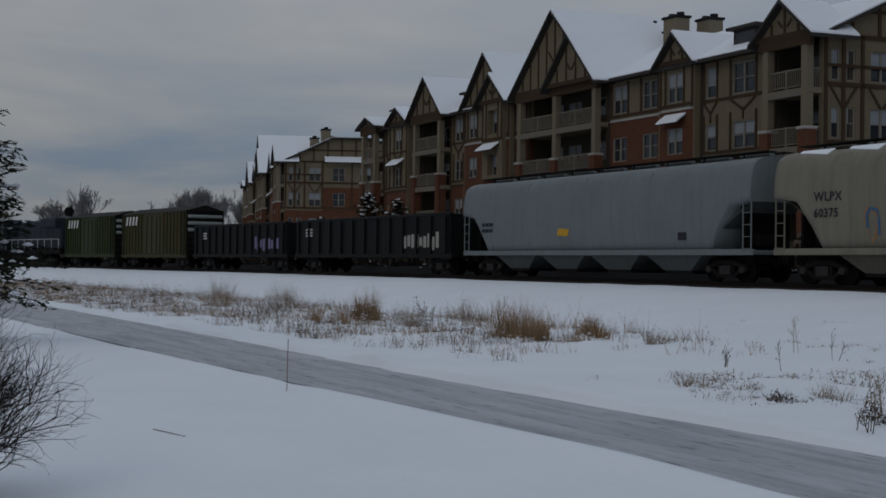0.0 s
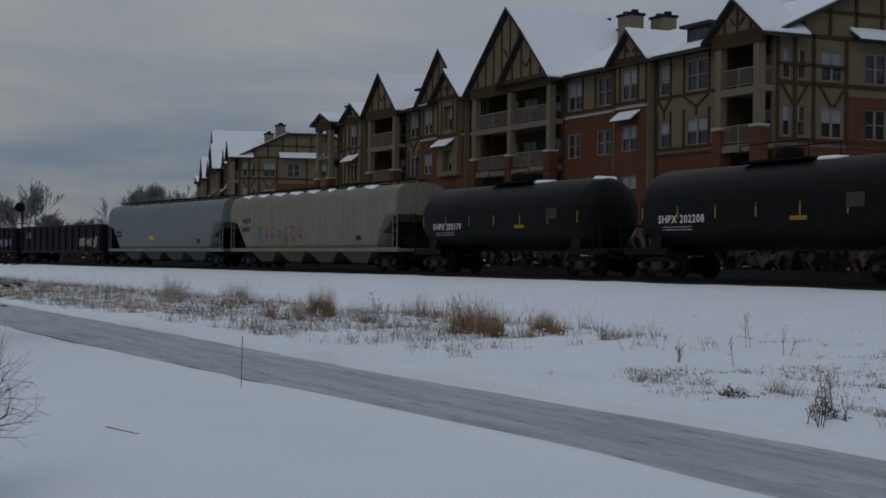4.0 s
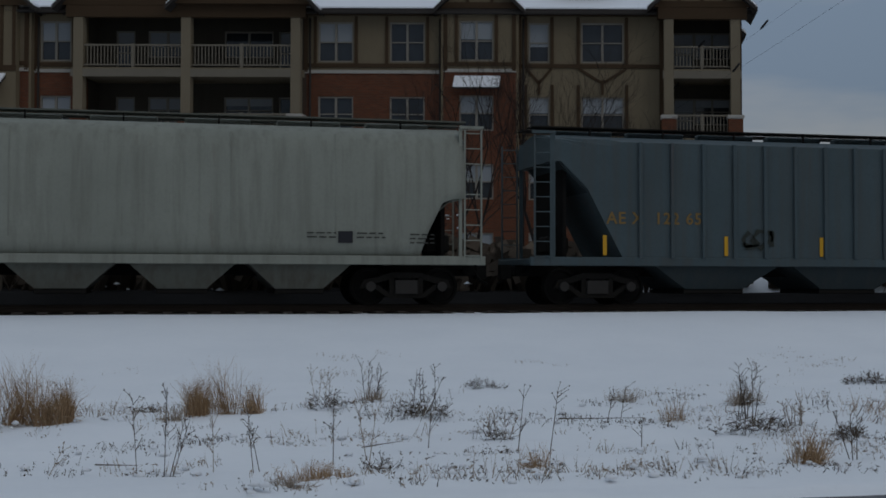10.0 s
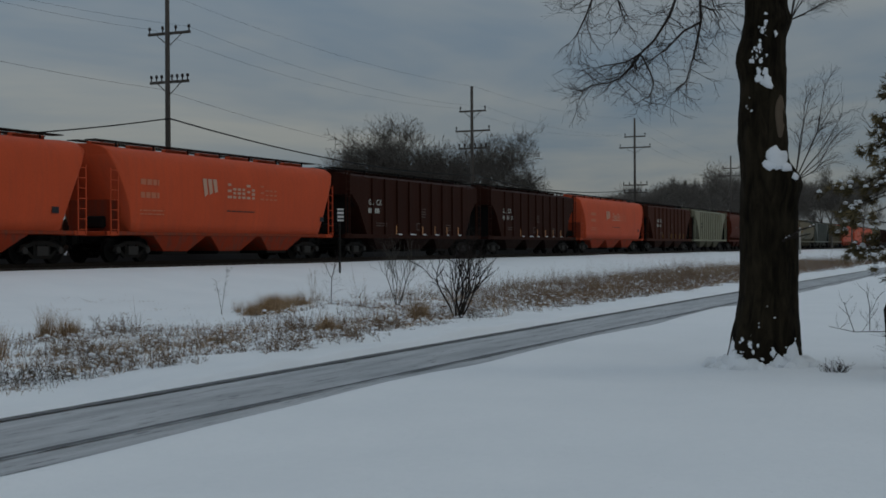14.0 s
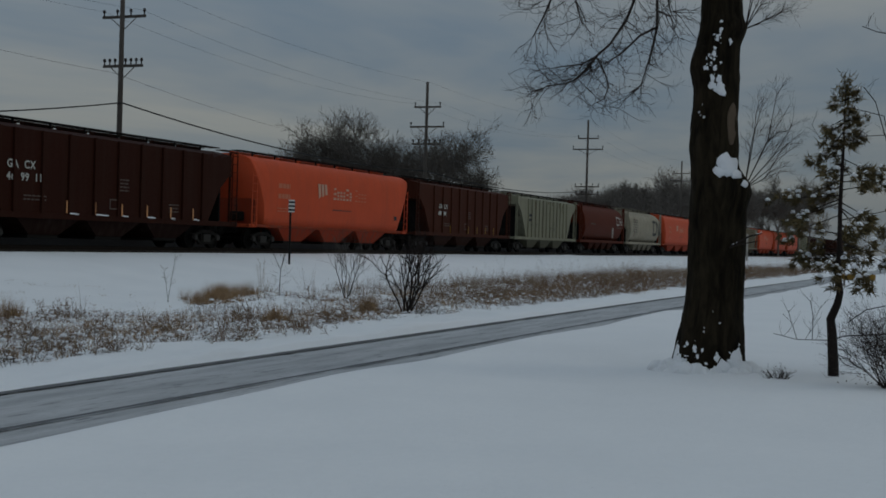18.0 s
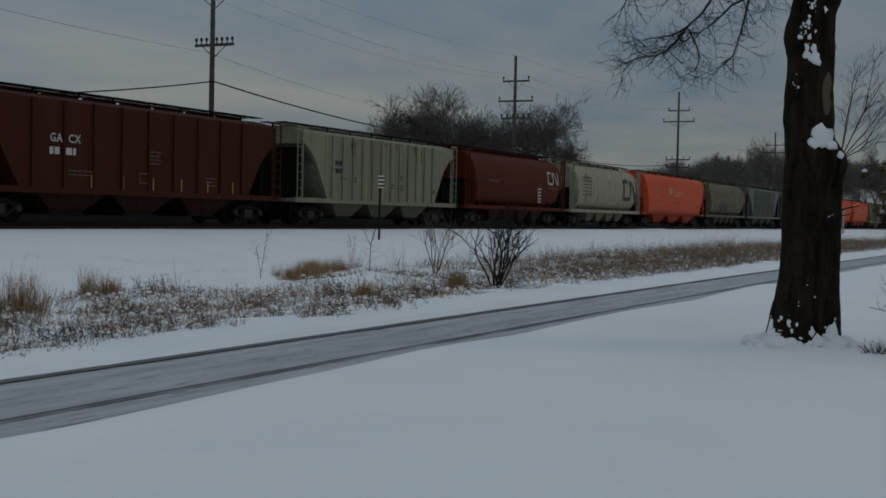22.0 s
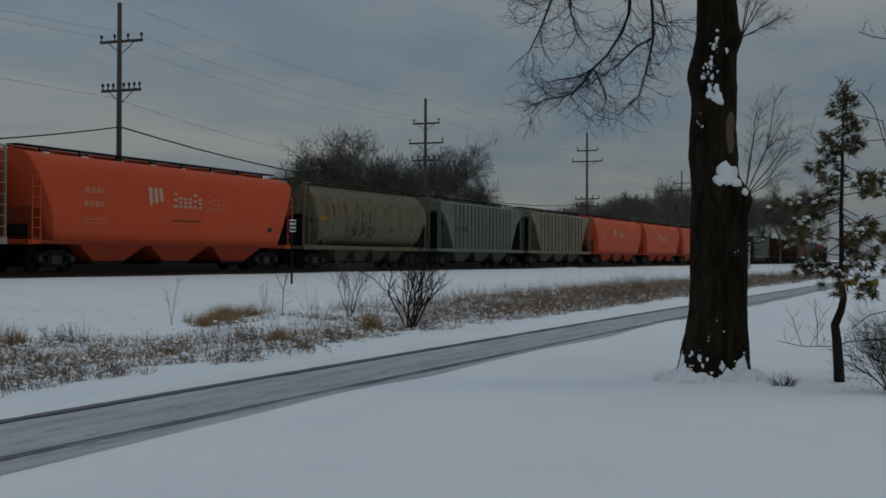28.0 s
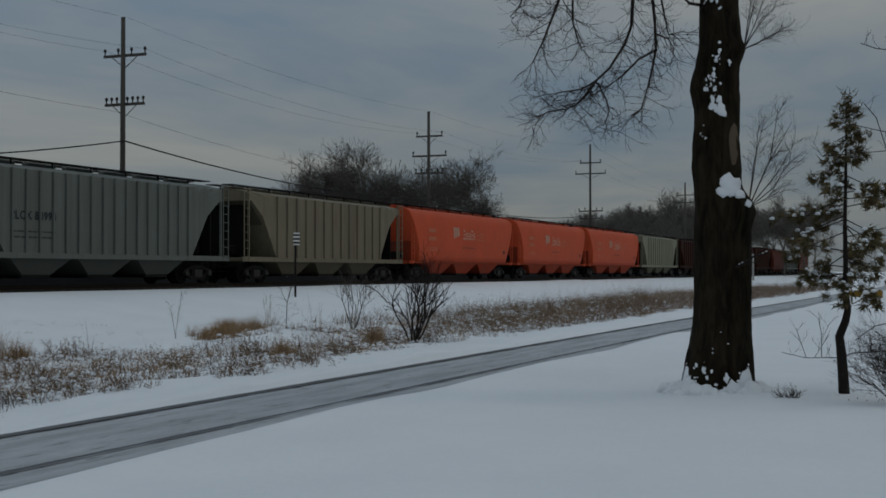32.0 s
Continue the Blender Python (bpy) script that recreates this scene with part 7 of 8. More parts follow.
def hanging(points, r, seed, twigs=1.0, depth=0.0, parent=None, name="bough"):
    """A drooping bough along a line, with fine twigs."""
    rng = random.Random(seed)
    m = Mesher()
    pts = [beside(px, py, depth + 0.35 * math.sin(i * 1.7 + seed)) for i, (px, py) in enumerate(points)]
    n = len(pts) - 1
    for i, (a, b) in enumerate(zip(pts, pts[1:])):
        m.bar(a, b, r * (1 - 0.75 * i / n), r * (1 - 0.75 * (i + 1) / n), 6)
        for k in range(int(3.6 * twigs)):
            t = rng.random()
            d = ((b - a).normalized() * 0.8 + Vector((rng.uniform(-1, 1), rng.uniform(-1, 1), rng.uniform(-0.9, 0.7)))).normalized()
            grow(m, a.lerp(b, t), d, rng.uniform(0.18, 0.42), 0.006, 2, rng, 0.02, 0.9, 2, 0.7)
    return m.part(name, BARK_TWIG, parent)


def crop_line(pairs):
    return [(900 + a / 2.71, b / 2.71) for a, b in pairs]


hanging(crop_line([(640, -420), (625, -150), (612, 0), (605, 130), (575, 215), (500, 330), (435, 388), (370, 425), (250, 440)]), 0.030, 1, 1.3, -0.6, old_tree)
hanging(crop_line([(435, 388), (400, 440), (340, 500), (290, 520), (200, 530), (150, 570)]), 0.02, 2, 1.5, -0.6, old_tree)
hanging(crop_line([(445, 400), (480, 470), (500, 530), (480, 590), (400, 632)]), 0.014, 3, 0.8, -0.6, old_tree)
hanging(crop_line([(760, -420), (715, -150), (705, 0), (716, 120), (720, 250), (700, 350), (680, 430), (650, 530), (600, 560)]), 0.027, 4, 1.3, -0.3, old_tree)
hanging(crop_line([(720, 250), (640, 290), (560, 370), (500, 410), (430, 450)]), 0.018, 5, 1.2, -0.4, old_tree)
hanging(crop_line([(360, -420), (290, -150), (255, 0), (215, 100), (180, 190), (130, 290)]), 0.03, 6, 1.6, -1.0, old_tree)
hanging(crop_line([(330, -420), (325, -100), (325, 0), (325, 100), (350, 190), (370, 245)]), 0.022, 7, 1.2, -0.9, old_tree)
hanging(crop_line([(760, -300), (745, 0), (765, 110), (780, 180), (850, 165)]), 0.018, 8, 1.1, 0.2, old_tree)
hanging(crop_line([(960, 60), (930, 45), (880, 35), (820, -20), (760, -140)]), 0.03, 9, 0.4, 0.0, old_tree)
hanging(crop_line([(725, 175), (780, 200), (800, 240), (806, 285)]), 0.014, 10, 0.8, -0.2, old_tree)
hanging(crop_line([(150, -300), (110, -80), (60, 20), (20, 60)]), 0.02, 11, 1.0, -1.2, old_tree)
# upper limbs out of sight that carry the boughs
limbs = Mesher()
for a, b, c in (((1262, -250), (1150, -330), (1130, -160)), ((1262, -300), (1080, -400), (1030, -160)), ((1275, -280), (1190, -260), (1178, -100))):
    limbs.bar(beside(*a), beside(*b, -0.3), 0.13, 0.08, 7)
    limbs.bar(beside(*b, -0.3), beside(*c, -0.6), 0.08, 0.05, 7)
rng = random.Random(77)
for k in range(9):
    grow(limbs, beside(1272, -400), turn_away(Vector((0, 0, 1)), rng.uniform(0.1, 0.8), rng), 2.6, 0.14, 4, rng, 0.1, 0.7, 2, 0.6)
limbs.part("limb", BARK, old_tree)
shoots = Mesher()
rng = random.Random(8)
for base, tips in (((1322, 372), ((1372, 205), (1395, 225), (1350, 215), (1400, 260), (1385, 300), (1340, 230), (1368, 340))), ((1316, 96), ((1330, 0), (1352, 5), (1385, 60), (1345, -40), (1372, 20), (1350, 80)))):
    for px, py in tips:
        # each shoot runs to its tip and carries fine twigs along its upper half
        a, b = beside(*base), beside(px, py, rng.uniform(-0.4, 0.4))
        m1 = a.lerp(b, 0.5) + RIGHT * rng.uniform(-0.04, 0.10)
        shoots.bar(a, m1, 0.010, 0.007, 4)
        shoots.bar(m1, b, 0.007, 0.003, 4)
        for k in range(9):
            q = rng.uniform(0.25, 1.0)
            o = a.lerp(m1, q * 2) if q < 0.5 else m1.lerp(b, q * 2 - 1)
            grow(shoots, o, ((b - a).normalized() + RIGHT * rng.uniform(-0.8, 0.9) + SIGHT * rng.uniform(-0.7, 0.7)).normalized(), rng.uniform(0.12, 0.30), 0.0032, 2, rng, 0.06, 0.7, 2, 0.7)
shoots.part("side_shoot", BARK_TWIG, old_tree)
stub = Mesher()
stub.bar(beside(1300, 474) - SIGHT * 0.35, beside(1330, 455) - SIGHT * 0.45, 0.018, 0.012, 5)
stub.bar(beside(1330, 455) - SIGHT * 0.45, beside(1352, 449) - SIGHT * 0.45, 0.012, 0.006, 5)
stub.bar(beside(1310, 470) - SIGHT * 0.40, beside(1345, 462) - SIGHT * 0.5, 0.010, 0.005, 5)
stub.part("broken_stub", BARK_TWIG, old_tree, "short broken twig")
rest = Mesher()
for q in range(9):
    rest.blob((beside(1306, 470) - SIGHT * 0.38).lerp(beside(1350, 449) - SIGHT * 0.45, q / 8) + Vector((0, 0, 0.014)), 0.016, rng, 0.6)
tagged(rest.part("stub_snow", SNOW_PLAIN, old_tree, "snow lying on the broken twig", smooth=True), kind="stuff")

# browned evergreen sapling with a bent stem
sapling = thing("evergreen_sapling", "thin browned evergreen sapling with snow on boughs", "tree", at=Matrix.Translation((17.39, 1.40, 0)))
SO = 1495.0
green, white, twig = Mesher(), Mesher(), Mesher()
stem = [(1495, 705), (1493, 660), (1490, 615), (1487, 590), (1497, 565), (1501, 545), (1497, 515), (1498, 470), (1497, 400), (1499, 320), (1500, 260), (1501, 200)]
sp = [beside(px, py, 0, 17.45, SO) for px, py in stem]
rng = random.Random(15)
for i in range(52):
    py = 515 - 300 * ((i + rng.random()) / 52) ** 1.1
    reach = float(np.interp(py, [200, 235, 285, 315, 345, 400, 450, 495, 520], [0.10, 0.26, 0.36, 0.52, 0.80, 0.98, 1.0, 0.8, 0.5])) * rng.uniform(0.5, 1.05)
    a = rng.uniform(0, math.tau)
    o = beside(1498, py, 0, 17.45, SO)
    tip = o + RIGHT * math.cos(a) * reach + SIGHT * math.sin(a) * reach + Vector((0, 0, rng.uniform(-0.55, 0.25) * reach))
    twig.bar(o, tip, 0.010, 0.003, 4)
    for j in range(3 + int(reach * 7)):
        # tufts of needles towards the end of the bough
        c = o.lerp(tip, min(1.04, 0.35 + 0.7 * rng.random() ** 0.7)) + Vector((rng.gauss(0, 0.05), rng.gauss(0, 0.05), rng.gauss(-0.02, 0.04)))
        lean = Vector((rng.gauss(0, 0.4), rng.gauss(0, 0.4), rng.uniform(-0.6, 0.4))) + (tip - o).normalized() * 0.7
        for k in range(26):
            d = (lean + Vector((rng.gauss(0, 0.6), rng.gauss(0, 0.6), rng.gauss(0, 0.6)))).normalized() * rng.uniform(0.06, 0.14)
            w = d.orthogonal().normalized() * 0.010
            b = c + Vector((rng.gauss(0, 0.02), rng.gauss(0, 0.02), rng.gauss(0, 0.02)))
            green.face(b - w, b + w, b + d)
        if rng.random() < 0.6:
            white.blob(c + Vector((0, 0, 0.03)), rng.uniform(0.018, 0.05), rng, 0.8)
for k in range(260):
    c = sp[-1] + Vector((rng.gauss(0, 0.06), rng.gauss(0, 0.06), rng.gauss(-0.04, 0.10)))
    d = Vector((rng.uniform(-1, 1), rng.uniform(-1, 1), rng.uniform(-0.4, 1))).normalized() * 0.10
    w = d.orthogonal().normalized() * 0.01
    green.face(c - w, c + w, c + d)
part("stem", tube(bmesh.new(), sp, [0.075 - 0.006 * i for i in range(len(sp))], 9), BARK_TWIG, sapling)
green.part("foliage", YELLOW_NEEDLES, sapling)
tagged(white.part("snow_load", SNOW_PLAIN, sapling, "snow on the sapling's boughs", smooth=True), kind="stuff")
tagged(twig.part("bough", BARK_TWIG, sapling), kind="stuff")


def shrub(x, y, z, height, width, seed, label, mat, stems=14, depth=3, kids=2, name="bare_shrub", r=0.012, leaves=None, lift=0.2):
    rng = random.Random(seed)
    t = thing(name, label, "shrub", at=pose(x, y, z))
    m = Mesher()
    for i in range(stems):
        a = rng.uniform(0, math.tau)
        lean = rng.uniform(0.1, 1.0) * width / height
        d = Vector((math.cos(a) * lean, math.sin(a) * lean, 1)).normalized()
        grow(m, Vector((math.cos(a) * 0.08 * width, math.sin(a) * 0.08 * width, -0.05)), d, height * rng.uniform(0.4, 0.6), r, depth, rng, lift, 0.6, kids, 0.68)
    m.part("branch_work", mat, t)
    if leaves:
        l = Mesher()
        for i in range(leaves):
            c = Vector((rng.gauss(0, width * 0.32), rng.gauss(0, width * 0.32), rng.uniform(0.05, height * 0.9)))
            d = Vector((rng.uniform(-1, 1), rng.uniform(-1, 1), rng.uniform(-1, 1))).normalized() * 0.018
            l.face(c - d, c + d.orthogonal() * 0.7, c + d)
        l.part("foliage", DARK_WEED, t)
    return t


shrub(-8.85, 0.85, 0.0, 0.95, 0.95, 21, "dense bare dark shrub on the snowy lawn", BARK_TWIG, 46, 4, 2, r=0.013, lift=0.02)
shrub(-9.05, 0.75, 0.0, 1.15, 0.7, 22, "dense bare dark shrub on the snowy lawn", BARK_TWIG, 30, 4, 2, r=0.013, lift=0.1)
shrub(27.1, 11.75, 0.0, 1.75, 1.1, 23, "bare many-stemmed bush beside the path", BARK_TWIG, 11, 3, 2, r=0.028)
shrub(32.4, 15.9, 0.0, 1.6, 0.6, 24, "small bare bush in dry grass", BARK_PALE, 6, 3, 2, r=0.016)
shrub(16.2, 0.62, 0.0, 0.95, 0.85, 25, "thorny bare shrub with withered leaves", BARK_TWIG, 44, 3, 2, r=0.007, leaves=700, lift=0.05)
shrub(16.46, 1.99, 0.02, 0.22, 0.45, 26, "small dark sprout poking from the snow", BARK_TWIG, 16, 2, 2, r=0.006)
# forked young tree in the field, and two thin leaning saplings
for x, y, sc, seed in ((-9.15, 18.6, 1.0, 27), (9.4, 11.1, 0.55, 28), (11.2, 14.8, 0.5, 29), (30.5, 17.0, 1.1, 30)):
    rng = random.Random(seed)
    t = thing("young_tree", "thin bare young tree with forked stem in snow", "tree", at=pose(x, y, ground_z(x, y)))
    m = Mesher()
    r = 0.026 * sc ** 0.5 if sc > 0.9 and x < 0 else 0.012
    fork = Vector((0.05, 0, 0.72)) * sc
    m.bar((0, 0, -0.1), fork, r, r * 0.8, 7)
    for tip in ((-0.32, 0.1, 1.30), (0.20, -0.1, 1.42), (0.66, 0.15, 1.28)):
        e = Vector(tip) * sc
        m.bar(fork, e, r * 0.7, r * 0.3, 5)
        for k in range(6):
            grow(m, fork.lerp(e, rng.uniform(0.25, 1.0)), turn_away((e - fork).normalized(), 0.7, rng), 0.22 * sc, r * 0.25, 1, rng, 0.05, 0.7, 2)
    for k in range(7):
        o = Vector((0.02, 0, rng.uniform(0.3, 0.85) * sc))
        a = math.pi + rng.gauss(0, 0.7) if k % 3 else rng.gauss(0, 0.7)
        grow(m, o, Vector((math.cos(a), math.sin(a) * 0.6, 0.12)).normalized(), 0.42 * sc, r * 0.3, 1, rng, 0.02, 0.6, 2)
    m.part("branch_work", BARK_TWIG, t)
for i, (x, y, h, w) in enumerate(((-9.2, 38.7, 4.2, 1.3), (-8.0, 38.9, 4.9, 1.4), (-6.9, 38.6, 3.8, 1.2), (-27.2, 38.6, 2.2, 1.2), (-25.6, 38.8, 2.6, 1.2), (6.5, 38.8, 2.2, 1.1), (8.4, 39.0, 2.6, 1.2))):
    t = shrub(x, y, 1.2, h, w, 240 + i, "snow-covered bush beyond the railway", BARK_TWIG, 14, 3, 2, "snowy_shrub", r=0.016, lift=0.1)
    rng = random.Random(260 + i)
    white = Mesher()
    for k in range(150):
        white.blob((rng.gauss(0, w * 0.45), rng.gauss(0, w * 0.3), rng.uniform(0.2, h)), rng.uniform(0.03, 0.09), rng, 0.5)
    tagged(white.part("snow_load", SNOW_PLAIN, t, "snow resting on the twigs", smooth=True), kind="stuff")
barrier = thing("barrier_board", "yellow barrier board on two short posts by the path", "barrier", at=pose(70.0, 4.55, 0, 0, 0, -88))
part("board", boxed(-0.85, 0.85, -0.02, 0.02, 0.30, 0.60, 0.01), DULL_YELLOW, barrier)
for u in (-0.7, 0.7):
    part("post", boxed(u - 0.04, u + 0.04, 0.02, 0.09, -0.1, 0.66, 0.01), WOOD_POLE, barrier)
low = thing("low_branch", "thin bare branches reaching over the lawn", "branch")
rng = random.Random(31)


def by_sapling(px, py):
    return beside(px, py, -0.4, 17.0, SO) + Vector((17.39, 1.40, 0))


# one long low branch with upright twigs, and two that hang in from higher up
for line, r in ((((1600, 610), (1567, 616), (1503, 622), (1486, 630), (1426, 631), (1385, 622)), 0.013), (((1452, 629), (1452, 588), (1447, 562)), 0.007), (((1426, 630), (1414, 594), (1410, 580)), 0.006), (((1440, 630), (1465, 590)), 0.005), (((1452, 600), (1466, 570)), 0.004), (((1600, 560), (1540, 575), (1508, 600)), 0.008), (((1575, 100), (1545, 95), (1520, 85)), 0.008), (((1580, 330), (1545, 215), (1525, 190)), 0.009), (((1580, 330), (1560, 240), (1500, 225)), 0.008), (((1600, 270), (1530, 275), (1455, 280)), 0.007), (((1455, 280), (1440, 255)), 0.004)):
    pts = [by_sapling(*q) for q in line]
    m = Mesher()
    for i, (o, e) in enumerate(zip(pts, pts[1:])):
        m.bar(o, e, r * (1 - 0.13 * i), r * (1 - 0.13 * (i + 1)), 4)
        for k in range(2):
            grow(m, o.lerp(e, rng.random()), turn_away(Vector((0, 0, 1)), 0.7, rng), 0.14, 0.003, 1, rng, 0.15, 0.5, 2)
    m.part("bough", BARK_TWIG, low)


def tuft(name, x, y, height, width, seed, label, mat, blades=160, lean=0.25, snow=2, heads=0.0, cat="grass"):
    """A tuft of dry blades in several uneven bunches, some with seed heads, rooted in a little snow."""
    rng = random.Random(seed)
    z = ground_z(x, y)
    t = thing(name, label, cat, "dry growth in the field", at=pose(x, y, z))
    m = Mesher()
    bunches = []
    for i in range(max(3, int(width * 8))):
        u = rng.uniform(-1, 1)
        bunches.append((u * width * 0.5, rng.gauss(0, width * 0.12), rng.uniform(0.72, 1.15) * (1 - 0.4 * u * u), rng.gauss(0, 0.16)))
    for i in range(blades):
        bx, by, tall, tilt = bunches[int(rng.random() ** 1.2 * len(bunches))]
        a, rr = rng.uniform(0, math.tau), rng.random() * min(0.16, 0.09 + width * 0.06)
        p = Vector((bx + math.cos(a) * rr, by + math.sin(a) * rr, -0.03))
        h = height * tall * rng.uniform(0.25, 1.1)
        d = Vector((math.cos(a) * lean * rng.random() + tilt + rng.gauss(0, 0.13), math.sin(a) * lean * 0.7, 1)).normalized()
        q = p + d * h * 0.6
        e = q + (d + Vector((rng.gauss(0, 0.42), rng.gauss(0, 0.3), -rng.random() * 0.45))).normalized() * h * 0.4
        w = Vector((rng.uniform(0.5, 1), rng.uniform(-1, 1), 0)).normalized() * rng.uniform(0.002, 0.005)
        m.face(p - w, p + w, q + w * 0.7, q - w * 0.7)
        m.face(q - w * 0.7, q + w * 0.7, e)
        if rng.random() < heads:
            for k in range(5):
                c = e - (e - q) * (0.10 * k)
                s = Vector((rng.uniform(-1, 1), rng.uniform(-1, 1), rng.uniform(-0.4, 0.7))) * 0.03
                m.face(c, c + s + w, c + s - w)
        if i % 3 == 0:
            # broken stems and leaves matted at the foot
            c = p + Vector((rng.gauss(0, 0.06), rng.gauss(0, 0.05), rng.uniform(0.02, 0.22) * height))
            l = Vector((rng.gauss(0, 1), rng.gauss(0, 0.6), rng.gauss(0, 0.4))).normalized() * rng.uniform(0.02, 0.09)
            m.face(c - l, c + l.orthogonal().normalized() * 0.008, c + l)
    tagged(m.part("grass", mat, t), kind="stuff")
    if snow:
        s = Mesher()
        for i in range(snow * 2):
            s.blob((rng.gauss(0, width * 0.33), rng.gauss(-0.05, width * 0.15), rng.uniform(-0.02, 0.12 * height)), rng.uniform(0.015, 0.042) * min(1.4, width + 0.4), rng, 0.7)
        tagged(s.part("snow_collar", SNOW, t, "snow heaped at the roots", smooth=True), kind="stuff")
    return t


def scrub(x, y, height, width, seed, label="low tangled dark weeds holding clumps of snow", mat=None, twigs=1.0):
    """A low tangle of fine stems with withered leaves and snow caught in it."""
    rng = random.Random(seed)
    t = thing("low_scrub", label, "scrub", "dry growth in the field", at=pose(x, y, ground_z(x, y)))
    m, white = Mesher(), Mesher()
    for i in range(int((10 + 26 * width) * twigs)):
        u = rng.gauss(0, 0.28)
        o = Vector((u * width, rng.gauss(0, 0.16) * width, -0.04))
        h = height * rng.uniform(0.35, 1.0) * max(0.35, 1 - 1.6 * abs(u))
        d = Vector((rng.gauss(0, 0.55), rng.gauss(0, 0.4), 1)).normalized()
        tip = o + d * h
        m.bar(o, tip, 0.004, 0.002)
        for k in range(5):
            c = o.lerp(tip, rng.uniform(0.25, 1.0))
            e = c + turn_away(d, rng.uniform(0.5, 1.3), rng) * rng.uniform(0.04, 0.16)
            m.bar(c, e, 0.003, 0.0015)
            for j in range(2):
                q = c.lerp(e, rng.uniform(0.4, 1.1))
                l = Vector((rng.uniform(-1, 1), rng.uniform(-1, 1), rng.uniform(-1, 1))).normalized() * rng.uniform(0.008, 0.022)
                m.face(q - l, q + l.orthogonal() * 0.6, q + l)
        if rng.random() < 0.5:
            white.blob(o.lerp(tip, rng.uniform(0.15, 0.8)) + Vector((rng.gauss(0, 0.04), rng.gauss(0, 0.04), 0)), rng.uniform(0.018, 0.05), rng, 0.5)
    tagged(m.part("tangle", mat or DARK_WEED, t), kind="stuff")
    tagged(white.part("caught_snow", SNOW_PLAIN, t, "small lumps of snow in the stems", smooth=True), kind="stuff")
    return t


def weed(x, y, height, seed, label="dark dry weed stalk in snow", mat=None, stalks=1):
    """Upright stalks with short side twigs and dry heads."""
    rng = random.Random(seed)
    t = thing("dry_weed", label, "weed", "dry growth in the field", at=pose(x, y, ground_z(x, y)))
    m = Mesher()
    for s in range(stalks):
        p = Vector((rng.gauss(0, 0.09) * (stalks > 1), rng.gauss(0, 0.06) * (stalks > 1), -0.05))
        d = Vector((rng.gauss(0, 0.16), rng.gauss(0, 0.1), 1)).normalized()
        h = height * rng.uniform(0.65, 1.0)
        q = p + d * h
        m.bar(p, q, 0.006, 0.003, 4)
        for k in range(int(9 * h) + 3):
            c = p.lerp(q, rng.uniform(0.35, 1.0))
            e = turn_away(d, rng.uniform(0.3, 1.0), rng) * rng.uniform(0.05, 0.16)
            m.bar(c, c + e, 0.004, 0.002)
            for j in range(2):
                l = Vector((rng.uniform(-1, 1), rng.uniform(-1, 1), rng.uniform(-1, 1))).normalized() * 0.016
                m.face(c + e - l, c + e + l.orthogonal() * 0.6, c + e + l)
    m.part("stalk", mat or DARK_WEED, t)
    return t


# big tan clumps
for i, (x, y, h, w) in enumerate(((15.65, 15.25, 0.85, 1.0), (-25.6, 15.2, 1.1, 1.75), (-24.8, 15.3, 0.8, 0.9), (-1.95, 16.4, 0.95, 1.9), (-1.7, 16.2, 0.7, 1.5), (0.9, 16.6, 0.75, 0.9), (27.0, 17.0, 0.5, 2.0), (28.6, 17.6, 0.55, 2.2), (30.2, 18.2, 0.5, 1.6), (26.6, 12.3, 0.7, 0.75), (22.4, 12.6, 0.4, 0.9), (18.9, 16.4, 0.65, 0.9), (-24.6, 16.75, 0.65, 0.9), (-33.2, 14.8, 0.95, 1.3))):
    tuft("grass_clump", x, y, h, w, 300 + i, "tall tan dry grass clump standing in snow", TAN_GRASS, int(560 * w + 220), 0.26, 5, 0.6)
# loose greyish tufts
for i, (x, y, h, w) in enumerate(((8.2, 16.6, 0.37, 0.41), (9.9, 14.5, 0.27, 0.27), (8.3, 11.1, 0.22, 0.25), (11.7, 14.8, 0.34, 0.5), (11.7, 13.3, 0.32, 0.32), (3.1, 18.2, 0.37, 0.49), (1.1, 10.5, 0.19, 0.28), (6.8, 17.5, 0.29, 0.42), (8.0, 16.6, 0.49, 0.49), (0.3, 16.2, 0.29, 0.29), (-53.6, 16.9, 1.4, 1.8), (-49.3, 18.2, 1.1, 2.0), (-46.1, 14.4, 1.3, 2.6), (-44.2, 16.4, 0.94, 1.68), (-31.2, 15.2, 0.85, 1.39), (-31.7, 17.2, 0.88, 1.76), (-21.7, 16.3, 0.42, 1.08), (-13.5, 11.0, 0.23, 1.16), (-12.2, 12.0, 0.34, 0.61), (-10.2, 11.4, 0.17, 0.55), (-11.5, 16.1, 0.35, 0.53), (-10.7, 17.7, 0.41, 2.02), (-7.0, 11.3, 0.32, 0.77), (-5.8, 12.7, 0.37, 0.8), (-7.5, 16.9, 0.37, 0.99), (-2.7, 11.5, 0.21, 0.26), (31.7, 18.4, 0.59, 1.79), (29.4, 17.9, 0.5, 1.2))):
    tuft("dry_tuft", x, y, h, w, 340 + i, "loose grey-brown dry tuft half buried in snow", GREY_GRASS, int(150 * w + 60), 0.5, 3, 0.5)
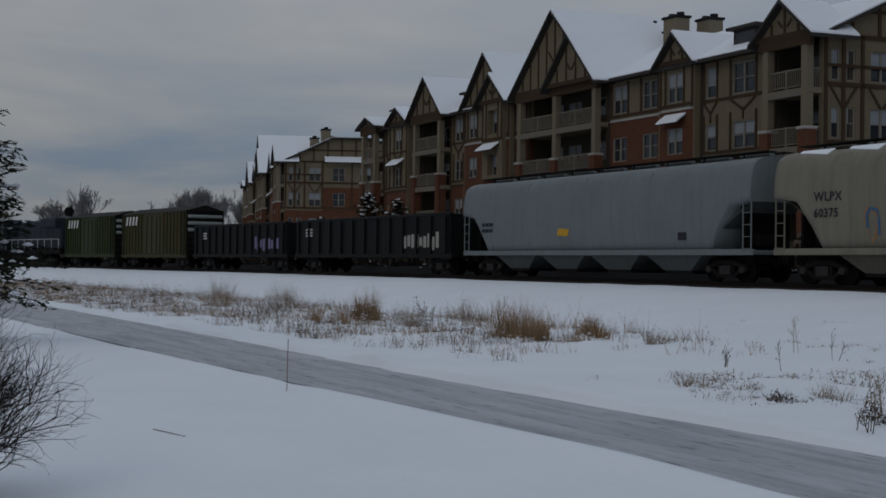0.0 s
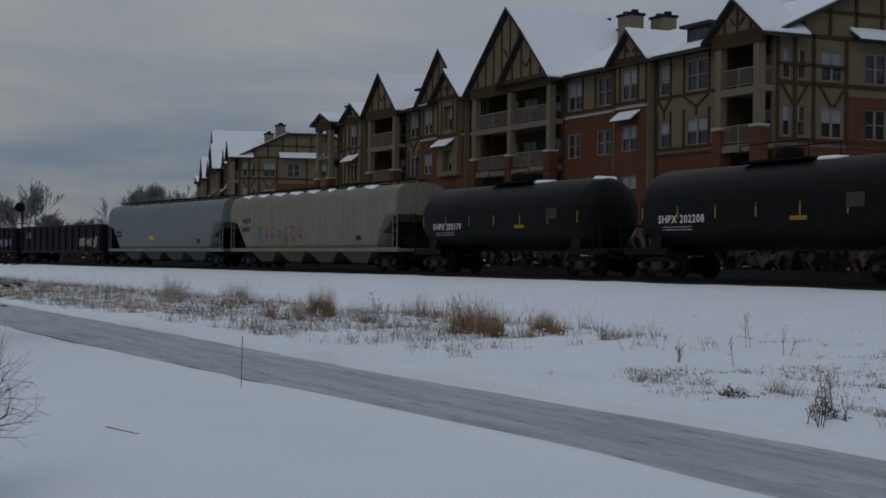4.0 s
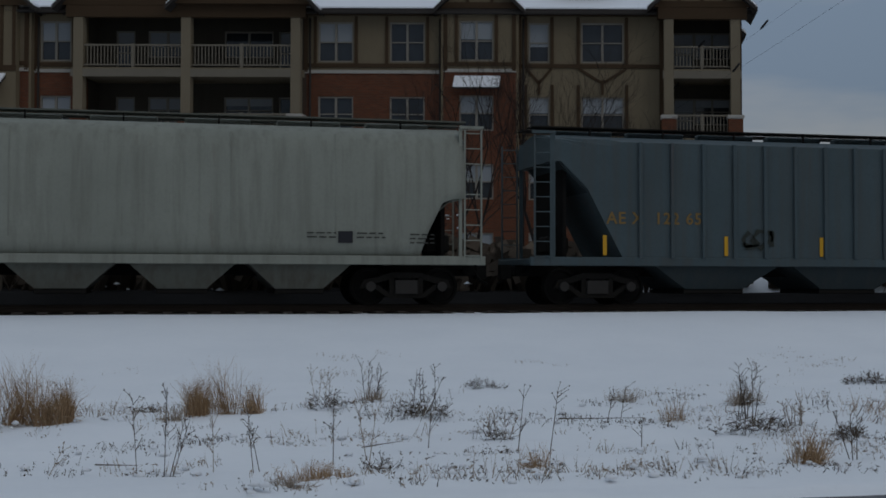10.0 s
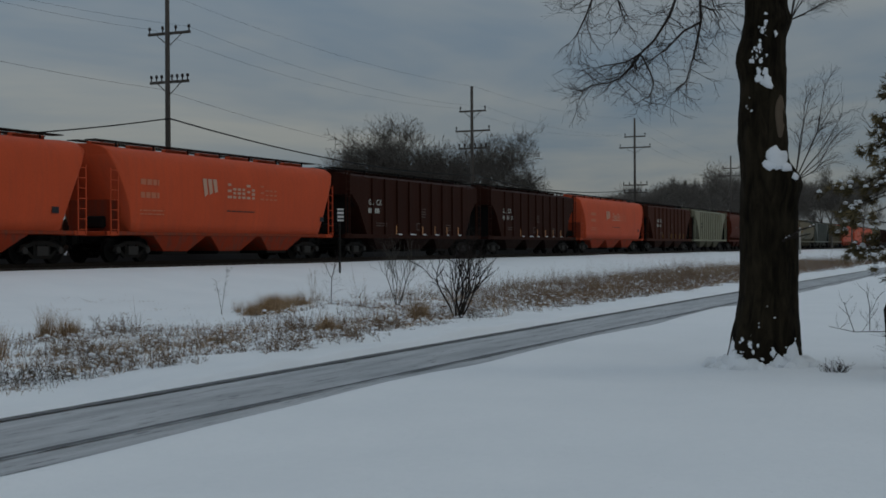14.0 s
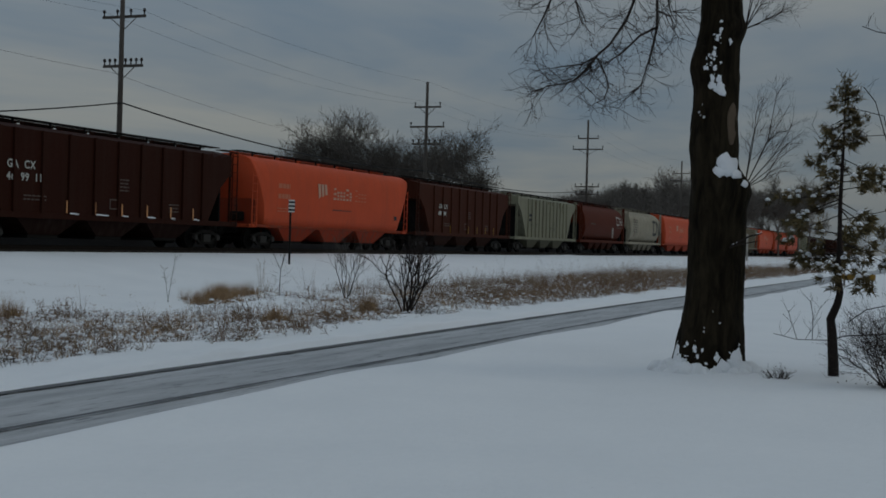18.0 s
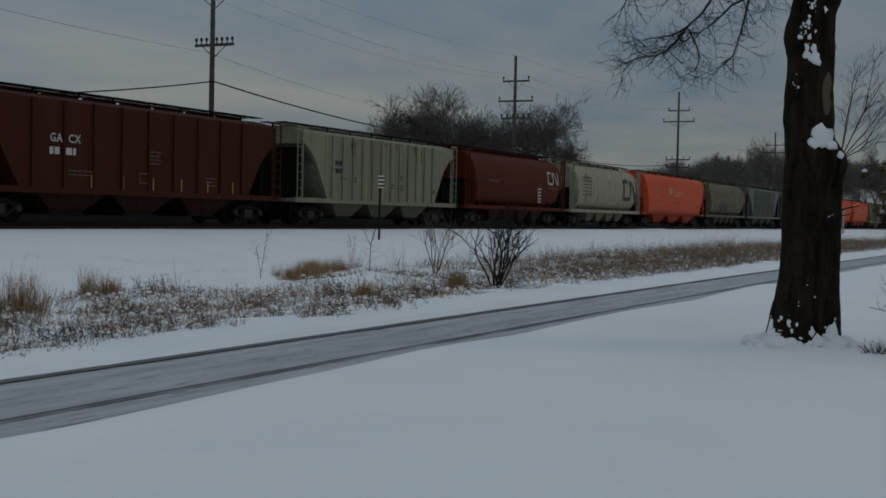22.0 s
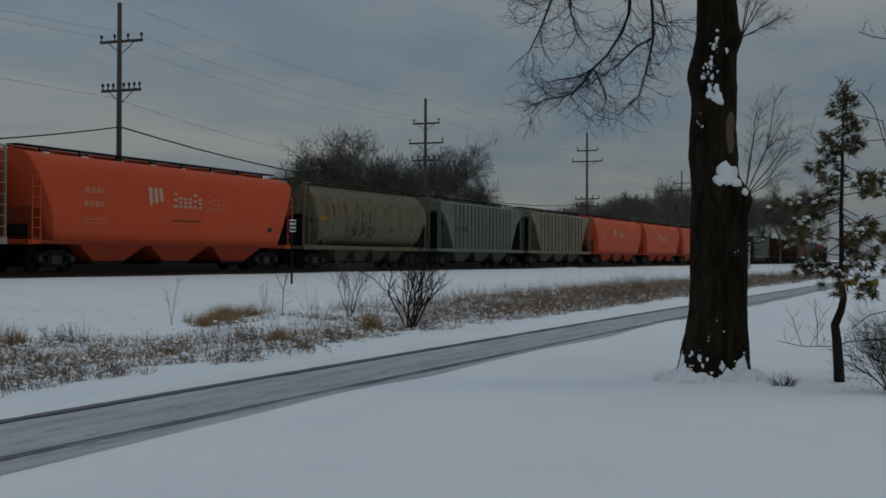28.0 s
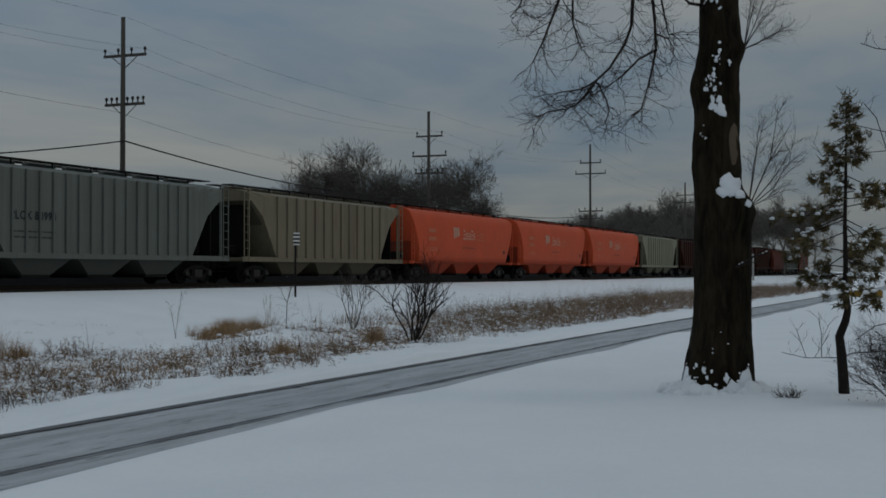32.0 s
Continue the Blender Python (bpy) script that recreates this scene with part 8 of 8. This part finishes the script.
# small tan tufts
for i, (x, y, h, w) in enumerate(((6.4, 11.7, 0.41, 0.36), (12.2, 18.9, 0.22, 0.4), (3.7, 11.7, 0.25, 0.38), (1.5, 11.3, 0.2, 0.38), (6.6, 15.4, 0.52, 0.22), (6.2, 11.4, 0.4, 0.4), (-34.1, 13.6, 0.65, 0.98), (-33.0, 13.9, 0.8, 0.95), (-25.2, 16.9, 0.61, 0.94), (-23.2, 15.5, 0.5, 0.87), (-9.4, 11.0, 0.29, 0.39), (1.4, 10.9, 0.22, 0.64), (-3.6, 11.3, 0.26, 0.32))):
    tuft("dry_tuft", x, y, h, w, 380 + i, "small tan dry tuft in the snow", TAN_GRASS, int(190 * w + 40), 0.5, 3, 0.4)
# low dark scrub
for i, (x, y, h, w) in enumerate(((7.1, 14.0, 0.45, 1.0), (8.0, 13.4, 0.31, 0.49), (11.7, 19.1, 0.3, 0.7), (10.1, 12.5, 0.2, 0.5), (10.4, 11.5, 0.28, 0.62), (11.2, 11.6, 0.22, 0.5), (12.4, 11.7, 0.34, 1.21), (12.8, 11.4, 0.38, 1.14), (14.8, 15.3, 0.4, 0.6), (14.8, 12.1, 0.43, 1.02), (2.3, 17.0, 0.38, 0.5), (3.4, 16.5, 0.45, 0.5), (3.8, 13.9, 0.29, 0.39), (2.1, 11.7, 0.12, 0.32), (5.2, 19.9, 0.23, 0.64), (7.3, 14.4, 0.29, 0.79), (8.1, 13.7, 0.21, 0.42), (8.5, 13.2, 0.14, 0.42), (7.4, 11.0, 0.15, 0.29), (11.6, 19.0, 0.28, 0.79), (-32.6, 14.4, 1.03, 0.95), (-11.6, 10.6, 0.15, 0.56), (-9.6, 10.1, 0.28, 0.31), (-12.1, 15.0, 0.34, 0.34), (-8.1, 15.2, 0.31, 1.07), (3.5, 16.2, 0.52, 0.66), (0.0, 17.6, 0.12, 0.5), (-4.6, 15.0, 0.15, 0.6))):
    scrub(x, y, h, w, 700 + i)
for i, (x, y, h, w) in enumerate(((19.0, 10.3, 0.34, 1.63), (16.9, 10.2, 0.31, 1.05), (23.2, 11.7, 0.4, 1.16), (19.3, 13.2, 0.42, 1.14), (17.7, 13.2, 0.44, 1.28), (16.3, 13.7, 0.47, 1.51), (20.5, 16.4, 0.47, 1.4), (28.7, 12.1, 0.62, 0.97), (14.6, 10.9, 0.34, 1.2), (13.4, 13.2, 0.4, 1.2), (21.5, 12.8, 0.4, 1.3))):
    scrub(x, y, h * 1.15, w, 740 + i, "low brown tangle of dry weeds beside the path", BRUSH, 1.4)
# rank brown brush where the path bends away
for i in range(20):
    x = 42.0 + i * 2.3
    tuft("brush_clump", x, 15.2 + 1.6 * math.sin(i * 2.1) + 0.02 * i, 0.40 + 0.45 * abs(math.sin(i * 1.3)) + (0.45 if 8 <= i <= 14 else 0.0), 1.9 + 1.0 * abs(math.sin(i * 0.9)), 800 + i, "rank reddish-brown dry brush beside the far path", (BRUSH, GREY_GRASS, TAN_GRASS, BRUSH, GREY_GRASS)[i % 5], 430, 0.6, 7, 0.8)
# single stalks
for i, (x, y, h, k) in enumerate(((-18.2, 16.9, 0.75, 2), (-16.9, 16.7, 0.6, 2), (-16.1, 14.7, 0.65, 1), (-10.1, 10.6, 0.5, 5), (-9.4, 9.65, 0.35, 5), (-11.6, 14.3, 0.55, 2), (-5.2, 14.0, 0.55, 1), (-3.7, 13.4, 0.85, 3), (-3.2, 12.7, 0.2, 2), (-4.3, 12.5, 0.8, 1), (-2.4, 12.2, 0.7, 1), (-1.9, 11.8, 0.75, 2), (-0.9, 12.0, 0.5, 1), (-0.1, 11.9, 0.85, 1), (0.25, 11.9, 0.9, 3), (0.6, 12.3, 0.7, 1), (1.0, 11.8, 0.75, 2), (1.7, 12.0, 0.85, 1), (2.1, 12.2, 0.7, 2), (2.9, 13.3, 0.6, 1), (3.55, 16.5, 0.75, 5), (2.46, 18.5, 0.5, 4), (3.2, 18.3, 0.6, 6), (3.7, 12.4, 0.75, 2), (3.9, 14.0, 0.4, 4), (5.7, 15.3, 0.55, 2), (7.5, 15.3, 0.75, 9), (7.9, 14.7, 0.4, 8), (6.9, 11.6, 0.75, 3), (5.2, 13.0, 0.5, 1), (6.1, 11.2, 0.3, 3), (13.9, 18.9, 0.9, 3), (9.85, 11.7, 0.75, 4), (15.6, 16.3, 0.95, 4), (15.3, 16.5, 0.4, 6), (25.5, 17.3, 1.3, 2), (38.5, 22.1, 0.9, 4), (-38.5, 9.7, 0.3, 3), (-28.2, 14.3, 0.8, 4), (-23.4, 11.1, 0.25, 4), (-16.8, 14.1, 0.3, 4), (-31.0, 15.5, 0.9, 4), (-30.0, 16.2, 0.8, 3), (-27.5, 15.9, 0.9, 3))):
    weed(x, y, h, 400 + i, "dark dry weed stalks standing in snow" if k > 1 else "single dry weed stalk in snow", None if i % 3 else GREY_GRASS, k)
mound = Mesher()
rng = random.Random(5)
for i in range(14):
    mound.lump((7.64 + rng.gauss(0, 0.08), 10.8 + rng.gauss(0, 0.06), ground_z(7.64, 10.8) + 0.03), rng.uniform(0.04, 0.09), rng, 0.9)
tagged(mound.part("earth_mound", DARK_WEED), "small dark earth mound in the snow", "mound", kind="stuff")
stickm = Mesher()
for i in range(7):
    stickm.bar((-11.95 + i * 0.09, 3.12 + i * 0.02 + rng.uniform(-0.01, 0.01), 0.0), (-11.83 + i * 0.09, 3.14 + i * 0.02, 0.015), 0.02, 0.014, 4)
tagged(stickm.part("lawn_stick", DARK_WEED), "dark stick lying half sunk in the snow", "stick")
log = Mesher()
for a, b in (((5.0, 15.25), (6.2, 15.4)), ((7.0, 14.7), (7.8, 15.2)), ((-0.5, 12.6), (-0.1, 12.4)), ((2.2, 13.4), (2.6, 13.2))):
    log.bar((*a, ground_z(*a) + 0.03), (*b, ground_z(*b) + 0.08), 0.009, 0.004, 4)
tagged(log.part("dead_twigs", DARK_WEED), "dead twigs lying on the snow", "twigs", kind="stuff")


def field_band(name, label, mat, seed, n, where, height, leafy=0.5, tall=0.0, snow=0.0):
    """Dry growth too fine to count, scattered by density over a stretch of the field."""
    rng = random.Random(seed)
    m, white = Mesher(), Mesher()
    k = 0
    tries = 0
    while k < n and tries < n * 8:
        tries += 1
        got = where(rng)
        if got is None:
            continue
        x, y, dens = got
        if 1.7 * noise.noise((x * 0.45, y * 0.6, seed)) + dens < 0.12 + rng.random() * 0.75:
            continue
        k += 1
        z = ground_z(x, y)
        clump = 0.55 + 0.9 * max(0.0, 0.5 + noise.noise((x * 0.55, y * 0.8, seed % 3 + 0.5)))
        h = height * rng.uniform(0.3, 1.0) * clump * (1.8 if rng.random() < tall else 1.0)
        if rng.random() < snow:
            white.blob((x + rng.gauss(0, 0.1), y + rng.gauss(0, 0.1), z + rng.uniform(0.0, 0.45) * h), rng.uniform(0.018, 0.06), rng, 0.6)
        for b in range(6):
            p = Vector((x + rng.gauss(0, 0.10), y + rng.gauss(0, 0.08), z - 0.02))
            e = p + Vector((rng.gauss(0, 0.5), rng.gauss(0, 0.4), 1)).normalized() * h * rng.uniform(0.5, 1.0)
            w = Vector((rng.uniform(0.4, 1), rng.uniform(-1, 1), 0)).normalized() * rng.uniform(0.003, 0.007)
            m.face(p - w, p + w, e)
            if rng.random() < leafy:
                c = p.lerp(e, rng.uniform(0.5, 1.0))
                l = Vector((rng.uniform(-1, 1), rng.uniform(-1, 1), rng.uniform(-0.4, 0.8))).normalized() * rng.uniform(0.008, 0.028)
                m.face(c - l, c + l.orthogonal() * 0.5, c + l)
    if snow:
        tagged(white.part("caught_snow", SNOW_PLAIN, smooth=True), "small heaps of snow caught in dry growth", "snow", kind="stuff")
    return tagged(m.part(name, mat), label, "dry grass", kind="stuff")


def east_edge(rng):
    x = rng.uniform(9, 62)
    y = rng.uniform(10.8, 16.0 if x > 20 else 16.8)
    return x, y, 0.55 - 0.11 * abs(y - 12.7)


def east_far(rng):
    x = rng.uniform(34, 130)
    y = rng.uniform(10.8, 18.5)
    return x, y, 0.75 - 0.06 * abs(y - 14)


def west_band(rng):
    x = rng.uniform(-95, -18)
    return x, path_y(x) + rng.uniform(3.2, 11.5), 0.45 if x < -27 else 0.45 - 0.09 * (x + 27)


def middle(rng):
    x = rng.uniform(-16, 12)
    return x, rng.uniform(10.2, 18.5), 0.12


def upper(rng):
    x = rng.uniform(-30, 30)
    return x, rng.uniform(18.0, 24.0), -0.12


field_band("field_grass", "low dry grass and weeds through the snow", BRUSH, 51, 3600, east_edge, 0.36, 0.9, 0.05, 0.8)
field_band("field_grass", "tan dry grass in the field by the path", TAN_GRASS, 52, 2200, east_edge, 0.34, 0.8, 0.0, 0.2)
field_band("field_grass", "brown dry brush beside the far path", BRUSH, 53, 4600, east_far, 0.75, 0.9, 0.0, 0.1)
field_band("field_grass", "grey dry brush beside the far path", BRUSH, 54, 4200, east_far, 0.85, 0.9, 0.15, 0.25)
field_band("field_grass", "grey dry weeds below the embankment", BRUSH, 55, 2800, west_band, 0.42, 0.9, 0.3, 0.35)
field_band("field_grass", "tan dry grass below the embankment", TAN_GRASS, 56, 2600, west_band, 0.5, 0.8, 0.1, 0.2)
field_band("field_grass", "dark weeds below the embankment", DARK_WEED, 57, 1500, west_band, 0.5, 0.8, 0.2)
field_band("field_grass", "sparse dry weeds through the snow", GREY_GRASS, 58, 900, middle, 0.20, 0.9, 0.1, 0.4)
field_band("field_grass", "sparse dark weeds through the snow", DARK_WEED, 59, 800, middle, 0.13, 1.0, 0.05, 0.3)
field_band("field_grass", "thin grass tips on the snowy slope", GREY_GRASS, 60, 350, upper, 0.12, 0.5)
field_band("field_grass", "dark leaves and weeds beside the path", DARK_WEED, 61, 1700, east_edge, 0.24, 1.0, 0.0, 0.2)


# ---- what moves ----
def motions():
    """The train rolls west along the track."""
    for car, s in cars:
        walk(car, [(t, on_track(s - d)) for t, d in RUN])


motions()
